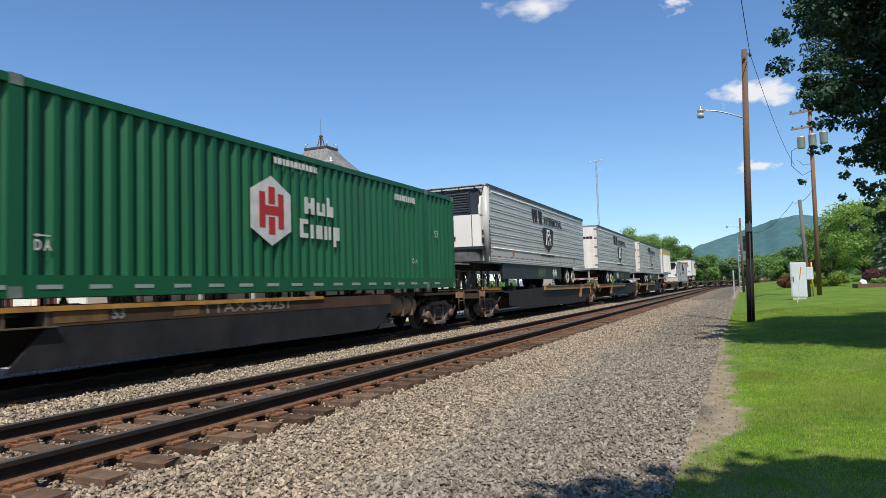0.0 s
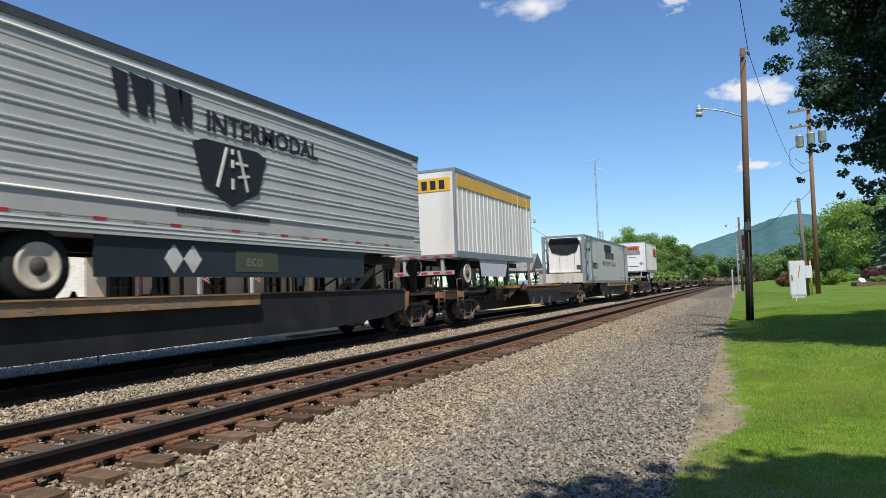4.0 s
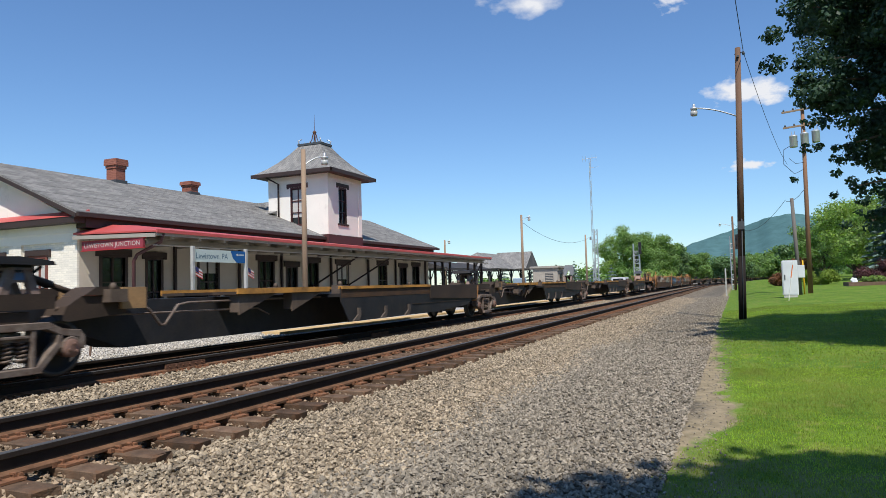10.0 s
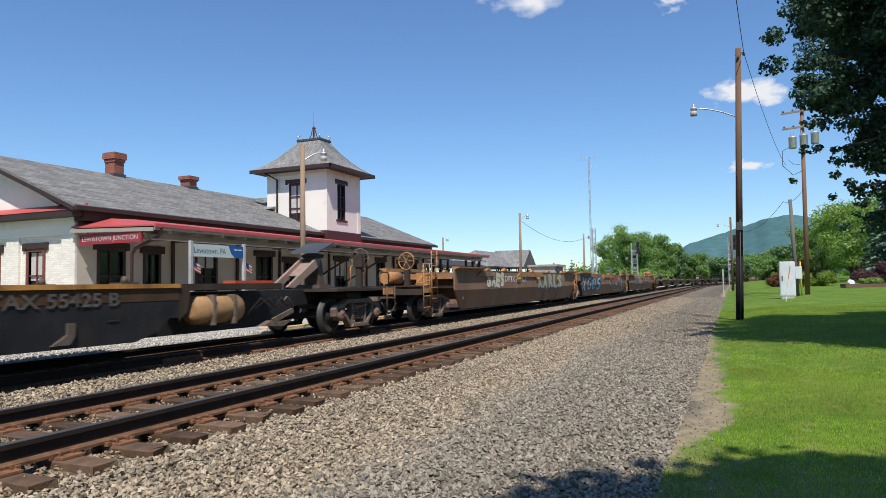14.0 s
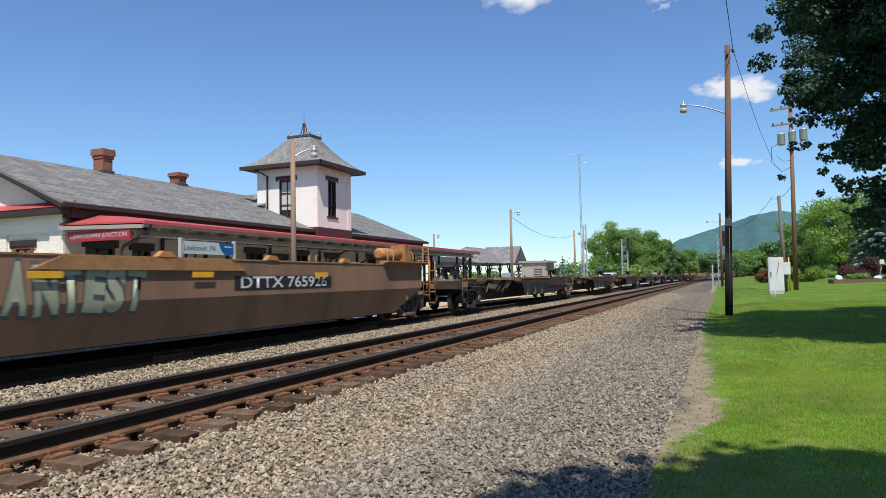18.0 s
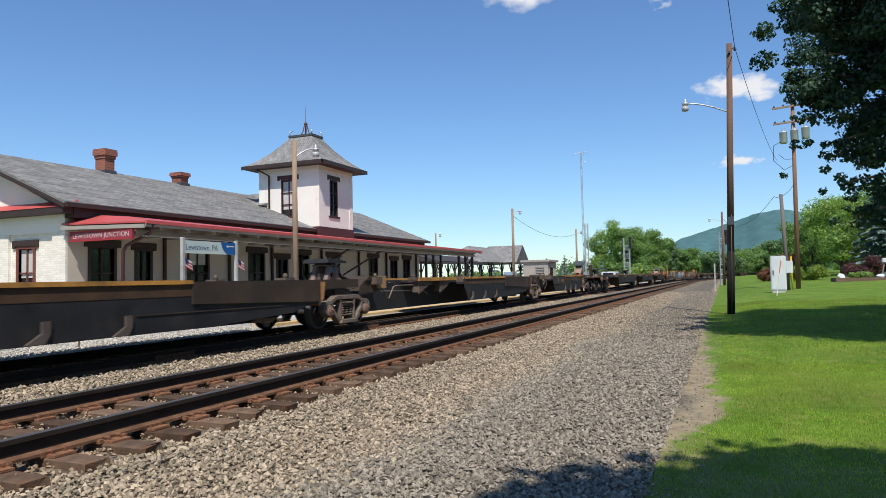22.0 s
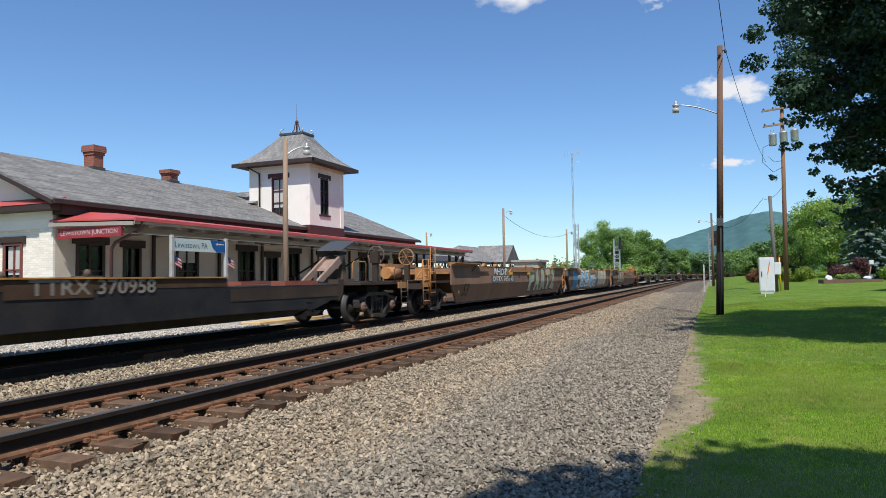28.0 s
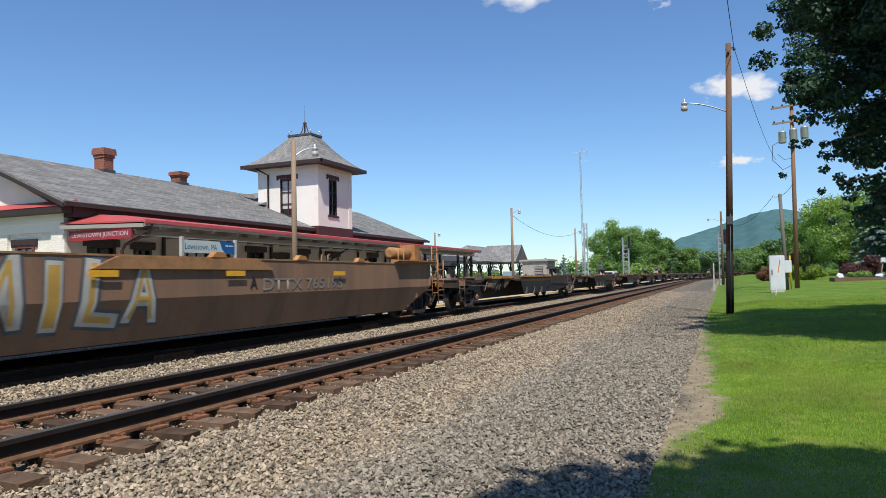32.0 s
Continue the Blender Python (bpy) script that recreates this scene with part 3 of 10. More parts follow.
def track(s, w):
    """The point of the plan s metres along the line and w metres across it, and the heading there."""
    if s <= BEND:
        return s, w, 0.0
    a = (s - BEND) / RADIUS
    r = RADIUS + w - Y_B
    return BEND + r * math.sin(a), Y_B - RADIUS + r * math.cos(a), -a


def across(x, y):
    """How far a point lies across the line."""
    if x <= BEND:
        return y
    return Y_B + math.hypot(x - BEND, y - Y_B + RADIUS) - RADIUS


def ground_z(x, y):
    w = across(x, y)
    lawn = -0.4 + 0.008 * min(max(x - 10, 0), 110) + 0.03 * min(max(-y - 1, 0), 40)
    lawn += 0.03 * math.sin(x * 0.35 + y * 0.2) * min(1, max(0, -y) / 3)
    if w < 0.2:
        k = min(1.0, (0.2 - w) / 1.5)
        return -0.4 + (lawn + 0.4) * k
    if w < 11.0:
        return -0.4
    return -0.03 - 0.37 * max(0.0, 1 - (w - 11.0) / 0.2)


def build_ground():
    xs = list(np.arange(-40, 40, 1.0)) + list(np.arange(40, 140, 2.0)) + list(np.arange(140, 420, 10.0)) + [450, 520, 640, 800, 1100, 1600, 2400, 3600]
    xs = [-3000, -1200, -500, -200, -90, -60] + xs
    ys = [-3000, -1500, -800, -400, -220, -140, -90, -60, -45] + list(np.arange(-36, -8, 2.0)) + list(np.arange(-8, 0.2, 0.5)) + [0.2, 0.6, 1.2, 2, 3, 4, 6, 8, 10, 11.0, 11.1, 11.2, 11.6, 12.5, 14, 17, 20, 24, 30, 40, 60, 90, 150, 300, 600, 1200, 3000]
    verts = [(x, y, ground_z(x, y)) for x in xs for y in ys]
    m = len(ys)
    faces = [(i * m + j, (i + 1) * m + j, (i + 1) * m + j + 1, i * m + j + 1) for i in range(len(xs) - 1) for j in range(m - 1)]
    me = bpy.data.meshes.new("ground")
    me.from_pydata([tuple(map(float, v)) for v in verts], [], faces)
    for p in me.polygons:
        p.use_smooth = True
    me.materials.append(M_GROUND)
    tagged(new("ground", me), "mown green lawn beside a strip of fine grey gravel", "ground", kind="structure")


def stations():
    return [-60.0] + list(np.arange(-30.0, BEND, 10.0)) + list(np.arange(BEND, BEND + 520.0, 6.0))


def sweep(name, prof, material, parent=None, closed=True, ss=None):
    """A cross-section of (across, height) pairs drawn along the line."""
    bm = B()
    rings = []
    for s in ss or stations():
        ring = []
        for w, z in prof:
            x, y, _ = track(s, w)
            ring.append(bm.verts.new((x, y, z)))
        rings.append(ring)
    n = len(prof)
    for a, b in zip(rings, rings[1:]):
        for i in range(n if closed else n - 1):
            bm.faces.new((a[i], b[i], b[(i + 1) % n], a[(i + 1) % n]))
    if closed:
        bm.faces.new(rings[0])
        bm.faces.new(rings[-1][::-1])
    return finish(bm, name, material)


def build_tracks():
    bed = sweep("ballast_bed", [(2.8, -0.42), (4.3, -0.325), (4.9, -0.275), (7.1, -0.265), (7.35, -0.235), (7.7, -0.19), (8.5, -0.158), (8.8, -0.205), (10.9, -0.225), (11.35, -0.4)], M_BED, closed=False)
    tagged(new("ballast_bed", bed), "bed of pale crushed stone under two tracks", "ballast", kind="structure")
    head = [(-0.036, 0.0), (0.036, 0.0)]
    side = [(-0.036, -0.004), (-0.036, -0.042), (-0.009, -0.055), (-0.009, -0.145), (-0.074, -0.160), (-0.074, -0.180), (0.074, -0.180), (0.074, -0.160), (0.009, -0.145), (0.009, -0.055), (0.036, -0.042), (0.036, -0.004)]
    bm = boxes((-0.115, 0.115, -1.3, 1.3, -0.18, 0.0))
    for v in bm.verts:
        v.co += Vector((random.uniform(-0.008, 0.008), random.uniform(-0.01, 0.01), 0))
    ties = [finish(bm, "tie", M_TIE)]
    for k in range(4):
        bm = boxes((-0.115, 0.115, -1.3, 1.3, -0.18, 0.0))
        bmesh.ops.bevel(bm, geom=list(bm.edges), offset=0.012, segments=1, affect="EDGES")
        for v in bm.verts:
            v.co += Vector((random.uniform(-0.012, 0.012), random.uniform(-0.03, 0.03), random.uniform(-0.006, 0.004)))
        ties.append(finish(bm, "tie", M_TIE))
    bm = boxes((-0.1, 0.1, -0.19, 0.17, 0.0, 0.02))
    for sx in (-0.06, 0.06):
        for sy in (-1, 1):
            box(bm, sx - 0.01, sx + 0.01, sy * 0.105 - 0.012, sy * 0.105 + 0.012, 0.02, 0.045)
            box(bm, sx - 0.016, sx + 0.016, sy * 0.09 - 0.02, sy * 0.09 + 0.02, 0.04, 0.052)
    for sx in (-0.125, 0.125):
        box(bm, sx - 0.02, sx + 0.02, -0.095, 0.095, 0.0, 0.035)
    plate = finish(bm, "tie_plate", M_PLATE)
    for name, yc, zc, seed in (("track_1", Y_A, 0.0, 1), ("track_2", Y_B, Z_B, 2)):
        tr = tagged(thing(name, "railway track of steel rails on rusty wooden ties", "track"), kind="structure")
        for sgn in (-1, 1):
            w = yc + sgn * GAUGE
            r = new("rail", sweep("rail", [(w + a, zc + b) for a, b in side], M_RAILSIDE))
            r.parent = tr
            tagged(r, "rust-black steel rail")
            ft = new("rail_foot", sweep("rail_foot", [(w - 0.077, zc - 0.181), (w - 0.077, zc - 0.157), (w - 0.012, zc - 0.140), (w + 0.012, zc - 0.140), (w + 0.077, zc - 0.157), (w + 0.077, zc - 0.181)], M_FOOT))
            ft.parent = r
            tagged(ft, "rusty orange rail foot")
            h = new("rail_head", sweep("rail_head", [(w - 0.03, zc - 0.0035), (w + 0.03, zc - 0.0035), (w + 0.024, zc + 0.002), (w - 0.024, zc + 0.002)], M_RAILTOP))
            h.parent = r
            tagged(h, "polished running surface")
        rng = random.Random(seed)
        s, i = -6.0 + (0.08 if seed == 1 else 0.2), 0
        far = B()
        while s < 330:
            x, y, a = track(s, yc)
            if i < 170:
                t = new("tie", ties[rng.randrange(len(ties))])
                t.parent = tr
                t.matrix_basis = pose(x + rng.uniform(-0.03, 0.03), y + rng.uniform(-0.03, 0.03), zc - 0.198 + rng.uniform(-0.006, 0.004), 0, 0, rng.uniform(-1.5, 1.5) + math.degrees(a))
                if i < 110:
                    for sgn in (-1, 1):
                        same("tie_plate", plate, t, pose(0, sgn * GAUGE, 0.001, 0, 0, 0 if sgn < 0 else 180))
            else:
                m = pose(x, y, zc - 0.198, 0, 0, math.degrees(a))
                bm2 = [m @ Vector(p) for p in ((-0.115, -1.3, 0), (0.115, -1.3, 0), (0.115, 1.3, 0), (-0.115, 1.3, 0))]
                top = [far.verts.new(p) for p in bm2]
                low = [far.verts.new(p - Vector((0, 0, 0.17))) for p in bm2]
                far.faces.new(top)
                for q in range(4):
                    far.faces.new((low[q], low[(q + 1) % 4], top[(q + 1) % 4], top[q]))
            s += 0.511 + rng.uniform(-0.02, 0.02)
            i += 1
        p = part("far_ties", far, M_TIE, tr, "distant wooden ties")
        p["kind"] = "stuff"
        # bolted joint bars on the near rail of the far track
        if seed == 2:
            for jx in (16.3, 47.0, 9.2):
                bm = B()
                w = yc - GAUGE
                box(bm, jx - 0.46, jx + 0.46, w - 0.052, w - 0.012, zc - 0.15, zc - 0.06)
                for k in range(6):
                    rod(bm, (jx - 0.38 + k * 0.152, w - 0.075, zc - 0.105), (jx - 0.38 + k * 0.152, w - 0.05, zc - 0.105), 0.018, n=6)
                part("joint_bar", bm, M_CLIP, tr, "bolted steel joint bar")


def build_stones():
    rng = np.random.default_rng(5)

    def scatter(n, x0, x1, y0, y1, zf, smin, smax, power=1.0):
        x = x0 + (x1 - x0) * rng.random(n) ** power
        y = rng.uniform(y0, y1, n)
        s = rng.uniform(smin, smax, n)
        return np.stack([x, y, zf(x, y) + s * 0.35], -1), s

    def bed(x, y):
        return np.interp(y, [2.8, 4.3, 4.9, 7.1, 7.35, 7.7, 8.5, 8.8, 10.9, 11.35], [-0.42, -0.325, -0.275, -0.265, -0.235, -0.19, -0.158, -0.205, -0.225, -0.4])

    def lay(name, groups, material, label, category):
        c, s = np.concatenate([g[0] for g in groups]), np.concatenate([g[1] for g in groups])
        c[:, 2] += s * rng.uniform(-0.5, 1.3, len(s))
        me = solids(name, c, s, material, rng, CHIP_V, CHIP_F, jitter=0.3, squash=0.9, lean=3.1)
        tagged(new(name, me), label, category, kind="stuff")

    def blend(g, at):
        """Let the border of two kinds of stone wander."""
        p = g[0]
        w = at + 0.35 * np.sin(p[:, 0] * 0.7) * np.sin(p[:, 0] * 0.23 + 1) + rng.normal(size=len(p)) * 0.22
        p[:, 1] = np.where(p[:, 1] > w, 2 * w - p[:, 1] + 0.0, p[:, 1]) if at > 2.9 else np.where(p[:, 1] < w, 2 * w - p[:, 1], p[:, 1])
        p[:, 1] = np.clip(p[:, 1], 0.5, 4.78)
        p[:, 2] = np.where(p[:, 1] > 2.8, bed(p[:, 0], p[:, 1]), -0.405) + g[1] * 0.3
        return g

    lay("ballast_stones", [blend(scatter(46000, 2.3, 22, 2.6, 4.75, bed, 0.011, 0.027, 1.3), 2.85), blend(scatter(14000, 20, 60, 2.6, 4.7, bed, 0.016, 0.036, 1.2), 2.85),
                           scatter(34000, 2.0, 48, 7.15, 8.75, bed, 0.013, 0.03, 1.4), scatter(11000, 2.0, 40, 8.5, 11.2, bed, 0.016, 0.034, 1.3)], M_STONE, "loose pale crushed ballast stones beside the rails", "ballast")
    lay("track_stones", [scatter(16000, 1.5, 40, 4.75, 7.15, lambda x, y: bed(x, y) + 0.012, 0.012, 0.028, 1.6)], M_STONE3, "rust-dusted ballast stones between the ties", "ballast")
    flat = lambda x, y: -0.405 + 0 * x
    edge = scatter(9000, 3.0, 40, 0.0, 1.0, flat, 0.010, 0.024, 1.6)
    edge[0][:, 1] = 3.2 - 1.9 * edge[0][:, 1] ** 2
    lay("gravel_stones", [blend(scatter(60000, 3.3, 17, 0.58, 3.2, flat, 0.011, 0.028, 1.25), 3.0), blend(scatter(25000, 15, 64, 0.62, 3.3, flat, 0.015, 0.032, 1.5), 3.0), scatter(2500, 3.0, 24, 0.15, 0.8, flat, 0.005, 0.016, 1.2), edge], M_STONE2, "loose grey crushed stone of the service strip", "gravel")
    lay("apron_stones", [scatter(15000, 5.0, 15.2, 11.15, 14.5, lambda x, y: -0.035 + 0 * x, 0.012, 0.026, 1.0)], M_STONE4, "loose pale stone beyond the far track", "gravel")
    # one pale lump that stands out
    tagged(new("rock", solids("rock", np.array([[8.83, 3.42, -0.36]]), np.array([0.085]), M_STONE, rng, ICO_V, ICO_F)), "single pale rock lying on the ballast slope", "rock")


def build_grass():
    rng = np.random.default_rng(8)

    def blades(n, x0, x1, y0, y1, h0, h1, w, power=1.3):
        x = x0 + (x1 - x0) * rng.random(n) ** power
        y = rng.uniform(y0, y1, n)
        edge = 0.11 + np.interp(x, (5.8, 8.4, 18.5, 30.0), (0.54, -0.08, 0.36, 0.58)) + 0.08 * np.sin(x * 1.3) * np.sin(x * 0.61 + 1.0) + 0.04 * np.sin(x * 4.7 + y * 3.0)
        keep = y < edge - 0.22 * rng.random(n) ** 2 + np.where((x < 6.8) & (rng.random(n) < 0.3), 0.15, 0.0)
        x, y = x[keep], y[keep]
        z = np.array([ground_z(a, b) for a, b in zip(x, y)])
        a = rng.uniform(0, 2 * np.pi, len(x))
        h = rng.uniform(h0, h1, len(x))
        lean = rng.uniform(0.0, 0.7, len(x)) * h
        b = rng.uniform(0, 2 * np.pi, len(x))
        dx, dy = np.cos(a) * w, np.sin(a) * w
        p0 = np.stack([x - dx, y - dy, z - 0.005], -1)
        p1 = np.stack([x + dx, y + dy, z - 0.005], -1)
        p2 = np.stack([x + np.cos(b) * lean, y + np.sin(b) * lean, z + h], -1)
        return np.stack([p0, p1, p2], 1)

    v = np.concatenate([blades(150000, 3.3, 13, -3.6, 1.0, 0.008, 0.030, 0.0045), blades(60000, 12, 36, -6.5, 0.8, 0.012, 0.035, 0.011, 1.0)])
    tagged(new("lawn_grass", soup("lawn_grass", v, 3, leaf_mat("grass_blade", (0.215, 0.305, 0.032), 0.3, 0.55, 0.8, (0.28, 0.285, 0.07)))), "short mown green grass blades with a ragged edge", "grass", kind="stuff")


def build_platform():
    pl = tagged(thing("platform", "concrete station platform with yellow painted edge", "platform"), kind="structure")
    part("slab", boxes((15.2, 90.0, 12.1, 20.2, -0.35, PLAT_Z)), M_CONC, pl, "grey concrete slab")
    x = 15.2
    bm = boxes((0.0, 2.38, 11.46, 12.09, -0.3, PLAT_Z + 0.004))
    bmesh.ops.bevel(bm, geom=[e for e in bm.edges], offset=0.01, segments=1, affect="EDGES")
    me = finish(bm, "edge_slab", M_YELLOW)
    while x < 88:
        same("edge_slab", me, pl, pose(x, 0, 0))
        x += 2.4
    st = B()
    rod(st, (9.4, 11.62, -0.25), (9.44, 11.62, 0.22), 0.022, n=6)
    tagged(new("stake", finish(st, "stake", M_TIMBER)), "thin dark stake in the gravel by the rail", "stake")


# ---- the station ----
F_Y, X0, X1, RIDGE_Y, RIDGE_Z, EAVE_Z, WALL_Z = 20.0, 15.8, 43.6, 25.1, 6.10, 3.78, 3.62
PITCH = (RIDGE_Z - EAVE_Z) / (RIDGE_Y - 19.55)


def sash_window(parent, m, w, h, frame_mat, blind=0.0, door=False, rows=2, cols=2, sill=True, hood=None):
    """A window with outer frame, lintel, sash bars and panes; x along the wall, z up, -y out of the wall."""
    win = part("door" if door else "window", boxes((-w / 2 - 0.02, w / 2 + 0.02, 0.10, 0.14, 0, h)), M_DARKGREY, parent, "dark glazed door in dark frame" if door else "tall sash window in dark frame", m)
    bm = boxes((-w / 2 - 0.12, -w / 2, -0.05, 0.09, 0, h), (w / 2, w / 2 + 0.12, -0.05, 0.09, 0, h), (-w / 2, w / 2, -0.05, 0.09, h - 0.1, h))
    if sill and not door:
        box(bm, -w / 2 - 0.18, w / 2 + 0.18, -0.12, 0.09, -0.1, -0.001)
    part("frame", bm, frame_mat, win)
    bm = boxes((-w / 2 - 0.27, w / 2 + 0.27, -0.09, 0.02, h + 0.001, h + 0.2), (-w / 2 - 0.27, -w / 2 - 0.13, -0.085, 0.02, h - 0.07, h + 0.001), (w / 2 + 0.13, w / 2 + 0.27, -0.085, 0.02, h - 0.07, h + 0.001))
    part("lintel", bm, hood or frame_mat, win, "heavy dark hood over the opening")
    bm = B()
    t = 0.05
    for c in range(1, cols):
        x = -w / 2 + w * c / cols
        box(bm, x - t / 2, x + t / 2, 0.0, 0.06, 0.0, h - 0.1)
    for r in range(1, rows):
        z = (h - 0.1) * r / rows
        box(bm, -w / 2, w / 2, 0.0, 0.065, z - t / 2, z + t / 2)
    if door:
        box(bm, -w / 2, w / 2, 0.02, 0.08, 0.0, 0.75)
    part("sash", bm, frame_mat, win)
    for r in range(rows):
        for c in range(cols):
            xa, xb = -w / 2 + w * c / cols + 0.02, -w / 2 + w * (c + 1) / cols - 0.02
            za, zb = (h - 0.1) * r / rows + 0.02, (h - 0.1) * (r + 1) / rows - 0.02
            part("pane", boxes((xa, xb, 0.070, 0.078, za, zb)), M_GLASS, win)
    if blind:
        part("blind", boxes((-w / 2 + 0.03, w / 2 - 0.03, 0.05, 0.056, (h - 0.1) * (1 - blind), h - 0.13)), M_BLIND, win, "pale roller blind")
    return win


def build_station():
    st = thing("train_station", "white brick railway station with grey roof, tower and red canopy", "building")
    zb = -0.35
    depth = 2 * (RIDGE_Y - F_Y)
    yb = F_Y + depth
    # walls: a thick shell whose openings hold the windows set in niches
    openings = [(17.15, 0.95, 0.75, 1.85, False), (18.95, 0.62, 0.05, 2.5, True), (21.8, 1.05, 0.75, 1.85, False), (25.55, 1.0, 0.75, 1.9, False), (27.5, 0.75, 0.05, 2.35, True), (29.25, 0.95, 0.05, 2.6, True),
                (32.2, 1.05, 0.75, 1.85, False), (36.8, 0.95, 0.75, 1.9, False), (39.6, 0.8, 0.05, 2.5, True), (41.5, 0.9, 0.75, 1.9, False)]
    bm = B()
    xs = X0
    for xc, w, z0, h, door in openings:
        box(bm, xs, xc - w / 2, F_Y, F_Y + 0.35, zb, WALL_Z)
        if z0 > 0.1:
            box(bm, xc - w / 2, xc + w / 2, F_Y, F_Y + 0.35, zb, z0)
        box(bm, xc - w / 2, xc + w / 2, F_Y, F_Y + 0.35, z0 + h, WALL_Z)
        xs = xc + w / 2
    box(bm, xs, X1, F_Y, F_Y + 0.35, zb, WALL_Z)
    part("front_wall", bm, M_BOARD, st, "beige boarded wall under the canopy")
    bm = B()
    ends = [(22.0, 0.72, 0.85, 1.75), (24.3, 0.72, 0.85, 1.75), (26.6, 0.72, 0.85, 1.75), (28.6, 0.72, 0.85, 1.75)]
    ys = F_Y + 0.35
    for yc, w, z0, h in ends:
        box(bm, X0, X0 + 0.35, ys, yc - w / 2, zb, WALL_Z)
        box(bm, X0, X0 + 0.35, yc - w / 2, yc + w / 2, zb, z0)
        box(bm, X0, X0 + 0.35, yc - w / 2, yc + w / 2, z0 + h, WALL_Z)
        ys = yc + w / 2
    box(bm, X0, X0 + 0.35, ys, yb - 0.35, zb, WALL_Z)
    part("end_wall", bm, M_BRICKW, st, "white painted brick end wall")
    # brick pilasters and bands on the end wall
    each("pilaster", [(X0 - 0.09, X0 - 0.001, y - 0.32, y + 0.32, zb, 2.998) for y in (F_Y + 0.32, 23.1, 25.4, 27.6, yb - 0.35)], M_BRICKW, st, "white brick pilaster")
    bm = B()
    box(bm, X0 - 0.092, X0 - 0.001, F_Y, yb, 3.0, 3.3)
    box(bm, X0 - 0.13, X0 - 0.001, F_Y - 0.03, yb, 3.3, WALL_Z - 0.04)
    part("frieze", bm, M_STUCCO, st, "white frieze band")
    part("back_wall", boxes((X0, X1, yb - 0.35, yb, zb, WALL_Z), (X1 - 0.35, X1, F_Y + 0.35, yb - 0.35, zb, WALL_Z)), M_BRICKW, st)
    part("floor_slab", boxes((X0 + 0.35, X1 - 0.35, F_Y + 0.35, yb - 0.35, zb, 0.0)), M_CONC, st)
    part("attic_floor", boxes((X0 + 0.1, X1 - 0.1, F_Y + 0.1, yb - 0.1, WALL_Z + 0.004, WALL_Z + 0.1)), M_STUCCO, st)
    for i, (xc, w, z0, h, door) in enumerate(openings):
        sash_window(st, pose(xc, F_Y + 0.03, z0), w, h, M_BROWNTRIM, blind=(0.0, 0, 0.3, 0, 0, 0, 0.45, 0, 0, 0)[i], door=door)
    for yc, w, z0, h in ends:
        sash_window(st, pose(X0 + 0.02, yc, z0, 0, 0, -90), w, h, M_REDFRAME, blind=0.6, hood=M_BROWNTRIM)
    # main roof with gable at the near end and hip at the far end
    xg, xh = X0 - 0.55, X1 + 0.6
    hip = xh - 0.02
    ye, yw = 19.45, 2 * RIDGE_Y - 19.45
    bm = B()
    t = 0.14

    def slab(pts):
        a = [bm.verts.new(p) for p in pts]
        b = [bm.verts.new((p[0], p[1], p[2] + t)) for p in pts]
        bm.faces.new(a[::-1])
        bm.faces.new(b)
        for i in range(len(pts)):
            bm.faces.new((a[i], a[(i + 1) % len(pts)], b[(i + 1) % len(pts)], b[i]))

    slab([(xg, ye, EAVE_Z), (xh, ye, EAVE_Z), (hip, RIDGE_Y, RIDGE_Z), (xg, RIDGE_Y, RIDGE_Z)])
    slab([(xh, yw, EAVE_Z), (xg, yw, EAVE_Z), (xg, RIDGE_Y, RIDGE_Z), (hip, RIDGE_Y, RIDGE_Z)])
    slab([(xh, ye, EAVE_Z), (xh, yw, EAVE_Z), (hip, RIDGE_Y, RIDGE_Z)])
    roof = part("roof", bm, M_SHINGLE, st, "grey asphalt shingle roof")
    rows = B()
    k = (RIDGE_Z - EAVE_Z) / (RIDGE_Y - ye)
    n = 46
    for i in range(n):
        f = i / n
        y = ye + (RIDGE_Y - ye) * f
        z = EAVE_Z + t + k * (y - ye)
        x_end = xh + (hip - xh) * f
        q = [(xg, y, z + 0.004), (x_end, y, z + 0.004), (x_end, y + 0.012, z + 0.022), (xg, y + 0.012, z + 0.022), (xg, y + 0.12, z + 0.005 + 0.12 * k), (x_end, y + 0.12, z + 0.005 + 0.12 * k)]
        v = [rows.verts.new(p) for p in q]
        rows.faces.new((v[0], v[1], v[2], v[3]))
        rows.faces.new((v[3], v[2], v[5], v[4]))
    p = part("shingle_course", rows, M_SHINGLE, roof, "overlapping shingle courses")
    p["kind"] = "stuff"
    # gable wall, rake boards and pent strip
    bm = B()
    prism(bm, [(F_Y + 0.02, WALL_Z + 0.004), (yb - 0.02, WALL_Z + 0.004), (RIDGE_Y, RIDGE_Z - 0.12)], "x", X0 + 0.02, X0 + 0.3)
    part("gable", bm, M_STUCCO, st, "white gable wall")
    bm = B()
    for s in (1, -1):
        y0 = RIDGE_Y - s * (RIDGE_Y - ye)
        prism(bm, [(y0, EAVE_Z - 0.06), (y0, EAVE_Z + 0.08), (RIDGE_Y, RIDGE_Z + 0.08), (RIDGE_Y, RIDGE_Z - 0.06)], "x", xg - 0.04, xg + 0.02)
    part("rake_board", bm, M_BROWNTRIM, st, "dark brown rake board along the gable")
    bm = B()
    prism(bm, [(xg, EAVE_Z + 0.0), (X0 + 0.02, EAVE_Z + 0.0), (X0 + 0.02, EAVE_Z + 0.26)], "y", F_Y - 0.45, yb + 0.45)
    part("pent_roof", bm, M_REDROOF, st, "red pent roof strip across the gable")
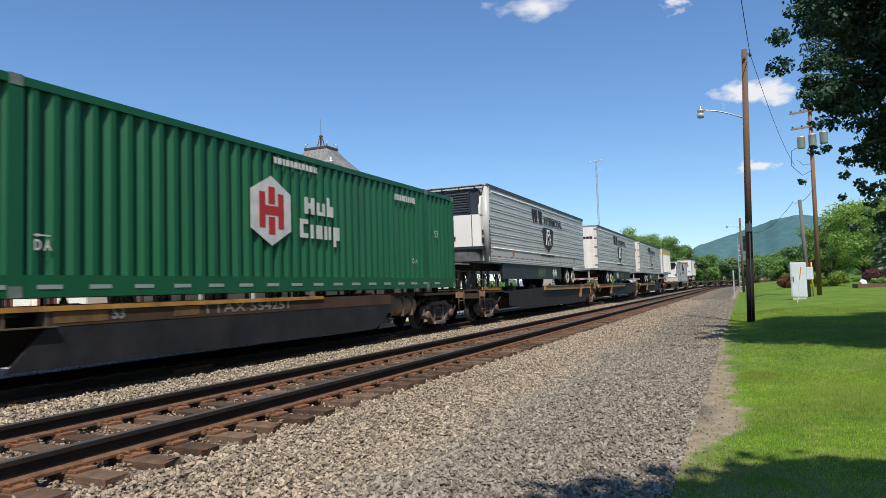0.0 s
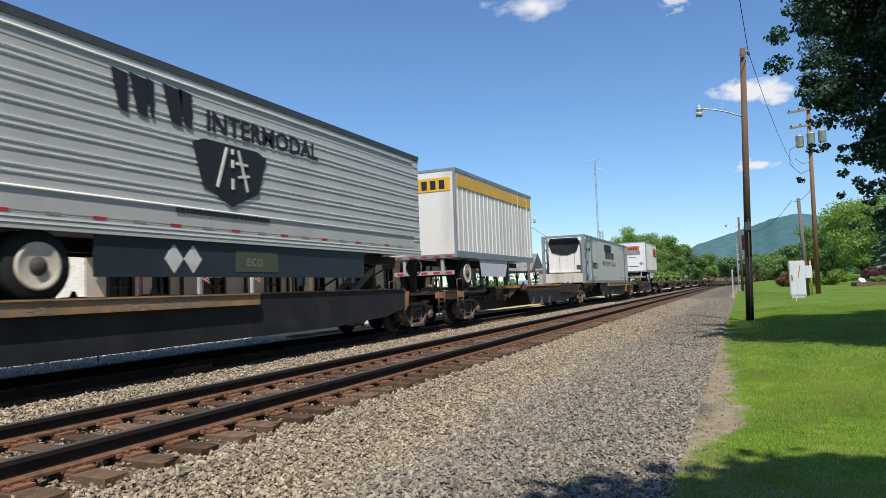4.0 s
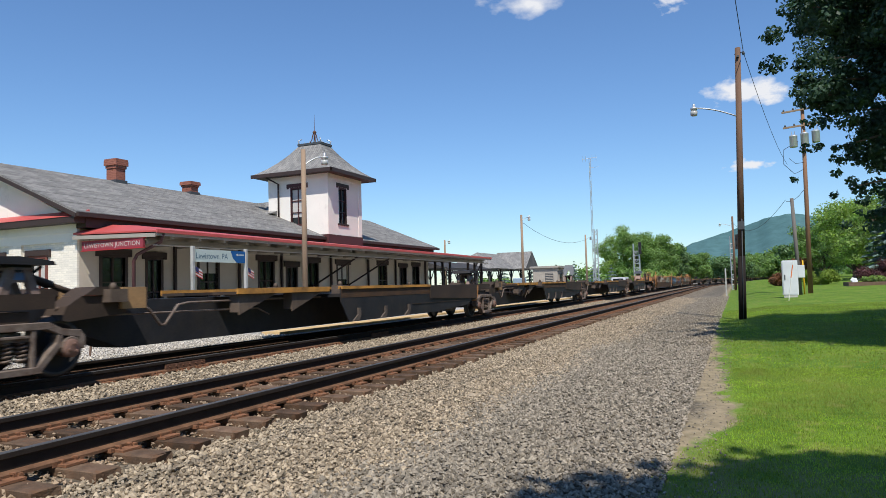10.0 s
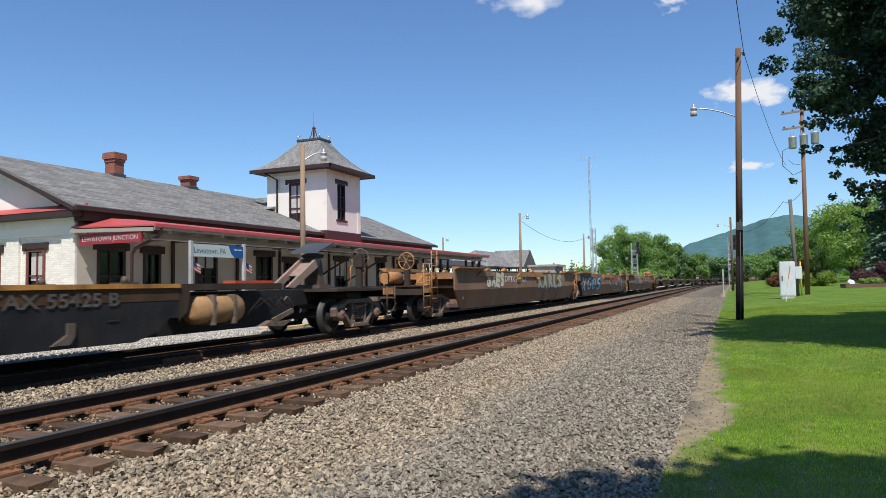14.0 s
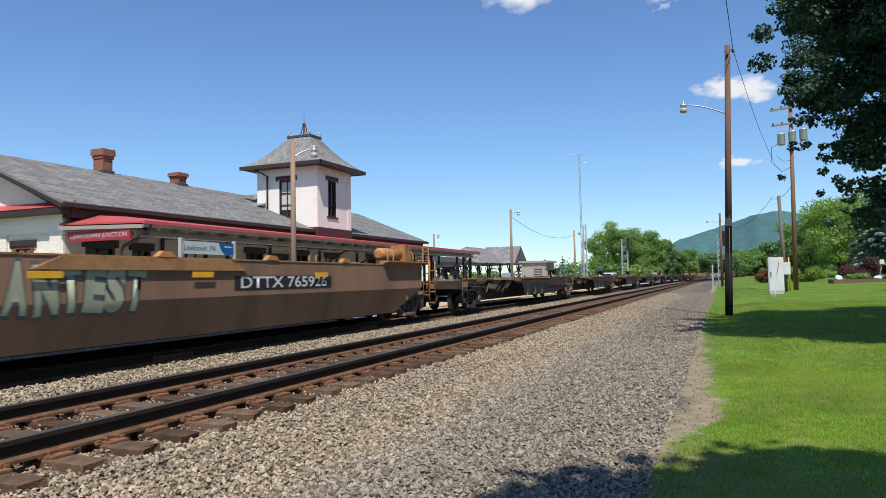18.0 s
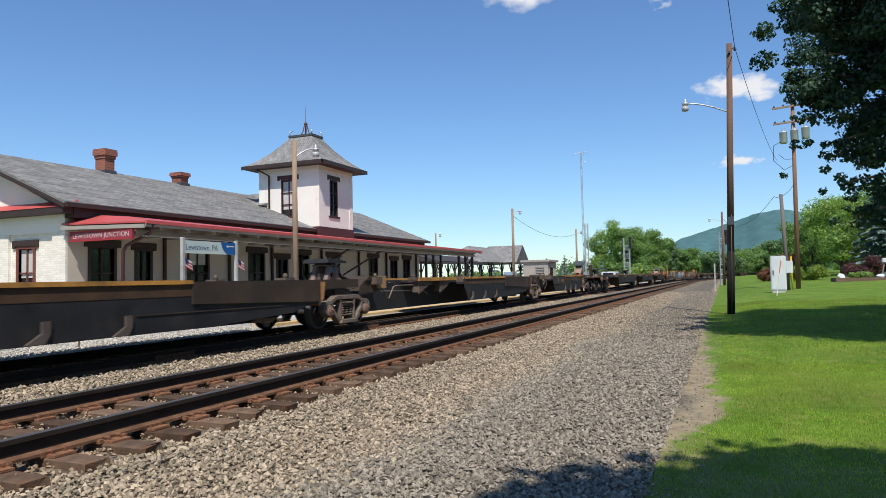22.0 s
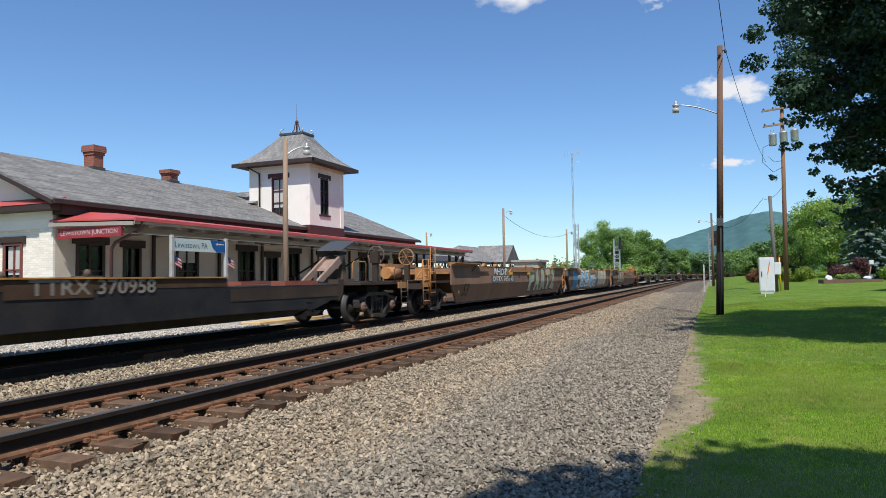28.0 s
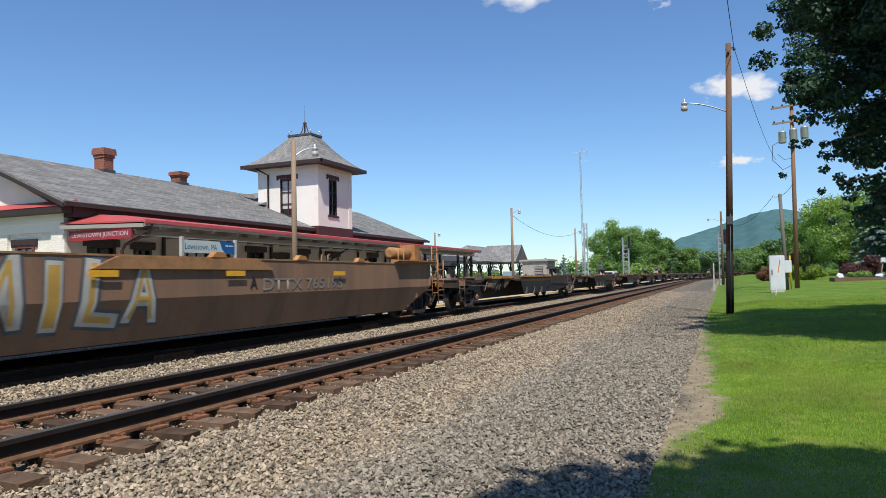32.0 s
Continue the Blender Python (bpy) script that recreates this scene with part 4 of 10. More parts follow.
    part("cornice", boxes((xg + 0.02, X0 - 0.135, F_Y - 0.42, yb + 0.4, EAVE_Z - 0.2, EAVE_Z - 0.002), (X0 - 0.13, X1, F_Y - 0.45, F_Y - 0.004, EAVE_Z - 0.34, EAVE_Z - 0.004)), M_BROWNTRIM, st, "dark brown boxed eave")
    part("gutter", boxes((xg, xh, ye - 0.1, ye - 0.002, EAVE_Z - 0.02, EAVE_Z + 0.12)), M_BROWNTRIM, st)
    # chimneys on the ridge
    for x, h in ((21.65, 1.1), (26.1, 0.68)):
        bm = boxes((x - 0.25, x + 0.25, RIDGE_Y - 0.28, RIDGE_Y + 0.3, RIDGE_Z - 0.4, RIDGE_Z + h * 0.62), (x - 0.29, x + 0.29, RIDGE_Y - 0.32, RIDGE_Y + 0.32, RIDGE_Z + h * 0.62, RIDGE_Z + h * 0.74), (x - 0.34, x + 0.34, RIDGE_Y - 0.37, RIDGE_Y + 0.37, RIDGE_Z + h * 0.74, RIDGE_Z + h * 0.92), (x - 0.33, x + 0.33, RIDGE_Y - 0.36, RIDGE_Y + 0.36, RIDGE_Z + h * 0.92, RIDGE_Z + h))
        ch = part("chimney", bm, M_BRICKR, st, "corbelled red brick chimney")
        part("flashing", boxes((x - 0.31, x + 0.31, RIDGE_Y - 0.34, RIDGE_Y + 0.34, RIDGE_Z - 0.2, RIDGE_Z + 0.16)), M_DARKGREY, ch)
    build_tower(st)
    build_canopy(st)


def build_tower(st):
    xa, xb, ya, yb = 30.8, 34.3, F_Y - 0.02, 23.9
    zt = 7.55
    tw = part("tower", boxes((xa, xa + 0.25, ya, yb, 4.15, 4.75), (xb - 0.25, xb, ya + 0.25, yb - 0.25, 4.15, zt), (xa + 0.25, xb, yb - 0.25, yb, 4.15, zt)), M_STUCCO, st, "square cream tower rising through the roof")
    near = 0.965
    tw.matrix_basis = Matrix.Translation((0, 0, 1.176 * (1 - near))) @ Matrix.Diagonal((near, near, near, 1))
    # the two walls that carry windows
    wy, ww, wz, wh = 21.95, 0.95, 4.8, 2.05
    part("tower_wall", boxes((xa, xa + 0.25, ya + 0.25, wy - ww / 2, 4.75, zt), (xa, xa + 0.25, wy + ww / 2, yb, 4.75, zt), (xa, xa + 0.25, wy - ww / 2, wy + ww / 2, wz + wh, zt)), M_STUCCO, tw, "cream stucco tower wall")
    wx, wv = 32.3, 0.85
    part("tower_wall", boxes((xa, wx - wv / 2, ya, ya + 0.25, 4.75, zt), (wx + wv / 2, xb, ya, ya + 0.25, 4.15, zt), (wx - wv / 2, wx + wv / 2, ya, ya + 0.25, wz + wh, zt), (xa + 0.25, wx + wv / 2, ya, ya + 0.25, 4.15, 4.75)), M_STUCCO, tw, "cream tower wall facing the track")
    sash_window(tw, pose(xa + 0.06, wy, wz, 0, 0, -90), ww - 0.1, wh, M_MAROON, blind=0.8, rows=3)
    sash_window(tw, pose(wx, ya + 0.06, wz), wv - 0.1, wh, M_BROWNTRIM, rows=3)
    part("tower_base", boxes((xa - 0.06, xb + 0.06, ya - 0.06, yb + 0.02, 3.5, 4.149)), M_MAROON, tw, "maroon band at the tower's foot")
    # corner strips
    bm = boxes((xa - 0.03, xa + 0.32, ya - 0.03, ya - 0.001, 4.15, zt - 0.3), (xb - 0.32, xb + 0.03, ya - 0.03, ya - 0.001, 4.15, zt - 0.3), (xa - 0.03, xb + 0.03, ya - 0.035, ya - 0.002, zt - 0.3, zt), (xa - 0.03, xa - 0.001, ya + 0.001, yb, zt - 0.3, zt))
    part("corner_strip", bm, M_STUCCO, tw)
    # flared roof
    cx, cy = (xa + xb) / 2, (ya + yb) / 2
    hx, hy = (xb - xa) / 2, (yb - ya) / 2
    prof = [(0.66, 7.52), (0.66, 7.62), (0.40, 7.77), (0.05, 8.02), (-0.38, 8.40), (-0.80, 8.86), (-1.12, 9.28), (-1.25, 9.46)]
    bm = B()
    rings = [[bm.verts.new((cx + sx * (hx + o), cy + sy * (hy + o), z)) for sx, sy in ((-1, -1), (1, -1), (1, 1), (-1, 1))] for o, z in prof]
    for a, b in zip(rings, rings[1:]):
        for i in range(4):
            bm.faces.new((a[i], a[(i + 1) % 4], b[(i + 1) % 4], b[i]))
    bm.faces.new(rings[0][::-1])
    bm.faces.new(rings[-1])
    rf = part("tower_roof", bm, M_SHINGLE, tw, "flared grey shingle tower roof")
    o = 0.68
    part("eave_board", boxes((cx - hx - o, cx + hx + o, cy - hy - o, cy - hy - o + 0.06, 7.44, 7.64), (cx - hx - o, cx - hx - o + 0.06, cy - hy - o, cy + hy + o, 7.445, 7.645), (cx + hx + o - 0.06, cx + hx + o, cy - hy - o, cy + hy + o, 7.445, 7.645), (cx - hx - o + 0.06, cx + hx + o - 0.06, cy - hy - o + 0.06, cy + hy + o - 0.06, 7.47, 7.515)), M_BROWNTRIM, rf, "dark brown eave board")
    tx, ty = hx - 1.25, hy - 1.25
    bm = boxes((cx - tx - 0.08, cx + tx + 0.08, cy - ty - 0.08, cy + ty + 0.08, 9.42, 9.54))
    part("roof_curb", bm, M_DARKGREY, rf)
    for sx in (-1, 1):
        for sy in (-1, 1):
            bm = B()
            tube(bm, [(cx + sx * tx, cy + sy * ty, 9.52), (cx + sx * (tx + 0.05), cy + sy * (ty + 0.05), 9.72), (cx + sx * (tx - 0.1), cy + sy * (ty - 0.1), 9.82)], 0.035)
            part("corner_scroll", bm, M_GALV, rf, "iron corner scroll")
    for k in range(9):
        f = -1 + 2 * k / 8
        for p in ((cx + f * tx, cy - ty), (cx - tx, cy + f * ty))[:2 if k else 1]:
            bm = B()
            rod(bm, (*p, 9.52), (*p, 9.64), 0.015, n=5)
            part("cresting", bm, M_GALV, rf)
    bm = B()
    for a in range(4):
        c, s = math.cos(a * math.pi / 2 + 0.785), math.sin(a * math.pi / 2 + 0.785)
        tube(bm, [(cx + c * 0.35, cy + s * 0.35, 9.5), (cx + c * 0.16, cy + s * 0.16, 9.8), (cx + c * 0.1, cy + s * 0.1, 10.1), (cx, cy, 10.25)], 0.03)
    lathe(bm, [(10.15, 0.05), (10.25, 0.12), (10.35, 0.05)], 10, "z", (cx, cy, 0))
    rod(bm, (cx, cy, 10.3), (cx, cy, 11.3), 0.016, 0.006, 6)
    part("finial", bm, M_CLIP, rf, "weathered copper finial with spire rod")
    bm = B()
    tube(bm, [(xa - 0.55, yb - 0.25, 7.45), (xa - 0.1, yb - 0.75, 7.1), (xa - 0.1, yb - 0.75, 4.5)], 0.05, 8)
    part("downspout", bm, M_BROWNTRIM, tw)
    # cross roof behind the tower
    bm = B()
    prism(bm, [(29.2, 5.3), (35.9, 5.3), (32.55, 6.45)], "y", 22.5, 28.0)
    part("cross_roof", bm, M_SHINGLE, st, "grey shingle cross roof behind the tower")


def build_canopy(st):
    xa, xb, yo = 15.8, 46.9, 16.5
    zi, zo = 3.58, 3.12
    bm = B()
    t = 0.05
    pts = [(xa, F_Y - 0.003, zi), (xa + 0.02, yo, zo), (xb, yo, zo), (xb, F_Y - 0.003, zi)]
    pts = [(xa - 0.25, F_Y - 0.02, zo + 0.08), (xa + 0.9, F_Y - 0.02, zi), (xb, F_Y - 0.02, zi), (xb, yo, zo), (xa - 0.1, yo, zo), (xa + 0.6, yo + 1.5, zo + 0.28)]
    lo = [bm.verts.new(p) for p in pts]
    hi = [bm.verts.new((p[0], p[1], p[2] + t)) for p in pts]
    for tri in ((5, 1, 2), (5, 2, 3), (5, 3, 4), (5, 4, 0), (5, 0, 1)):
        bm.faces.new([lo[i] for i in tri][::-1])
        bm.faces.new([hi[i] for i in tri])
    for i, j in ((0, 1), (1, 2), (2, 3), (3, 4), (4, 0)):
        bm.faces.new((lo[i], lo[j], hi[j], hi[i]))
    cp = part("canopy", bm, M_REDROOF, st, "red metal platform canopy")
    x = xa + 0.9
    while x < xb:
        bm = B()
        bar(bm, (x, yo, zo + t + 0.012), (x, F_Y - 0.05, zi + t + 0.012), 0.03, 0.03)
        part("roof_seam", bm, M_REDROOF, cp)
        x += 0.62
    part("fascia", boxes((xa - 0.1, xb, yo - 0.05, yo - 0.002, zo - 0.12, zo - 0.03)), M_FASCIA, cp, "off-white fascia board")
    bm = B()
    bar(bm, (xa - 0.12, yo, zo - 0.1), (xa - 0.27, F_Y - 0.02, zo - 0.02), 0.04, 0.12)
    part("fascia", bm, M_FASCIA, cp)
    part("gutter", boxes((xa - 0.15, xb, yo - 0.12, yo - 0.052, zo - 0.03, zo + 0.07)), M_REDROOF, cp, "red gutter along the canopy edge")
    # soffit, rafters and the long beam
    part("soffit", boxes((xa, xb, yo + 0.06, F_Y - 0.02, zo - 0.06, zo - 0.03)), M_SOFFIT, cp)
    each("rafter", [(xa + 0.55 + 1.22 * k, xa + 0.65 + 1.22 * k, yo + 0.02, F_Y - 0.03, zo - 0.2, zo - 0.061) for k in range(25)], M_SOFFIT, cp)
    part("beam", boxes((xa, xb, yo + 0.5, yo + 0.66, zo - 0.34, zo - 0.201)), M_SOFFIT, cp)
    bm = B()
    tube(bm, [(xa, yo + 0.2, 2.72), (xb, yo + 0.2, 2.76)], 0.02)
    tube(bm, [(xa + 3, yo + 0.9, 2.66), (31.0, yo + 0.9, 2.68)], 0.014)
    part("conduit", bm, M_FASCIA, cp, "pipe under the canopy")
    each("post", [(x - 0.05, x + 0.05, F_Y - 0.14, F_Y - 0.04, 0.05, zo - 0.06) for x in (19.9, 23.6, 26.6, 30.9, 34.9, 38.4, 42.9)], M_BROWNTRIM, cp, "slim dark post against the wall")
    for x in (43.9, 45.2, 46.6):
        for y in (yo + 0.6, F_Y - 0.4):
            part("post", boxes((x - 0.07, x + 0.07, y - 0.07, y + 0.07, PLAT_Z, zo - 0.06)), M_BROWNTRIM, cp, "dark canopy post")
    for x in (29.2, 32.6):
        bm = B()
        bar(bm, (x, F_Y - 0.05, 1.35), (x + 0.3, yo + 0.75, zo - 0.25), 0.06, 0.08)
        box(bm, x - 0.1, x + 0.1, F_Y - 0.15, F_Y - 0.003, 1.15, 1.45)
        part("brace", bm, M_BROWNTRIM, cp, "slanting dark canopy brace")
    for x in (45.2, 46.0):
        bm = B()
        bar(bm, (x, yo + 0.6, 2.3), (x + 0.8, yo + 0.6, zo - 0.1), 0.07)
        part("brace", bm, M_BROWNTRIM, cp)
    bm = B()
    tube(bm, [(xa + 0.15, yo - 0.05, zo - 0.05), (xa + 0.2, yo + 0.1, zo - 0.3), (xa + 0.1, yo + 1.0, 2.45), (xa + 0.1, yo + 1.15, 2.25), (xa + 0.1, yo + 1.15, 0.05)], 0.055, 8)
    part("downspout", bm, M_MAROON, cp, "maroon downspout from the canopy corner")
    # name board hung below the canopy's end
    bd = part("name_board", boxes((xa - 0.14, xa - 0.06, 17.0, 19.72, 2.66, 2.95)), mat("crimson_board", (0.27, 0.035, 0.05), 0.5, vary=0.1, bump=0.03), st, "red station name board with white capitals")
    lettering("LEWISTOWN JUNCTION", 0.21, M_BLIND, bd, on_front(xa - 0.145, 18.36, 2.80), width=2.45)
    part("board_edge", boxes((xa - 0.15, xa - 0.05, 16.96, 19.76, 2.951, 2.97), (xa - 0.15, xa - 0.05, 16.96, 19.76, 2.64, 2.659)), M_RED, bd)
    bm = B()
    for y in (17.8, 19.4):
        rod(bm, (xa - 0.1, y, 2.98), (xa - 0.1, y, 3.12), 0.012, n=5)
    part("hanger", bm, M_CLIP, bd)


def flag(parent, x, y, z, s):
    bm = B()
    pts = [(0, 0), (0.45 * s, -0.12), (0.5 * s, -0.36), (0.06 * s, -0.26)]
    prism(bm, [(x + a, z + b) for a, b in pts], "y", y - 0.006, y + 0.006)
    f = part("flag", bm, M_TEXTW, parent, "small striped flag")
    bm = B()
    for k in range(3):
        o = -0.07 - 0.08 * k
        prism(bm, [(x + 0.02 * s, z + o), (x + 0.47 * s, z + o - 0.11), (x + 0.48 * s, z + o - 0.145), (x + 0.03 * s, z + o - 0.03)], "y", y - 0.012, y - 0.007)
    part("stripe", bm, M_RED, f)
    prism_b = B()
    prism(prism_b, [(x, z), (x + 0.2 * s, z - 0.055), (x + 0.2 * s, z - 0.19), (x + 0.02 * s, z - 0.14)], "y", y - 0.017, y - 0.0125)
    part("canton", prism_b, M_BLUETXT, f)


def build_station_sign():
    sg = thing("station_sign", "platform sign on two white posts with a small flag on each", "sign")
    y, xa, xb = 14.0, 14.64, 16.88
    for x in (xa, xb):
        bm = boxes((x - 0.048, x + 0.048, y - 0.048, y + 0.048, PLAT_Z if x > 15.2 else -0.12, 2.5))
        bmesh.ops.bevel(bm, geom=list(bm.edges), offset=0.01, segments=1, affect="EDGES")
        part("post", bm, M_WORN, sg, "pale square post")
    panel = part("panel", boxes((xa + 0.07, xb - 0.07, y - 0.03, y + 0.03, 2.06, 2.42)), mat("pale_sage_panel", (0.50, 0.56, 0.52), 0.5, vary=0.05, bump=0.0), sg, "pale grey-green sign panel")
    bm = B()
    prism(bm, [(xb - 0.72, 2.42), (xb - 0.62, 2.2), (xb - 0.45, 2.06), (xb - 0.07, 2.06), (xb - 0.07, 2.42)], "y", y - 0.036, y - 0.031)
    part("blue_field", bm, mat("sign_blue", (0.01, 0.09, 0.28), 0.5, vary=0.05, bump=0.0), panel, "blue corner field")
    bm = B()
    prism(bm, [(xb - 0.5, 2.31), (xb - 0.4, 2.34), (xb - 0.36, 2.29), (xb - 0.43, 2.27)], "y", y - 0.041, y - 0.037)
    box(bm, xb - 0.34, xb - 0.12, y - 0.041, y - 0.037, 2.29, 2.32)
    part("mark", bm, M_TEXTW, panel, "plain white mark")
    lettering("Lewistown, PA", 0.24, mat("slate_blue_letters", (0.05, 0.11, 0.16), 0.6, vary=0.05, bump=0.0), panel, on_side((xa + xb) / 2 - 0.38, y - 0.034, 2.23), width=1.3)
    flag(sg, xa + 0.07, y - 0.02, 1.93, 0.6)
    flag(sg, xb + 0.07, y - 0.02, 1.93, 0.6)


def luminaire_pole(name, label, x, y, z0, z1, r0, r1, arm, dirx, diry, wood, lamp_z, tar=0.0, lean=0.0):
    """A wooden pole with a lamp arm; lean: degrees out of plumb, towards -y."""
    p = thing(name, label, "lamp post")
    if lean:
        p.matrix_basis = pose(x, y, z0) @ pose(0, 0, 0, lean) @ pose(-x, -y, -z0)
    if tar:
        rt = r0 + (r1 - r0) * (tar - z0) / (z1 - z0)
        bm = B()
        rod(bm, (x, y, z0), (x, y, tar), r0 * 1.03, rt * 1.03, 12)
        part("pole_foot", bm, M_TARPOLE, p, "tarred black lower pole")
        bm = B()
        rod(bm, (x, y, tar + 0.001), (x, y, z1), rt, r1, 12)
        part("pole", bm, wood, p, "weathered brown upper pole")
    else:
        bm = B()
        rod(bm, (x, y, z0), (x, y, z1), r0, r1, 12)
        part("pole", bm, wood, p)
    bm = B()
    pts = []
    for k in range(9):
        f = k / 8
        pts.append((x + dirx * arm * f, y + diry * arm * f, lamp_z - 0.32 + 0.38 * math.sin(f * math.pi / 2)))
    tube(bm, pts, 0.028, 8)
    a = part("arm", bm, M_GALV, p, "curved galvanised lamp arm")
    ex, ey, ez = pts[-1]
    bm = B()
    lathe(bm, [(0.0, 0.03), (0.03, 0.10), (0.10, 0.13), (0.14, 0.13), (0.16, 0.05), (0.28, 0.045), (0.30, 0.02)], 12, "z", (ex + dirx * 0.08, ey + diry * 0.08, ez - 0.12))
    part("lamp_head", bm, M_GALV, a, "grey lamp head")
    bm = B()
    lathe(bm, [(-0.17, 0.09), (-0.16, 0.12), (0.0, 0.135), (0.005, 0.1)], 12, "z", (ex + dirx * 0.08, ey + diry * 0.08, ez - 0.12))
    part("refractor", bm, mat("lamp_glass", (0.42, 0.42, 0.40), 0.25, vary=0.1, bump=0.05), a, "ribbed glass refractor")
    return p


def build_poles():
    p = luminaire_pole("lamp_post", "tall brown wooden pole with curved lamp arm, tarred black below", 27.8, -0.16, -0.45, 9.95, 0.135, 0.10, 1.55, -0.25, 0.97, M_WOODPOLE, 7.62, tar=2.0, lean=1.7)
    bm = B()
    box(bm, 27.62, 27.98, -0.20, -0.12, 9.55, 9.62)
    rod(bm, (27.7, -0.35, 9.75), (27.9, -0.05, 9.75), 0.02, n=6)
    lathe(bm, [(0, 0.04), (0.05, 0.06), (0.12, 0.03)], 8, "z", (27.8, -0.36, 9.66))
    part("insulator", bm, M_DARKGREY, p, "dark insulator and clamp")
    bm = B()
    tube(bm, [(27.62, -0.19, -0.4), (27.66, -0.19, 3.4)], 0.02)
    part("conduit", bm, M_DARKGREY, p)
    bm = boxes((27.60, 27.63, -0.28, -0.06, 3.0, 3.3))
    part("tag_plate", bm, M_DARKGREY, p)
    luminaire_pole("platform_lamp", "weathered wooden platform lamp pole with short curved arm", 20.9, 14.6, 0.0, 6.42, 0.11, 0.085, 0.75, 0.8, -0.6, M_WOODPOLE2, 6.12)
    luminaire_pole("platform_lamp", "weathered wooden lamp pole beyond the canopy", 56.5, 16.9, 0.0, 7.2, 0.13, 0.10, 0.75, 0.8, -0.6, M_WOODPOLE2, 6.95)
    luminaire_pole("platform_lamp", "weathered wooden lamp pole far along the platform", 84.0, 16.95, 0.0, 7.1, 0.13, 0.10, 0.75, 0.8, -0.6, M_WOODPOLE2, 6.7)
    luminaire_pole("platform_lamp", "slim far lamp pole behind the station", 70.0, 30.0, 0.0, 6.4, 0.12, 0.09, 0.5, 0.8, -0.6, M_WOODPOLE2, 6.2)
    luminaire_pole("lamp_post", "distant wooden lamp pole near the bend", 95.0, 0.1, -0.4, 9.2, 0.16, 0.12, 1.5, -0.25, 0.97, M_WOODPOLE, 8.2)
    # transformer pole
    x, y, zb, zt = 52.0, -4.72, -0.1, 12.85
    u = thing("utility_pole", "brown wooden utility pole with two crossarms and three grey transformers", "utility pole")
    bm = B()
    rod(bm, (x + 0.25, y + 0.1, zb), (x, y, zt), 0.16, 0.115, 12)
    part("pole", bm, mat("fresh_brown_pole", (0.24, 0.125, 0.07), 0.9, vary=0.25, scale=3, fine=50, bump=0.5, streak=True), u)
    for z, w, dz in ((12.6, 2.6, 0.1), (11.5, 2.5, 0.08)):
        bm = B()
        bar(bm, (x - 0.2, y + w / 2, z - dz), (x - 0.2, y - w / 2, z + dz), 0.1, 0.12)
        a = part("crossarm", bm, M_WOODPOLE2, u, "grey wooden crossarm")
        bm = B()
        for f in (-0.9, -0.35, 0.45, 0.9):
            yy, zz = y + f * w / 2, z - f * dz
            if z > 11:
                lathe(bm, [(0.06, 0.05), (0.12, 0.07), (0.2, 0.03)], 8, "z", (x - 0.2, yy, zz))
            else:
                rod(bm, (x - 0.2, yy, zz - 0.05), (x - 0.2, yy, zz - 0.5), 0.045, n=8)
        part("insulator", bm, M_DARKGREY, a, "dark insulator")
    for k, yy in enumerate((0.68, 0.0, -0.68)):
        bm = B()
        lathe(bm, [(0, 0.22), (0.05, 0.25), (0.72, 0.25), (0.75, 0.27), (0.8, 0.24), (0.86, 0.1)], 14, "z", (x - 0.42, y + yy, 10.0 + 0.1 * k))
        for s in (-0.1, 0.1):
            rod(bm, (x - 0.42, y + yy + s, 10.85 + 0.1 * k), (x - 0.42, y + yy + s, 11.1 + 0.1 * k), 0.03, n=6)
        part("transformer", bm, M_GALV, u, "grey cylindrical transformer")
    bm = B()
    tube(bm, [(x - 0.3, y + 0.4, 10.4), (x - 0.4, y + 1.3, 9.9), (x - 0.4, y + 1.35, 8.9), (x - 0.2, y + 0.7, 8.2), (x - 0.1, y + 0.1, 8.5)], 0.02)
    tube(bm, [(x - 0.25, y + 1.0, 9.3), (x - 0.2, y + 0.6, 8.9), (x - 0.15, y + 0.1, 8.95)], 0.015)
    part("jumper", bm, M_WIRE, u, "looping black service cable")
    # meter pole
    mx, my = 49.5, -3.8
    mp = thing("meter_pole", "short dark utility pole with a meter box", "utility pole")
    bm = B()
    rod(bm, (mx + 0.1, my, -0.15), (mx - 0.05, my + 0.22, 6.3), 0.13, 0.11, 10)
    part("pole", bm, M_GREYPOLE, mp)
    bm = boxes((mx - 0.3, mx - 0.08, my - 0.28, my + 0.12, 1.1, 1.9))
    bmesh.ops.bevel(bm, geom=list(bm.edges), offset=0.02, segments=1, affect="EDGES")
    part("meter_box", bm, M_CABINET, mp, "pale grey meter box")
    bm = B()
    rod(bm, (50.6, -4.12, -0.1), (50.6, -4.1, 2.25), 0.045, n=8)
    tagged(new("guy_guard", finish(bm, "guy_guard", mat("bright_yellow_plastic", (0.72, 0.42, 0.02), 0.5, vary=0.1))), "yellow plastic guy wire guard", "guy guard")
    # wires
    wires = thing("power_lines", "thin black overhead service cables", "wire")
    def span(a, b, sag, r, n=14):
        bm = B()
        a, b = Vector(a), Vector(b)
        pts = [a.lerp(b, k / n) - Vector((0, 0, sag * 4 * (k / n) * (1 - k / n))) for k in range(n + 1)]
        tube(bm, pts, r, 5)
        part("cable", bm, M_WIRE, wires, "black overhead cable")
    span((27.8, -0.66, 9.75), (51.8, -3.6, 8.9), 0.5, 0.011)
    span((27.8, -0.66, 9.75), (-9.0, 1.2, 11.5), 0.6, 0.013)
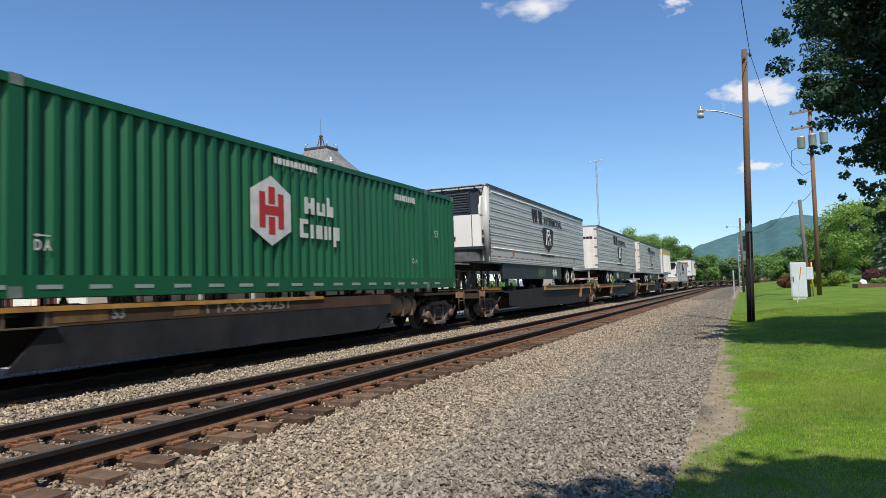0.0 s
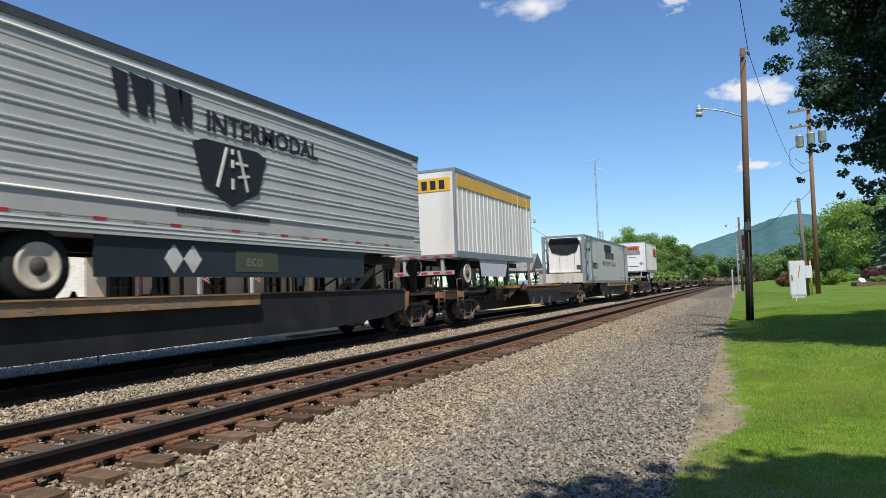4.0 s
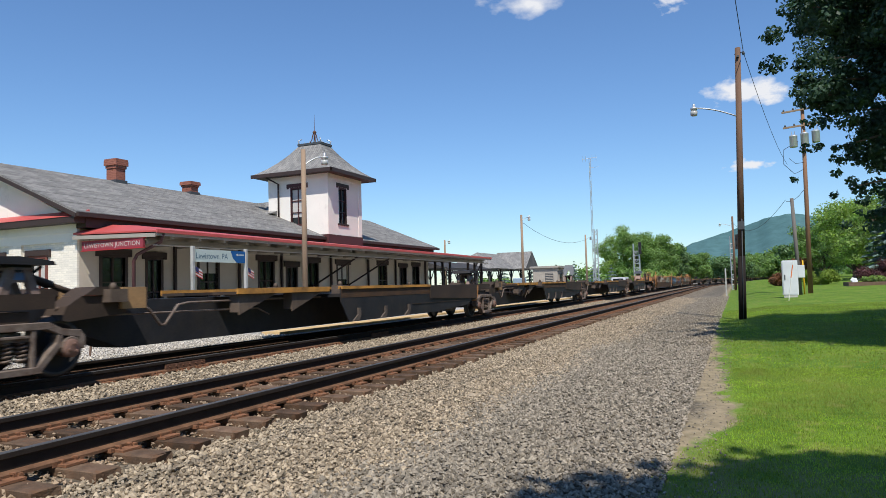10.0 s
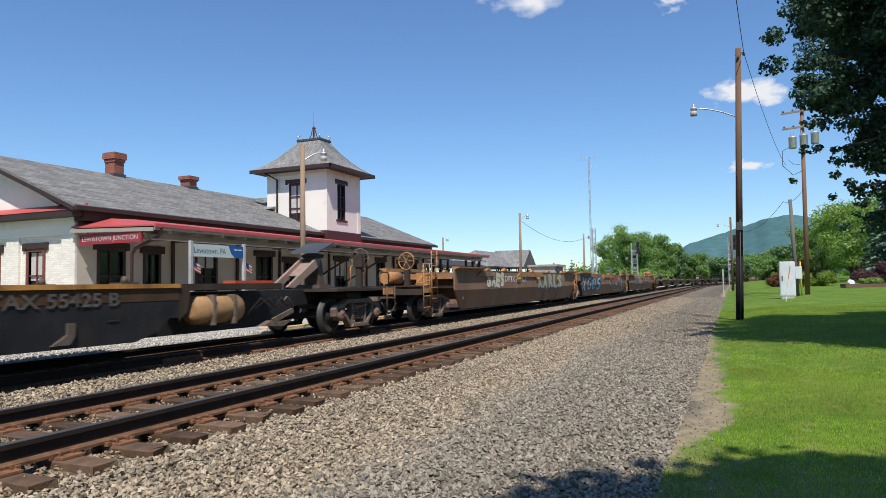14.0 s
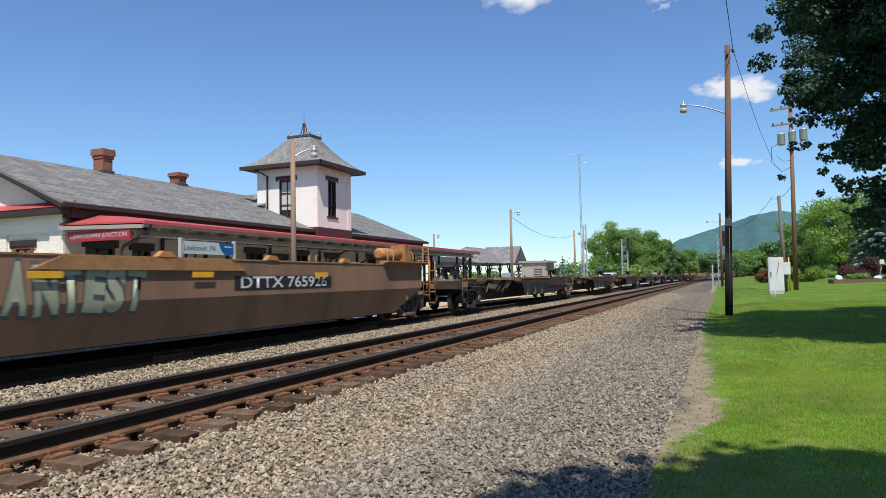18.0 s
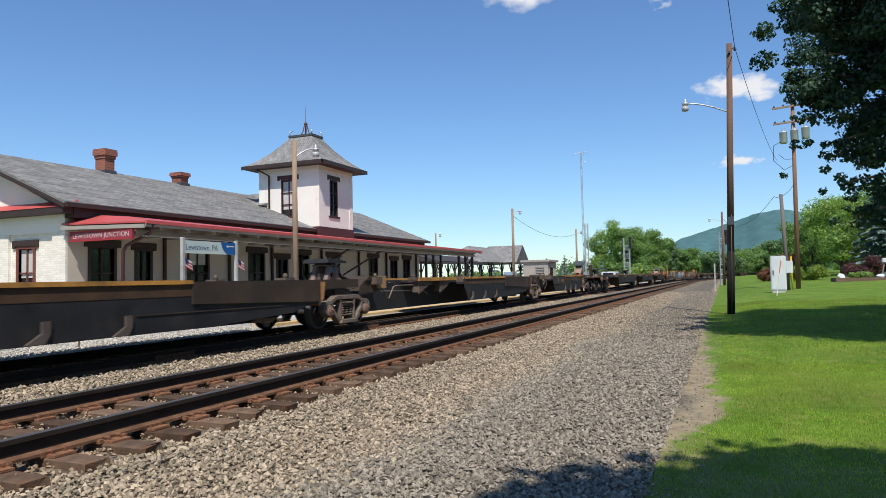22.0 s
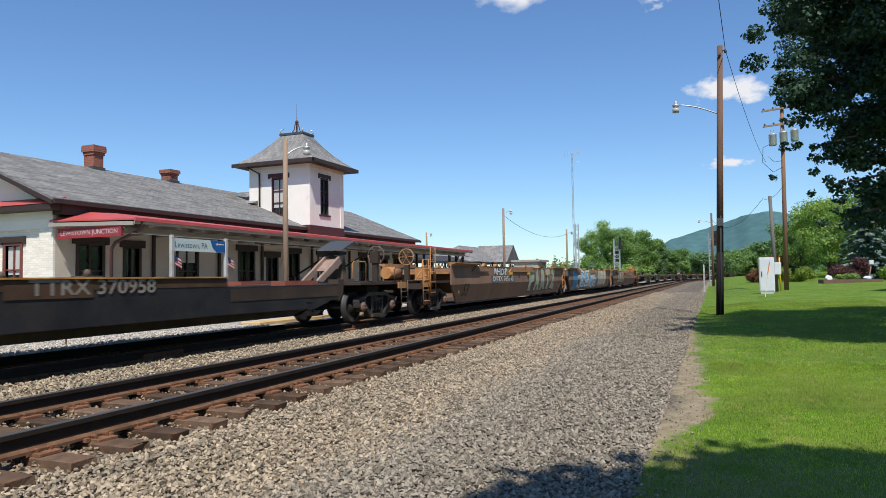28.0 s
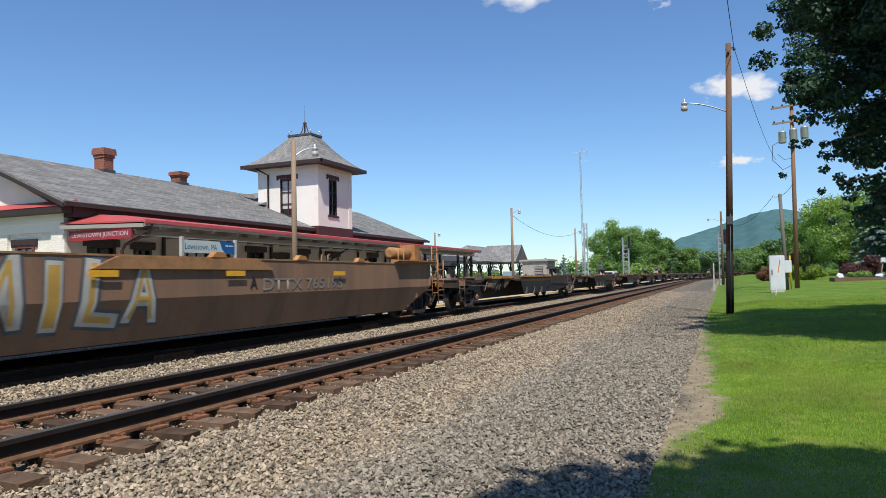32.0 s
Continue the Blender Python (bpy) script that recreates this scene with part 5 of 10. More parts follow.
    span((49.4, -3.2, 6.2), (95.0, 0.1, 8.4), 1.5, 0.015)
    span((49.4, -3.25, 6.1), (51.8, -4.6, 7.2), 0.25, 0.015)
    span((56.5, 16.9, 6.6), (84.0, 16.95, 6.5), 1.0, 0.016)


def lattice(bm, x, y, z0, z1, w, r, step):
    for sx in (-1, 1):
        for sy in (-1, 1):
            rod(bm, (x + sx * w, y + sy * w, z0), (x + sx * w, y + sy * w, z1), r, n=4)
    z, k = z0, 0
    while z + step <= z1:
        for (ax, ay), (bx, by) in (((-1, -1), (1, -1)), ((1, -1), (1, 1)), ((1, 1), (-1, 1)), ((-1, 1), (-1, -1))):
            rod(bm, (x + ax * w, y + ay * w, z), (x + bx * w, y + by * w, z), r * 0.7, n=4)
            if k % 2 == 0:
                rod(bm, (x + ax * w, y + ay * w, z), (x + bx * w, y + by * w, z + step), r * 0.6, n=4)
        z += step
        k += 1


def build_masts():
    a = thing("radio_mast", "slender grey lattice radio mast with antenna arms", "mast")
    x, y = 84.0, 16.05
    bm = B()
    lattice(bm, x, y, -0.1, 16.6, 0.08, 0.02, 0.6)
    part("mast", bm, M_GALV, a)
    bm = B()
    rod(bm, (x - 0.2, y + 0.9, 16.5), (x + 0.2, y - 0.9, 16.7), 0.025, n=5)
    for f in (-0.8, -0.3, 0.5, 0.9):
        rod(bm, (x, y + f, 16.2), (x, y + f, 17.0), 0.018, n=5)
    part("antenna", bm, M_GALV, a, "crossed antenna arms")
    bm = B()
    rod(bm, (x, y, 15.4), (x + 0.3, y - 1.0, 15.5), 0.02, n=5)
    part("side_arm", bm, M_GALV, a)
    b = thing("radio_mast", "short grey mast beside the radio mast", "mast")
    bm = B()
    lattice(bm, x + 1.0, y - 0.2, -0.1, 7.8, 0.18, 0.035, 0.6)
    part("mast", bm, M_GALV, b)
    for (sx, sy, z0, z1, label) in ((118.0, 15.3, -0.1, 7.5, "grey lattice signal mast with ladder cage and dark signal head"), (100.0, 0.35, -0.4, 6.9, "distant lattice signal mast with ladder behind the lamp pole")):
        s = thing("signal_mast", label, "railway signal")
        bm = B()
        lattice(bm, sx, sy, z0, z1, 0.46 if sx > 110 else 0.2, 0.07, 0.7)
        part("mast", bm, M_GALV, s, "galvanised lattice mast")
        bm = boxes((sx - 0.7, sx - 0.45, sy - 0.9, sy - 0.45, z1 - 1.8, z1 + 0.2))
        rod(bm, (sx - 0.85, sy - 0.68, z1 - 0.3), (sx - 0.7, sy - 0.68, z1 - 0.3), 0.1, n=8)
        rod(bm, (sx - 0.85, sy - 0.68, z1 - 1.1), (sx - 0.7, sy - 0.68, z1 - 1.1), 0.1, n=8)
        part("signal_head", bm, M_BLACK, s, "dark signal head")
        part("foundation", boxes((sx - 0.6, sx + 0.6, sy - 0.6, sy + 0.6, z0 - 0.3, z0)), M_CONC, s)
    w = B()
    prism(w, [(0.79, -0.45), (0.91, -0.45), (0.91, 2.0), (0.88, 2.1), (0.82, 2.1), (0.79, 2.0)], "x", 66.0, 66.12)
    tagged(new("marker_post", finish(w, "marker_post", M_WORN)), "white concrete whistle post beside the gravel", "marker post")


def build_yard_things():
    # cabinet with striped marker
    c = thing("equipment_cabinet", "tall pale grey steel equipment cabinet standing on the lawn", "cabinet")
    x, y = 45.0, -2.95
    z = ground_z(x, y)
    bm = boxes((x, x + 0.42, y - 0.42, y + 0.42, z + 0.12, z + 2.2))
    bmesh.ops.bevel(bm, geom=list(bm.edges), offset=0.03, segments=2, affect="EDGES")
    body = part("body", bm, M_CABINET, c)
    part("door", boxes((x - 0.014, x - 0.002, y - 0.37, y + 0.37, z + 0.2, z + 2.12)), M_CABINET, body)
    part("handle", boxes((x - 0.05, x - 0.015, y + 0.26, y + 0.31, z + 1.05, z + 1.35)), M_DARKGREY, body)
    part("plinth", boxes((x + 0.02, x + 0.4, y - 0.36, y + 0.36, z - 0.1, z + 0.119)), M_CONC, c, "concrete plinth")
    mk = thing("marker_stake", "leaning white and orange striped marker stake", "marker stake")
    bm = B()
    bar(bm, (40.5, -2.48, -0.45), (40.5, -2.83, 1.95), 0.15, 0.03)
    st = part("stake", bm, M_WHITE, mk)
    bm = B()
    bar(bm, (40.5, -2.69, 1.13), (40.5, -2.80, 1.79), 0.154, 0.04)
    part("band", bm, M_SIGNORANGE, st, "orange reflective band")
    # flower bed
    fb = thing("flower_bed", "raised flower bed edged with dark timber and stones", "flower bed")
    bx, by = 63.0, -9.3
    bz = ground_z(bx, by)
    part("soil", boxes((bx + 0.1, bx + 2.9, by - 3.1, by + 0.9, bz - 0.3, bz + 0.22)), mat("dark_soil", (0.05, 0.035, 0.025), 0.95, vary=0.3), fb)
    for r in ((bx, bx + 0.14, by - 3.2, by + 1.0), (bx + 2.9, bx + 3.04, by - 3.2, by + 1.0), (bx + 0.141, bx + 2.899, by + 0.9, by + 1.0), (bx + 0.141, bx + 2.899, by - 3.2, by - 3.1)):
        bm = boxes((*r, bz - 0.3, bz + 0.3))
        part("edging", bm, M_TIMBER, fb, "dark landscape timber")
    rng = np.random.default_rng(3)
    for rx, ry in ((bx + 0.3, by + 0.6), (bx + 0.4, by - 2.2)):
        me = solids("stone", np.array([[rx, ry, bz + 0.4]]), np.array([0.3]), M_CABINET, rng, ICO_V, ICO_F, squash=0.9)
        same("stone", me, fb)
    ls = thing("yard_light", "small garden lantern on a slim post by the flower bed", "lamp")
    bm = B()
    rod(bm, (64.0, -11.6, bz - 0.1), (64.0, -11.9, bz + 1.5), 0.045, n=8)
    part("post", bm, M_WOODPOLE2, ls)
    bm = boxes((63.85, 64.15, -12.05, -11.75, bz + 1.5, bz + 1.85))
    part("lantern", bm, M_CABINET, ls)
    # equipment shed and shelter past the platform
    sh = thing("equipment_shed", "flat-roofed beige equipment shed with louvred vent", "shed")
    x0, x1, y0, y1 = 56.5, 59.5, 13.9, 16.05
    part("wall", boxes((x0, x1, y0, y1, -0.1, 2.5)), M_SHED, sh, "beige vertical siding")
    bm = B()
    for k in range(12):
        yy = y0 + 0.08 + k * (y1 - y0 - 0.16) / 11
        box(bm, x0 - 0.025, x0 - 0.001, yy - 0.02, yy + 0.02, -0.1, 2.49)
    for k in range(16):
        xx = x0 + 0.08 + k * (x1 - x0 - 0.16) / 15
        box(bm, xx - 0.02, xx + 0.02, y0 - 0.025, y0 - 0.001, -0.1, 2.49)
    part("siding_rib", bm, M_SHED, sh)
    part("roof", boxes((x0 - 0.2, x1 + 0.2, y0 - 0.2, y1 + 0.2, 2.501, 2.66)), M_FASCIA, sh, "pale flat roof edge")
    bm = boxes((x0 - 0.05, x0 - 0.026, 14.25, 14.95, 1.35, 2.05))
    vent = part("vent", bm, M_DARKGREY, sh, "dark louvred vent")
    for k in range(5):
        bm = B()
        bar(bm, (x0 - 0.06, 14.28, 1.42 + k * 0.14), (x0 - 0.06, 14.92, 1.42 + k * 0.14), 0.03, 0.06)
        part("slat", bm, M_SHED, vent)
    part("window", boxes((57.2, 58.2, y0 - 0.04, y0 - 0.026, 1.2, 2.0)), M_GLASS, sh)
    sp = thing("platform_shelter", "open platform shelter with grey hipped roof on braced dark posts", "shelter")
    ya, yb2 = 20.6, 26.4
    bm = B()

    def gable(x0, x1, ya, yb, ze, zr, hip):
        ym = (ya + yb) / 2
        v = [bm.verts.new(p) for p in ((x0, ya, ze), (x1, ya, ze), (x1, yb, ze), (x0, yb, ze), (x0 + hip, ym, zr), (x1 - hip, ym, zr))]
        for f in ((0, 1, 5, 4), (2, 3, 4, 5), (1, 2, 5), (3, 0, 4), (3, 2, 1, 0)):
            bm.faces.new([v[i] for i in f])

    gable(60.5, 76.5, ya, yb2, 2.75, 4.45, 2.4)
    rf = part("roof", bm, M_SHINGLE, sp, "grey shingle shelter roof")
    bm = B()
    prism(bm, [(66.5, 2.78), (71.5, 2.78), (69.0, 4.6)], "y", ya - 1.0, 23.5)
    part("dormer", bm, M_SHINGLE, rf, "small cross gable")
    bm = B()
    prism(bm, [(49.5, 2.45), (60.4, 2.45), (60.4, 2.62), (49.5, 2.62)], "y", 21.0, 21.2)
    prism(bm, [(21.0, 2.65), (26.0, 2.65), (23.5, 3.3)], "x", 49.5, 60.45)
    part("low_roof", bm, M_SHELTER, sp, "low dark umbrella roof")
    for x in (50.2, 53.4, 56.6, 59.8, 63.2, 66.6, 70.0, 73.4, 76.2):
        for y in (21.2, 25.8):
            bm = B()
            rod(bm, (x, y, -0.1), (x, y, 2.7), 0.1, n=8)
            for s in (-1, 1):
                tube(bm, [(x, y, 1.7), (x + s * 0.35, y, 2.05), (x + s * 0.8, y, 2.6)], 0.05)
            part("post", bm, M_SHELTER, sp, "dark post with curved braces")
    ut = B()
    box(ut, 62.0, 63.2, 18.6, 19.6, -0.1, 1.75)
    bmesh.ops.bevel(ut, geom=list(ut.edges), offset=0.05, segments=1, affect="EDGES")
    tagged(new("utility_box", finish(ut, "utility_box", mat("blue_grey_box", (0.25, 0.33, 0.40), 0.5, vary=0.1))), "blue-grey utility box beyond the shelter", "utility box")
    # parked van beyond the platform
    vn = thing("parked_van", "pale grey van parked beyond the platform end", "van", pose(86.0, 13.5, -0.1))
    bm = B()
    prism(bm, [(0, 0.35), (4.7, 0.35), (4.8, 0.9), (3.9, 1.05), (3.2, 1.75), (0.15, 1.85), (0, 1.2)], "x", 0, 0.01)
    bm.free()
    bm = B()
    prism(bm, [(-0.9, 0.35), (0.9, 0.35), (0.92, 1.0), (0.78, 1.8), (-0.78, 1.8), (-0.92, 1.0)], "x", 0, 3.4)
    prism(bm, [(-0.88, 0.35), (0.88, 0.35), (0.88, 1.0), (0.8, 1.08), (-0.8, 1.08), (-0.88, 1.0)], "x", 3.401, 4.7)
    body = part("body", bm, M_CABINET, vn)
    part("window", boxes((-0.015, -0.002, -0.65, 0.65, 1.15, 1.65)), M_GLASS, body, "dark rear window")
    part("window", boxes((0.5, 3.2, -0.90, -0.885, 1.15, 1.6)), M_GLASS, body, "dark side window")
    for xx in (0.8, 3.9):
        for yy in (-0.82, 0.82):
            bm = B()
            lathe(bm, [(-0.1, 0.2), (-0.1, 0.33), (0.1, 0.33), (0.1, 0.2)], 14, "y", (xx, yy, 0.33))
            part("wheel", bm, M_TYRE, vn)
    ch = thing("platform_chair", "small red folding chair by the station corner", "chair", pose(16.6, 19.3, PLAT_Z))
    part("seat", boxes((-0.22, 0.22, -0.22, 0.2, 0.42, 0.46)), M_RED, ch)
    bm = B()
    bar(bm, (-0.22, 0.2, 0.46), (-0.2, 0.32, 0.95), 0.05)
    bar(bm, (0.22, 0.2, 0.46), (0.2, 0.32, 0.95), 0.05)
    box(bm, -0.2, 0.2, 0.27, 0.31, 0.62, 0.94)
    part("backrest", bm, M_RED, ch)
    for sx in (-0.2, 0.2):
        for sy in (-0.2, 0.18):
            part("leg", boxes((sx - 0.02, sx + 0.02, sy - 0.02, sy + 0.02, 0, 0.419)), M_DARKGREY, ch)
    bx = B()
    box(bx, 13.2, 14.6, 21.4, 21.9, -0.1, 0.6)
    bmesh.ops.bevel(bx, geom=list(bx.edges), offset=0.03, segments=1, affect="EDGES")
    tagged(new("planter_box", finish(bx, "planter_box", M_TIMBER)), "low brown planter box by the end wall", "planter")


# ---- trees and distance ----
def leaf_cloud(rng, centres, radii, count, size, stray):
    """Leaf polygons scattered in and mostly on the shells of ellipsoid clumps."""
    k = rng.choice(len(centres), count, p=radii ** 2 / (radii ** 2).sum())
    d = rng.normal(size=(count, 3))
    d /= np.linalg.norm(d, axis=1)[:, None]
    rad = radii[k][:, None] * (0.35 + 0.65 * rng.random((count, 1)) ** 0.5) * (1 + stray * rng.normal(size=(count, 1)))
    p = centres[k] + d * rad * np.array([1, 1, 0.75])
    n = d + rng.normal(size=(count, 3)) * 0.7 + np.array([0, 0, 0.5])
    n /= np.linalg.norm(n, axis=1)[:, None]
    a = np.cross(n, rng.normal(size=(count, 3)))
    a /= np.linalg.norm(a, axis=1)[:, None]
    b = np.cross(n, a)
    s = (size * rng.uniform(0.6, 1.3, count))[:, None]
    return p, a * s, b * s, n * s


def leaves(name, rng, centres, radii, count, size, material, lobed=False, stray=0.18):
    p, a, b, n = leaf_cloud(rng, centres, radii, count, size, stray)
    if lobed:
        shape = [(0.0, -0.45), (0.62, -0.12), (0.24, 0.14), (0.0, 0.68), (-0.24, 0.14), (-0.62, -0.12)]
    else:
        shape = [(0.0, -0.64), (0.46, 0.05), (0.0, 0.64), (-0.46, 0.05)]
    v = np.stack([p + a * x + b * y - n * 0.12 * abs(x) for x, y in shape], 1)
    return soup(name, v, len(shape), material)


def limb(bm, p, d, length, r, depth, rng, tips):
    """Tapered branches that fork."""
    d = d.normalized()
    q = p + d * length
    rod(bm, p, q, r, r * 0.68, 8 if depth > 1 else 5, caps=False)
    tips.append((q, length))
    if depth == 0:
        return
    for _ in range(3 if depth > 1 else 2):
        e = d + Vector((rng.uniform(-0.8, 0.8), rng.uniform(-0.8, 0.8), rng.uniform(-0.25, 0.5)))
        limb(bm, q, e, length * rng.uniform(0.62, 0.85), r * 0.62, depth - 1, rng, tips)


def broad_tree(label, x, y, z, height, spread, count, size, material, seed, lobed=False, low=0.22, clumps=26, group="", fine=(0.22, 0.42), norm=2.0, skirt=0.0, boughs=(), stray=0.18):
    t = thing("tree", label, "tree", pose(x, y, z), group)
    rr = random.Random(seed)
    rng = np.random.default_rng(seed)
    bm = B()
    tips = []
    trunk = height * low
    rod(bm, (0, 0, -0.2), (0.05, 0.02, trunk), height * 0.028, height * 0.022, 12, caps=False)
    for k in range(5):
        a = k * 1.257 + rr.uniform(-0.3, 0.3)
        limb(bm, Vector((0.05, 0.02, trunk * rr.uniform(0.85, 1.0))), Vector((math.cos(a) * 0.8, math.sin(a) * 0.8, rr.uniform(0.5, 1.3))), min(height * 0.2, spread * 0.36), height * 0.012, 2, rr, tips)
    limb(bm, Vector((0.05, 0.02, trunk)), Vector((0, 0, 1)), height * 0.3, height * 0.018, 2, rr, tips)
    part("trunk", bm, M_BARK, t, "grey-brown trunk and limbs")
    c = []
    zc, zr = (height + trunk * 0.8) / 2, (height - trunk * 0.8) / 2
    for k in range(clumps):
        d = rng.normal(size=3)
        d /= (np.abs(d) ** norm).sum() ** (1 / norm)
        f = 0.55 + 0.4 * rng.random()
        c.append((d[0] * spread * f, d[1] * spread * f, zc + d[2] * zr * f))
    c = np.array(c)
    if skirt:      # boughs that hang low round the trunk
        c[:, 2] = skirt + (c[:, 2] - c[:, 2].min()) * (height - 1.0 - skirt) / np.ptp(c[:, 2])
        c[:, :2] *= np.clip(0.5 + 0.068 * c[:, 2], 0.66, 1.0)[:, None]
    r = spread * rng.uniform(fine[0], fine[1], len(c))
    for p, q, rb in boughs:        # long sprays that reach out of the crown
        n = 18
        f = np.linspace(0, 1, n)[:, None]
        c = np.concatenate([c, np.array(p) + (np.array(q) - np.array(p)) * f + rng.normal(size=(n, 3)) * rb * 0.5 - np.array([0, 0, 0.5]) * f ** 2 * rb])
        r = np.concatenate([r, rb * (0.75 - 0.3 * f[:, 0]) * rng.uniform(0.6, 1.0, n)])
        bm = B()
        rod(bm, p, Vector(p).lerp(Vector(q), 0.8), 0.045, 0.012, 6)
        part("bough", bm, M_BARK, t, "slim outer bough")
    ob = new("crown", leaves("crown", rng, c, r, count, size, material, lobed, stray))
    ob.parent = t
    tagged(ob, "dense leafy crown")
    return t


def conifer(label, x, y, z, height, spread, count, material, seed, category="tree"):
    t = thing("spruce", label, category, pose(x, y, z))
    rng = np.random.default_rng(seed)
    bm = B()
    rod(bm, (0, 0, -0.2), (0, 0, height * 0.97), height * 0.022, 0.02, 8)
    part("trunk", bm, M_BARK, t)
    f = rng.random(count) ** 0.7
    zz = height * (1 - f) * 0.96 + 0.2
    whorl = np.round(zz / 0.5) * 0.5
    zz = 0.35 * zz + 0.65 * whorl
    a = rng.uniform(0, 2 * np.pi, count)
    lobes = 0.75 + 0.25 * np.cos(a * 7 + whorl * 5)
    r = spread * f * lobes * rng.uniform(0.45, 1.0, count)
    p = np.stack([np.cos(a) * r, np.sin(a) * r, zz - r * 0.22], -1)
    d = np.stack([np.cos(a), np.sin(a), -0.25 + rng.uniform(-0.3, 0.3, count)], -1)
    s = np.stack([-np.sin(a), np.cos(a), rng.uniform(-0.5, 0.5, count)], -1)
    k = rng.uniform(0.12, 0.3, count)[:, None] * (height / 8.0)
    v = np.stack([p - d * k, p + s * k * 0.35, p + d * k, p - s * k * 0.35], 1)
    ob = new("crown", soup("crown", v, 4, material))
    ob.parent = t
    tagged(ob, "layered needle boughs")
    return t


def shrub(name, label, x, y, z, rx, ry, rz, count, size, material, seed, category="bush"):
    rng = np.random.default_rng(seed)
    n = 14
    d = rng.normal(size=(n, 3))
    d /= np.linalg.norm(d, axis=1)[:, None]
    c = d * np.array([rx, ry, rz]) * 0.55 + np.array([0, 0, rz])
    ob = new(name, leaves(name, rng, c, np.full(n, 0.45 * min(rx, ry, rz) + 0.12), count, size, material))
    ob.matrix_basis = pose(x, y, z)
    return tagged(ob, label, category)


L_MAPLE = leaf_mat("maple_leaf", (0.042, 0.084, 0.050), 0.2, 0.25)
L_GREEN = leaf_mat("mid_green_leaf", (0.19, 0.29, 0.10), 0.5, 0.4)
L_LIGHT = leaf_mat("light_green_leaf", (0.265, 0.365, 0.115), 0.5, 0.4)
L_SPRUCE = leaf_mat("blue_spruce_needle", (0.20, 0.275, 0.24), 0.1, 0.4)
L_DARK = leaf_mat("dark_green_leaf", (0.13, 0.215, 0.09), 0.3, 0.4)
L_PURPLE = leaf_mat("purple_barberry_leaf", (0.10, 0.04, 0.04), 0.25, 0.4)
L_RUSSET = leaf_mat("russet_leaf", (0.19, 0.085, 0.04), 0.25, 0.4)
L_HEDGE = leaf_mat("yellow_green_hedge_leaf", (0.20, 0.28, 0.045), 0.3, 0.4)


def build_trees():
    broad_tree("large dark green maple overhanging the lawn", 18.2, -7.6, -0.2, 12.5, 6.2, 340000, 0.078, L_MAPLE, 11, low=0.12, clumps=300, fine=(0.08, 0.15), norm=3.0, skirt=1.0, stray=0.07,
               boughs=(((-1.0, 4.4, 6.2), (-2.2, 6.3, 5.9), 0.6), ((-1.0, 4.4, 7.2), (-2.0, 6.2, 7.2), 0.6), ((-1.0, 4.2, 5.6), (-2.2, 6.2, 5.55), 0.62), ((-1.0, 4.6, 5.3), (-2.3, 5.9, 5.15), 0.45), ((-0.6, 4.2, 8.4), (-1.6, 6.0, 8.6), 0.7),
                       ((-0.8, 3.8, 4.6), (-2.3, 6.0, 3.9), 0.34), ((-0.8, 3.6, 3.6), (-2.3, 5.7, 3.1), 0.3), ((-0.8, 3.6, 2.9), (-2.2, 5.4, 2.45), 0.32),
                       ((-0.5, 3.4, 5.0), (-1.6, 5.3, 4.9), 0.6), ((-0.5, 3.2, 4.2), (-1.6, 5.0, 4.0), 0.6), ((-0.5, 3.0, 3.2), (-1.6, 4.9, 2.9), 0.6)))
    broad_tree("maple behind the viewer that shades the gravel", -3.75, -6.5, -0.3, 13.0, 5.1, 95000, 0.30, L_MAPLE, 12, low=0.28, clumps=110, fine=(0.16, 0.28))
    # tree belt left of the line ahead
    belt = [(158, 23, 14.5, 6.5, L_LIGHT), (150, 19.5, 12.5, 5.5, L_GREEN), (165, 17, 12, 5.5, L_GREEN), (172, 14.2, 10.5, 4.5, L_DARK), (185, 15, 11.5, 4.0, L_GREEN), (200, 9.5, 8.5, 4.5, L_GREEN)]
    for i, (x, y, h, s, m) in enumerate(belt):
        broad_tree("leafy green roadside tree in the belt along the line", x, y, -0.2, h, s, 20000, 0.27, m, 30 + i, low=0.1, clumps=55, fine=(0.16, 0.32), group="tree belt")
    for i, (x, y, h, s, m) in enumerate(((235, 2, 8, 7, L_DARK), (250, -6, 9, 8, L_GREEN), (262, -16, 12, 8, L_GREEN), (215, -22, 9, 7, L_DARK), (225, -12, 7, 6, L_GREEN), (190, -17, 9.5, 6.5, L_GREEN), (160, -15, 10, 6, L_DARK), (280, 14, 10, 9, L_GREEN), (250, 26, 10, 9, L_DARK))):
        broad_tree("distant green tree beyond the bend", x, y, 0.2, h, s, 8000, 0.5, m, 60 + i, low=0.1, clumps=34, fine=(0.18, 0.34), group="distant trees")
    for i, (x, y, h, s, m) in enumerate(((118, -12.5, 9.5, 5.0, L_GREEN), (104, -14.5, 11, 5.5, L_LIGHT), (92, -15.5, 10.5, 5.0, L_LIGHT), (98, -21, 12, 6.0, L_GREEN), (130, -19, 12, 6.5, L_GREEN), (88, -24, 13, 6.0, L_DARK), (80, -30, 12, 6.0, L_GREEN))):
        broad_tree("leafy tree behind the garden", x, y, 0.6, h, s, 15000, 0.24, m, 90 + i, low=0.12, clumps=48, fine=(0.16, 0.32), group="garden trees")
    conifer("blue-grey spruce behind the flower bed", 72.0, -13.2, 0.4, 9.5, 3.6, 30000, L_SPRUCE, 41)
    conifer("blue-grey spruce beside the garden", 78.0, -17.5, 0.5, 10.5, 3.8, 22000, L_SPRUCE, 42)
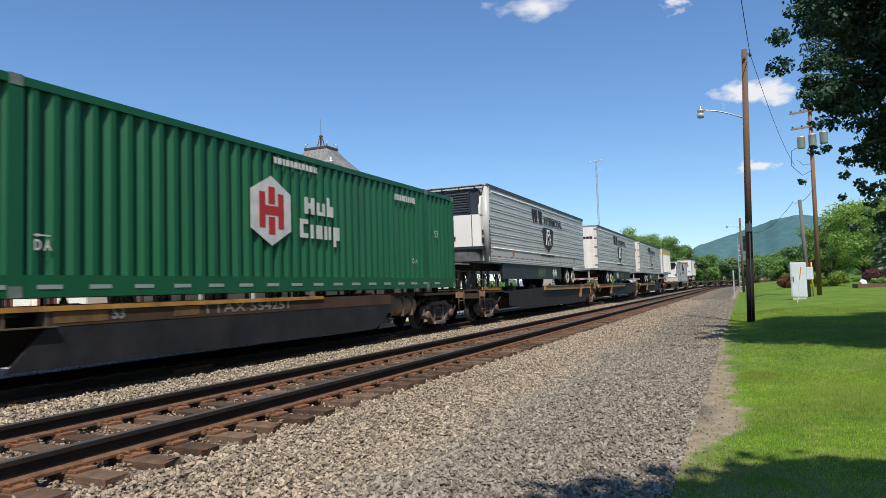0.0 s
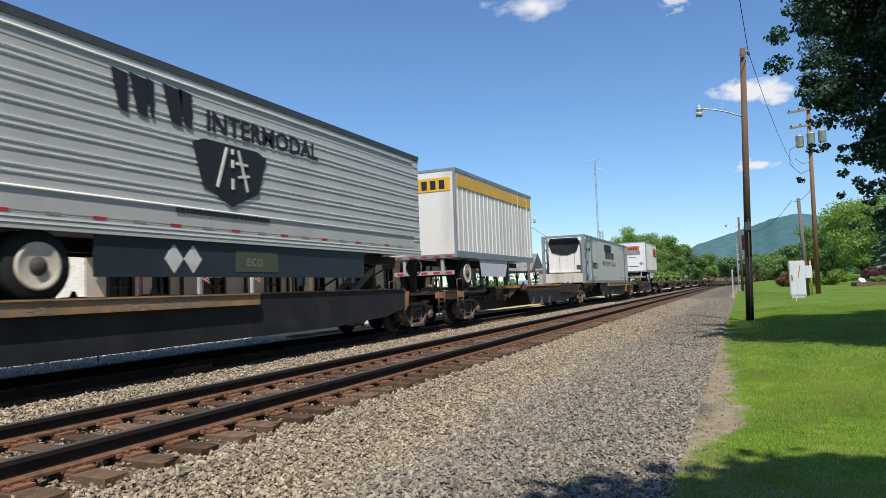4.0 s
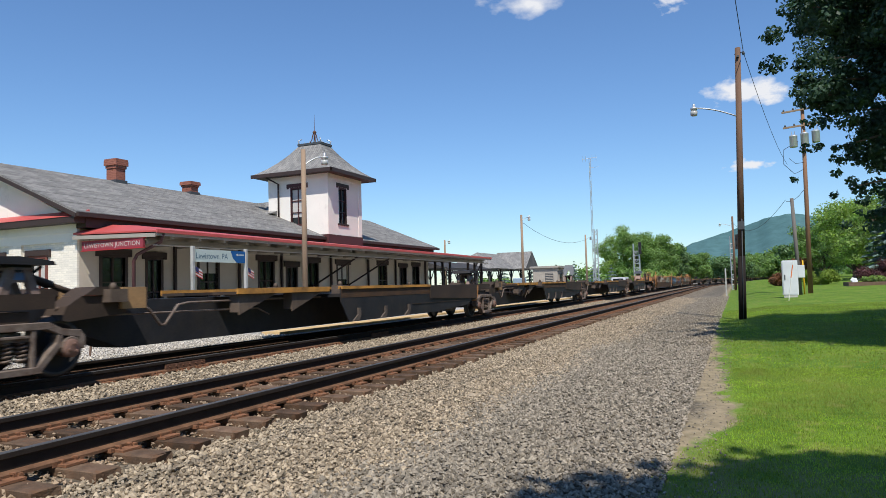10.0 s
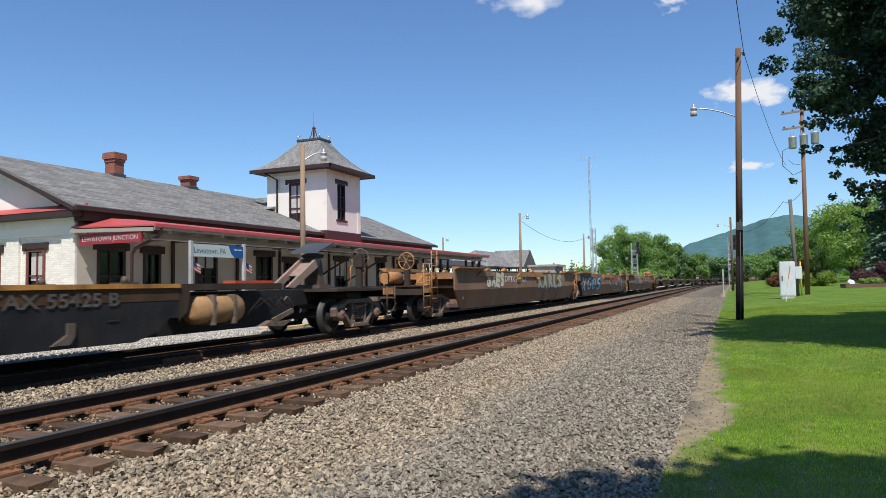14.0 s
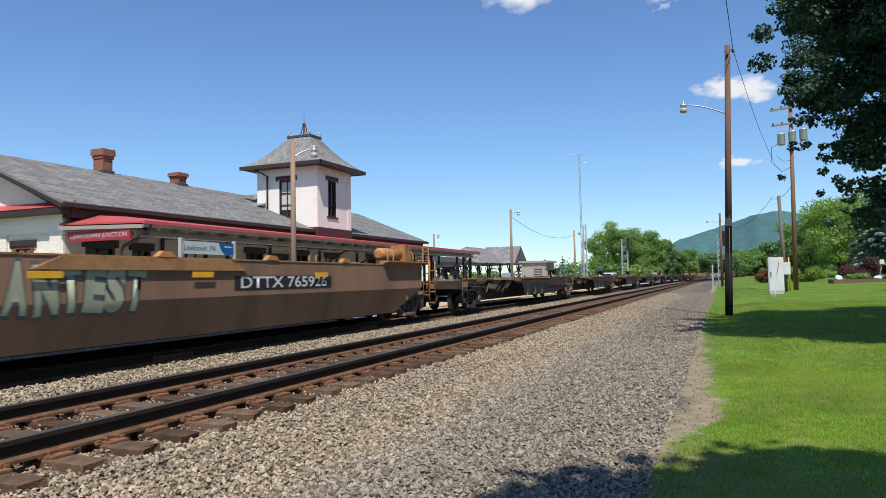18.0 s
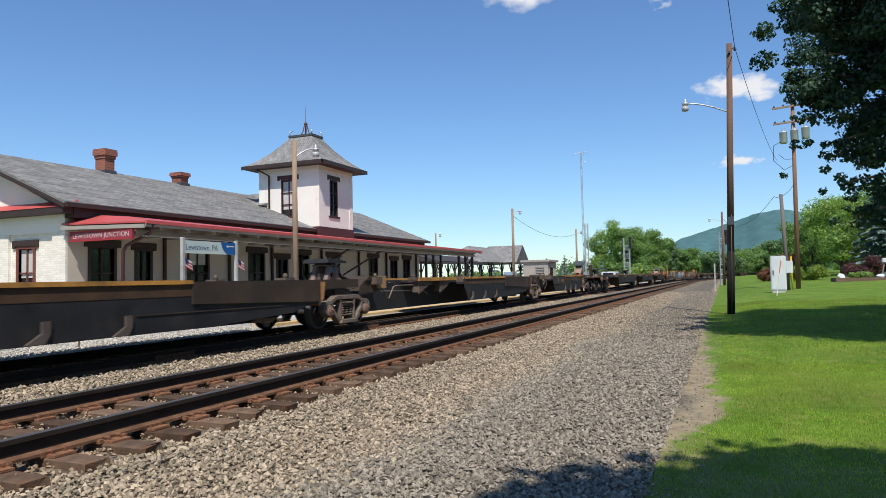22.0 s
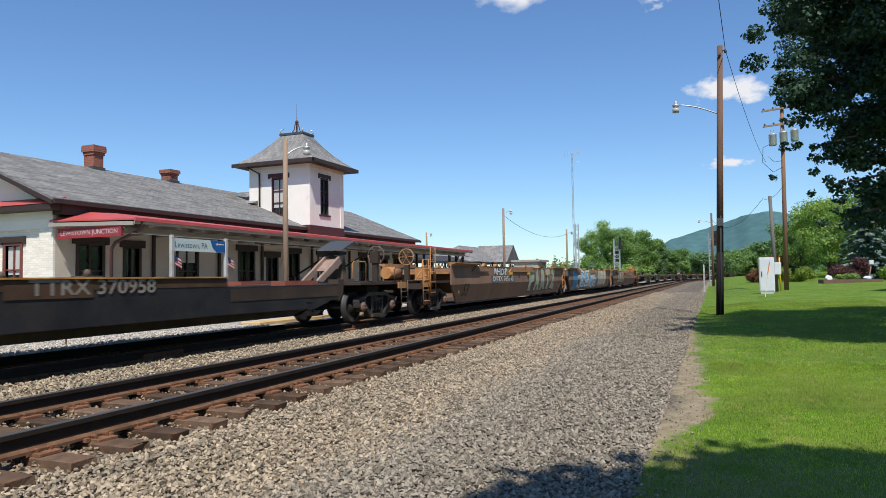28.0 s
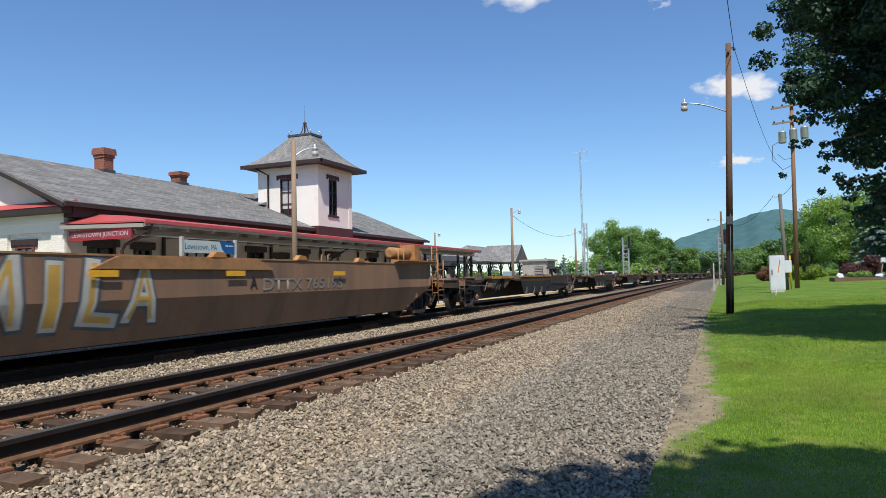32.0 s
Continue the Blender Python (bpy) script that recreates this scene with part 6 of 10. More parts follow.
    conifer("dark spruce among the far trees", 140.0, -13.0, 0.5, 10.5, 3.0, 4000, L_DARK, 43)
    # blue spruces beyond the platform
    for i, (x, y, h) in enumerate(((96, 27.5, 3.9), (101, 25.0, 4.2), (106, 23.4, 3.6), (110, 21.0, 4.6), (100, 33, 4.4), (104, 30, 3.6), (98, 37, 4.0), (112, 18.6, 4.0), (118, 26, 5.0), (96, 41, 4.2))):
        conifer("small blue-green spruce beyond the platform", x, y, -0.1, h, 2.3, 4500, L_SPRUCE, 44 + i)
    for i, (x, y, s, m) in enumerate(((135, 15.5, 2.0, L_LIGHT), (142, 14.6, 1.8, L_GREEN), (128, 16.0, 1.6, L_LIGHT), (152, 14.0, 2.2, L_LIGHT), (121, 18.5, 2.2, L_GREEN), (160, 13.2, 1.6, L_LIGHT))):
        shrub("bush", "bright green trackside bush", x, y, -0.1, s, s, s * 0.9, 1500, 0.42, m, 70 + i)
    shrub("bush", "rounded russet barberry bush on the lawn", 78.0, -4.3, 0.1, 1.6, 1.5, 0.8, 6000, 0.1, L_RUSSET, 81)
    shrub("bush", "rounded green clipped bush on the lawn", 80.0, -5.4, 0.15, 1.7, 1.6, 1.0, 6000, 0.1, L_HEDGE, 82)
    shrub("hedge", "clipped yellow-green hedge behind the poles", 76.0, -7.6, 0.15, 1.3, 2.8, 0.95, 8000, 0.1, L_HEDGE, 83, "hedge")
    shrub("bush", "dark purple barberry bush by the flower bed", 68.0, -11.0, 0.35, 1.5, 2.2, 1.2, 8000, 0.1, L_PURPLE, 84)
    shrub("bush", "russet shrub among the far trees", 110.0, -8.2, 0.3, 2.4, 2.6, 2.0, 2800, 0.35, L_RUSSET, 85)
    shrub("flower_clump", "low pale green flowers in the bed", 64.6, -10.4, 0.45, 1.1, 1.5, 0.32, 1500, 0.12, L_LIGHT, 86, "flowers")
    shrub("bush", "bright green bush at the lawn's edge", 44.0, -9.6, 0.1, 1.4, 1.3, 1.0, 3000, 0.15, L_HEDGE, 87)
    # far woods left of the station and around
    rng = np.random.default_rng(77)
    a = np.linspace(0, 1, 150)
    far = []
    for f in a:
        far.append((260 + 260 * f + rng.uniform(-10, 10), 95 + 90 * f + rng.uniform(-12, 12), rng.uniform(2, 3)))
    for f in np.linspace(0, 1, 70):
        far.append((300 + rng.uniform(-15, 25), -160 + 230 * f, rng.uniform(3.5, 6.5)))
    for f in np.linspace(0, 1, 60):
        far.append((20 - 90 * f + rng.uniform(-8, 8), 48 + rng.uniform(-4, 10), rng.uniform(3, 6)))
    for f in np.linspace(0, 1, 60):
        far.append((150 - 240 * f, -45 + rng.uniform(-8, 8), rng.uniform(4, 6.5)))
    far = np.array(far)
    me = leaves("far_woods", rng, np.stack([far[:, 0], far[:, 1], far[:, 2] * 0.8], -1), far[:, 2], 26000, 1.3, L_GREEN)
    tagged(new("far_woods", me), "distant green woods around the valley", "woods", kind="stuff")


def build_backdrop():
    rng = random.Random(4)
    bm = B()
    top, low = [], []
    xs = [(-600, 40), (-100, 55), (20, 110), (60, 128), (135, 122), (240, 60), (420, 40), (900, 35)]
    ridge = []
    for i in range(90):
        y = 420 - i * 16
        z = np.interp(-y, [-420, -240, -135, -60, 0, 90, 170, 300, 600, 1000], [34, 52, 124, 150, 172, 196, 205, 190, 150, 120])
        ridge.append((2500 + 60 * math.sin(i * 0.3), y, float(z) * 1.0 + rng.uniform(-1.5, 1.5)))
    rows = []
    for k in range(7):
        f = k / 6
        rows.append([bm.verts.new((x - 700 * (1 - f), y, -5 + (z + 5) * f ** 1.25 + (rng.uniform(-5, 5) if 0 < k < 6 else 0))) for x, y, z in ridge])
    for a, b in zip(rows, rows[1:]):
        for i in range(len(ridge) - 1):
            f = bm.faces.new((a[i], a[i + 1], b[i + 1], b[i]))
            f.smooth = True
    # distance haze is painted into the hill's blue-green base colour
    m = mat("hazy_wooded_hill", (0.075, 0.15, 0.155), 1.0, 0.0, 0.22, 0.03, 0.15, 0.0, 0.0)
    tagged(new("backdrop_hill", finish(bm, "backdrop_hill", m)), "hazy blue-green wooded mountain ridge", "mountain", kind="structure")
    # clouds: soft-edged sheets far off in the sky, their sunlit white a glow
    def cloud(name, px, py, w, h, seed, soft, dens):
        m = bpy.data.materials.new("cloud_vapour")
        m.use_nodes = True
        n, l = m.node_tree.nodes, m.node_tree.links
        n.remove(n["Principled BSDF"])
        tc = n.new("ShaderNodeTexCoord")
        ns = n.new("ShaderNodeTexNoise")
        ns.inputs["Scale"].default_value, ns.inputs["Detail"].default_value, ns.inputs["Roughness"].default_value = 2.4, 7.0, 0.52
        mp = n.new("ShaderNodeMapping")
        mp.inputs["Location"].default_value = (seed * 3.1, seed * 1.7, 0)
        mp.inputs["Scale"].default_value = (1.0, h / w * 1.6, 1.0)
        l.new(tc.outputs["Object"], mp.inputs[0])
        l.new(mp.outputs[0], ns.inputs[0])
        ln = n.new("ShaderNodeVectorMath")
        ln.operation = "LENGTH"
        l.new(tc.outputs["Object"], ln.inputs[0])
        ad = n.new("ShaderNodeMath")
        ad.operation = "MULTIPLY_ADD"
        ad.inputs[1].default_value = -0.62
        l.new(ln.outputs["Value"], ad.inputs[0])
        l.new(ns.outputs[0], ad.inputs[2])
        rg = n.new("ShaderNodeMapRange")
        rg.inputs[1].default_value, rg.inputs[2].default_value, rg.inputs[4].default_value = 0.5 - 0.5 * dens, 0.5 - 0.5 * dens + soft, 1.0
        l.new(ad.outputs[0], rg.inputs[0])
        em, tr, mx = n.new("ShaderNodeEmission"), n.new("ShaderNodeBsdfTransparent"), n.new("ShaderNodeMixShader")
        em.inputs[0].default_value, em.inputs[1].default_value = (0.93, 0.95, 1.0, 1), 0.9
        l.new(rg.outputs[0], mx.inputs[0])
        l.new(tr.outputs[0], mx.inputs[1])
        l.new(em.outputs[0], mx.inputs[2])
        l.new(mx.outputs[0], n["Material Output"].inputs[0])
        bm = B()
        vs = [bm.verts.new((math.cos(a * math.pi / 16), math.sin(a * math.pi / 16), 0)) for a in range(32)]
        bm.faces.new(vs)
        ob = new(name, finish(bm, name, m))
        # direction as the viewer sees it at rest: turn and height in degrees
        d = Vector((math.cos(radians(px)) * math.cos(radians(py)), math.sin(radians(px)) * math.cos(radians(py)), math.sin(radians(py))))
        ob.matrix_basis = look(d * 3000, d * 4000) @ Matrix.Diagonal((w, h, 1, 1))
        ob.visible_shadow = False
        tagged(ob, "white fair-weather cloud", "cloud", kind="structure")
    cloud("cloud", -1.35, 14.3, 240, 90, 1, 0.22, 0.82)
    cloud("cloud", -1.3, 8.75, 150, 36, 2, 0.22, 0.75)
    cloud("cloud", 15.4, 22.7, 330, 110, 3, 0.35, 0.60)
    cloud("cloud", 3.9, 22.0, 120, 110, 4, 0.35, 0.6)

# ---- the train ----
SPEED, WHEEL_R = 15.45, 0.42
MOVERS = []          # (thing, place along the train at the start)
WHEELSETS = []       # (object, axle offset)


def wheel_mesh():
    bm = B()
    rod(bm, (0, -0.98, 0), (0, 0.98, 0), 0.075, n=10)
    for s in (-1, 1):
        prof = [(s * 0.685, 0.44), (s * 0.715, 0.445), (s * 0.725, WHEEL_R), (s * 0.815, WHEEL_R - 0.008), (s * 0.82, 0.35), (s * 0.775, 0.33), (s * 0.76, 0.16), (s * 0.83, 0.13), (s * 0.84, 0.08)]
        lathe(bm, [(s * 0.69, 0.1), (s * 0.69, 0.33)] + prof, 28, "y")
    for f in bm.faces:
        c = f.calc_center_median()
        r = math.hypot(c.x, c.z)
        if r > 0.395 or (r > 0.36 and abs(c.y) > 0.8):
            f.material_index = 1
    for s in (-1, 1):
        lathe(bm, [(s * 0.97, 0.13), (s * 1.13, 0.135), (s * 1.16, 0.11), (s * 1.165, 0.04)], 12, "y")
        for k in range(3):
            a = k * 2.094
            rod(bm, (math.cos(a) * 0.06, s * 1.15, math.sin(a) * 0.06), (math.cos(a) * 0.06, s * 1.19, math.sin(a) * 0.06), 0.02, n=6)
    bm.faces.ensure_lookup_table()
    for f in bm.faces:
        c = f.calc_center_median()
        if abs(c.y) > 0.965:
            f.material_index = 2
    return finish(bm, "wheelset", (M_WHEEL, M_TREAD, M_RUSTCAP))


def side_frame_mesh():
    """Cast truck side frame: flat top chord that drops to a jaw over each axle, sloping lower members, columns and a spring seat."""
    bm = B()
    y0, y1 = -0.085, 0.085
    prism(bm, [(-0.64, 0.715), (-0.54, 0.80), (0.54, 0.80), (0.64, 0.715), (0.50, 0.70), (-0.50, 0.70)], "y", y0, y1)
    prism(bm, [(-0.42, 0.12), (0.42, 0.12), (0.34, 0.21), (-0.34, 0.21)], "y", y0 - 0.05, y1 + 0.05)
    for s in (-1, 1):
        prism(bm, [(s * 0.54, 0.80), (s * 0.74, 0.70), (s * 1.02, 0.67), (s * 1.10, 0.57), (s * 1.10, 0.40), (s * 1.03, 0.40), (s * 1.0, 0.57), (s * 0.74, 0.60), (s * 0.50, 0.71)], "y", y0 + 0.002, y1 - 0.002)
        prism(bm, [(s * 0.665, 0.625), (s * 0.745, 0.60), (s * 0.735, 0.47), (s * 0.42, 0.122), (s * 0.345, 0.19), (s * 0.655, 0.51)], "y", y0 + 0.004, y1 - 0.004)
        prism(bm, [(s * 0.285, 0.20), (s * 0.345, 0.20), (s * 0.355, 0.71), (s * 0.285, 0.71)], "y", y0 + 0.008, y1 - 0.008)
        prism(bm, [(s * 0.87 + 0.155 * math.cos(k * math.pi / 6), 0.44 + 0.145 * math.sin(k * math.pi / 6)) for k in range(12)], "y", y0 - 0.02, y1 + 0.01)
    box(bm, -0.24, 0.24, y0 - 0.012, y1, 0.60, 0.64)
    bmesh.ops.recalc_face_normals(bm, faces=bm.faces)
    bmesh.ops.bevel(bm, geom=[e for e in bm.edges if e.calc_length() > 0.06], offset=0.008, segments=1, affect="EDGES")
    return finish(bm, "side_frame", M_TRUCK)


def spring_mesh():
    bm = B()
    for x in (-0.2, 0.0, 0.2):
        n = 26
        pts = [(x + 0.075 * math.cos(k * 1.15), 0.075 * math.sin(k * 1.15), 0.28 + 0.27 * k / n) for k in range(n + 1)]
        tube(bm, pts, 0.018, 4)
    box(bm, -0.26, 0.26, -0.06, 0.12, 0.555, 0.62)
    return finish(bm, "spring_nest", M_TRUCK)


def bolster_mesh():
    bm = B()
    prism(bm, [(-1.02, 0.56), (1.02, 0.56), (1.02, 0.68), (0.5, 0.74), (-0.5, 0.74), (-1.02, 0.68)], "x", -0.2, 0.2)
    for s in (-1, 1):
        box(bm, s * 0.5 - 0.06, s * 0.5 + 0.06, -0.75, 0.75, 0.36, 0.46)
        bar(bm, (s * 0.5, 0.5, 0.4), (s * 0.72, 0.72, 0.4), 0.1)
        bar(bm, (s * 0.42, -0.72, 0.34), (s * 0.42, -0.72, 0.5), 0.16, 0.08)
    return finish(bm, "truck", M_TRUCK)


W_MESH, SF_MESH, SP_MESH, BO_MESH = wheel_mesh(), side_frame_mesh(), spring_mesh(), bolster_mesh()
SF_DARK, SP_DARK, BO_DARK = SF_MESH.copy(), SP_MESH.copy(), BO_MESH.copy()
for _m in (SF_DARK, SP_DARK, BO_DARK):
    _m.materials[0] = M_TRUCKD


def truck(parent, x, dark=False):
    t = same("truck", BO_DARK if dark else BO_MESH, parent, pose(x, 0, 0))
    tagged(t, "four-wheeled cast steel truck")
    for s in (-1, 1):
        same("side_frame", SF_DARK if dark else SF_MESH, t, pose(0, s * 1.02, 0))
        same("spring_nest", SP_DARK if dark else SP_MESH, t, pose(0, s * 1.0, 0))
    for ax in (-0.86, 0.86):
        w = same("wheelset", W_MESH, t, pose(ax, 0, WHEEL_R))
        tagged(w, "wheelset with bright rims")
        WHEELSETS.append((w, ax))
    return t


def coupler(parent, x, s):
    bm = B()
    box(bm, min(x, x + s * 0.75), max(x, x + s * 0.75), -0.09, 0.09, 0.72, 0.92)
    prism(bm, [(x + s * 0.7, -0.12), (x + s * 1.0, -0.2), (x + s * 1.08, -0.02), (x + s * 0.9, 0.2), (x + s * 0.7, 0.14)], "z", 0.66, 0.98)
    c = part("coupler", bm, M_TRUCK, parent, "cast knuckle coupler")
    bm = B()
    pts = [(x + s * (0.1 + 0.95 * k / 8), -0.35, 0.62 - 0.32 * math.sin(math.pi * k / 8)) for k in range(9)]
    tube(bm, pts, 0.03, 6)
    part("air_hose", bm, M_WIRE, c, "drooping black air hose")


def hitch(parent, x, raised=True, d=1, tipped=False, low=False):
    """Trailer hitch: a stand plate, a slanted strut towards d and a fifth-wheel plate on top, or folded flat."""
    bm = B()
    if not raised:
        prism(bm, [(x - 0.2, -0.42), (x + 0.75, -0.5), (x + 0.75, 0.5), (x - 0.2, 0.42)], "z", 1.12, 1.22)
        rod(bm, (x - 0.3, 0, 1.2), (x - 0.3, 0, 1.32), 0.12, n=10)
        return part("trailer_hitch", bm, M_TRUCK, parent, "folded trailer hitch")
    if d > 0:       # A-frame of tapered legs with a web plate, a round telescopic strut and a head
        box(bm, x - 0.48, x + 0.48, -0.36, 0.36, 1.075, 1.164)
        h = part("trailer_hitch", bm, M_HITCH, parent, "raised trailer hitch on tapered legs")
        for y0, y1 in ((-0.26, -0.14), (0.14, 0.26)):
            for k in (-1, 1):
                bm = B()
                prism(bm, [(x + k * 0.40, 1.165), (x + k * 0.24, 1.165), (x + k * 0.07, 1.80), (x + k * 0.21, 1.80)], "y", y0, y1)
                part("leg", bm, M_HITCH, h)
            bm = B()
            prism(bm, [(x - 0.235, 1.50), (x + 0.235, 1.50), (x + 0.16, 1.80), (x - 0.16, 1.80)], "y", y0 + 0.03, y1 - 0.03)
            part("web_plate", bm, M_HITCH, h)
        part("cap_plate", boxes((x - 0.2, x + 0.2, -0.3, 0.3, 1.801, 1.86)), M_HITCH, h)
        part("decal", boxes((x - 0.13, x + 0.1, -0.236, -0.231, 1.56, 1.74)), M_BLUEPLATE, h, "small blue plate")
        bm = B()
        rod(bm, (x + 0.12, 0, 1.74), (x + 0.80, 0, 1.45), 0.105, n=12)
        rod(bm, (x + 0.78, 0, 1.46), (x + 1.45, 0, 1.17), 0.07, n=12)
        part("hitch_strut", bm, M_CARBROWN, h, "round telescopic strut")
        bm = B()
        box(bm, x - 0.3, x + 0.3, -0.18, 0.18, 1.861, 1.925)
        rod(bm, (x - 0.05, -0.30, 1.80), (x - 0.05, 0.30, 1.80), 0.06, n=10)
        rod(bm, (x + 0.3, -0.2, 1.75), (x + 0.42, -0.24, 1.9), 0.035, n=6)
        part("hitch_head", bm, M_BLACK, h, "greasy black head casting")
    else:
        for y0, y1 in ((-0.22, -0.10), (0.10, 0.22)):
            prism(bm, [(x + 0.20, 1.16), (x - 0.06, 1.16), (x - 0.10, 1.84), (x + 0.03, 1.84)], "y", y0, y1)
        prism(bm, [(x + 0.17, 1.20), (x - 0.04, 1.20), (x - 0.05, 1.46), (x + 0.11, 1.46)], "y", -0.101, 0.101)
        prism(bm, [(x + 0.07, 1.64), (x - 0.06, 1.64), (x - 0.07, 1.82), (x + 0.04, 1.82)], "y", -0.101, 0.101)
        box(bm, x - 0.26, x + 0.26, -0.36, 0.36, 1.075, 1.17)
        h = part("trailer_hitch", bm, M_GUSSET, parent, "raised trailer hitch stand")
        bm = B()
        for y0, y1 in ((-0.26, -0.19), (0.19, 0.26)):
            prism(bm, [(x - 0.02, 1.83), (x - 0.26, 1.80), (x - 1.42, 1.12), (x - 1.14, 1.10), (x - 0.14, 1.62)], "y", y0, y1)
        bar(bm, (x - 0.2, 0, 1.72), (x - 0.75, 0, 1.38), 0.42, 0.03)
        # the strut's sunlit look is put into this paler brown
        part("hitch_strut", bm, mat("sunlit_primer_brown", (0.30, 0.205, 0.16), 0.75, vary=0.25), h, "slanted plate strut")
        bm = B()
        prism(bm, [(x + 0.15, 1.841), (x - 0.16, 1.841), (x - 0.24, 1.90), (x - 0.1, 1.94), (x + 0.2, 1.93)], "y", -0.2, 0.2)
        part("hitch_head", bm, M_BLACK, h, "greasy black head casting")
    if low:        # an empty hitch is let down on its legs
        for ob in (h, *h.children):
            for v in ob.data.vertices:
                v.co.x = x + (v.co.x - x) * 0.8
                v.co.z = min(v.co.z, 1.165 + (v.co.z - 1.165) * 0.6)
    bm = B()
    if tipped:      # the plate has swung up on edge
        w = [(-0.36, -0.02), (-0.40, 0.34), (-0.28, 0.66), (0.28, 0.66), (0.40, 0.34), (0.36, -0.02), (0.16, -0.02), (0.04, 0.28), (-0.04, 0.28), (-0.16, -0.02)]
        prism(bm, [(p * 0.85, 1.66 + q * 0.94) for p, q in w], "x", x - 0.02, x + 0.02)
        for v in bm.verts:
            v.co.x += (v.co.z - 1.6) * 0.25
        part("fifth_wheel_plate", bm, mat("worn_grey_plate", (0.17, 0.175, 0.18), 0.6, vary=0.25), h, "grey slotted fifth-wheel plate tipped on edge")
        return h
    if d > 0:
        zp = 1.165 + (1.926 - 1.165) * 0.6 if low else 1.926
        prism(bm, [(x - 0.46, zp + 0.004), (x - 0.42, zp + 0.104), (x - 0.1, zp + 0.119), (x + 0.44, zp + 0.059), (x + 0.48, zp + 0.004), (x + 0.3, zp), (x - 0.3, zp)], "y", -0.38, 0.38)
    else:
        prism(bm, [(x + 0.36, 2.20), (x + 0.33, 2.245), (x - 0.36, 1.985), (x - 0.39, 1.945)], "y", -0.405, 0.405)
    part("fifth_wheel_plate", bm, M_BLACK if d > 0 else M_DARKGREY, h, "flat fifth-wheel plate")
    return h


def ladder(parent, x, y, z0, z1, w, mat_, along="x", step=0.33):
    bm = B()
    p, q = ((x - w / 2, y), (x + w / 2, y)) if along == "x" else ((x, y - w / 2), (x, y + w / 2))
    tube(bm, [(*p, z1), (*p, z0 + 0.01), (*q, z0 + 0.01), (*q, z1)], 0.017, 5)
    lad = part("ladder", bm, mat_, parent, "grab-iron ladder")
    z = z0 + 0.1
    while z < z1:
        a = ((x - w / 2, y, z), (x + w / 2, y, z)) if along == "x" else ((x, y - w / 2, z), (x, y + w / 2, z))
        bm = B()
        rod(bm, *a, 0.016, n=5)
        part("rung", bm, mat_, lad)
        z += step
    return lad


def car_end(parent, x, s, rail_mat, well=False):
    """End platform over the outer truck, with draft sill, coupler, brake wheel, handrails and ladder."""
    x0, x1 = sorted((x - s * 1.3, x + s * 1.5))
    bm = boxes((x0, x1, -0.3, 0.3, 0.72, 1.0), (x0, x1, -1.28, 1.28, 1.0, 1.07))
    box(bm, *sorted((x + s * 1.40, x + s * 1.5)), -1.3, 1.3, 0.82, 1.10)
    e = part("end_platform", bm, M_CARBROWN, parent, "open end platform over the truck")
    part("end_sill", boxes((*sorted((x + s * 0.9, x + s * 1.42)), -1.33, -1.29, 0.88, 1.06)), M_ORANGE, e, "faded orange end sill plate")
    coupler(parent, x + s * 1.2, s)
    ladder(parent, x + s * 1.25, -1.34, 0.35, 1.75 if well else 1.1, 0.45, rail_mat)
    if well:
        ladder(parent, x + s * 0.72, -1.36, 0.6, 2.15, 0.4, M_ORANGE)
    for y in (-1.25, 1.25):
        bm = B()
        hz = 1.7 if well else 1.42
        xh = x + s * (0.4 if well else 0.8)
        tube(bm, [(xh, y, 1.07), (xh, y, hz), (xh + s * 0.05, y, hz + 0.05), (x + s * 1.25, y, hz + 0.05), (x + s * 1.3, y, hz), (x + s * 1.3, y, 1.07)], 0.018, 6)
        part("handrail", bm, rail_mat, parent, "grab rail")
    if well or s > 0:
        brake_wheel(parent, x, s, M_ORANGE if well else M_TRUCK)
    if well:
        brake_tank(parent, x, s)


def brake_wheel(parent, x, s, mat_):
    bm = B()
    tube(bm, [(x + s * 1.0, -0.55 + 0.26 * math.cos(k * math.pi / 10), 1.85 + 0.26 * math.sin(k * math.pi / 10)) for k in range(21)], 0.02, 6)
    for k in range(3):
        a = k * math.pi / 3
        rod(bm, (x + s * 1.0, -0.55 + 0.25 * math.cos(a), 1.85 + 0.25 * math.sin(a)), (x + s * 1.0, -0.55 - 0.25 * math.cos(a), 1.85 - 0.25 * math.sin(a)), 0.014, n=5)
    bw = part("brake_wheel", bm, mat_, parent, "rusty hand brake wheel")
    bm = B()
    bar(bm, (x + s * 0.95, -0.55, 1.07), (x + s * 0.95, -0.55, 1.9), 0.12, 0.16)
    box(bm, *sorted((x + s * 0.86, x + s * 0.98)), -0.68, -0.42, 1.62, 1.95)
    part("brake_stand", bm, M_CARBROWN, bw, "gear case and stand of the hand brake")


def brake_tank(parent, x, s):
    bm = B()
    rod(bm, (x - s * 0.2, 0.35, 1.35), (x + s * 0.7, 0.35, 1.35), 0.2, n=12)
    box(bm, *sorted((x - s * 0.5, x - s * 0.1)), -0.75, -0.35, 1.07, 1.5)
    tube(bm, [(x - s * 0.6, -0.9, 1.1), (x - s * 0.4, -0.9, 1.45), (x + s * 0.5, -0.85, 1.4), (x + s * 0.9, -0.8, 1.1)], 0.025)
    tube(bm, [(x - s * 0.8, -0.6, 1.2), (x + s * 0.2, -0.95, 1.25), (x + s * 1.1, -1.0, 1.15)], 0.02)
    part("brake_gear", bm, M_ORANGE, parent, "rusty brake reservoir, valves and pipes")


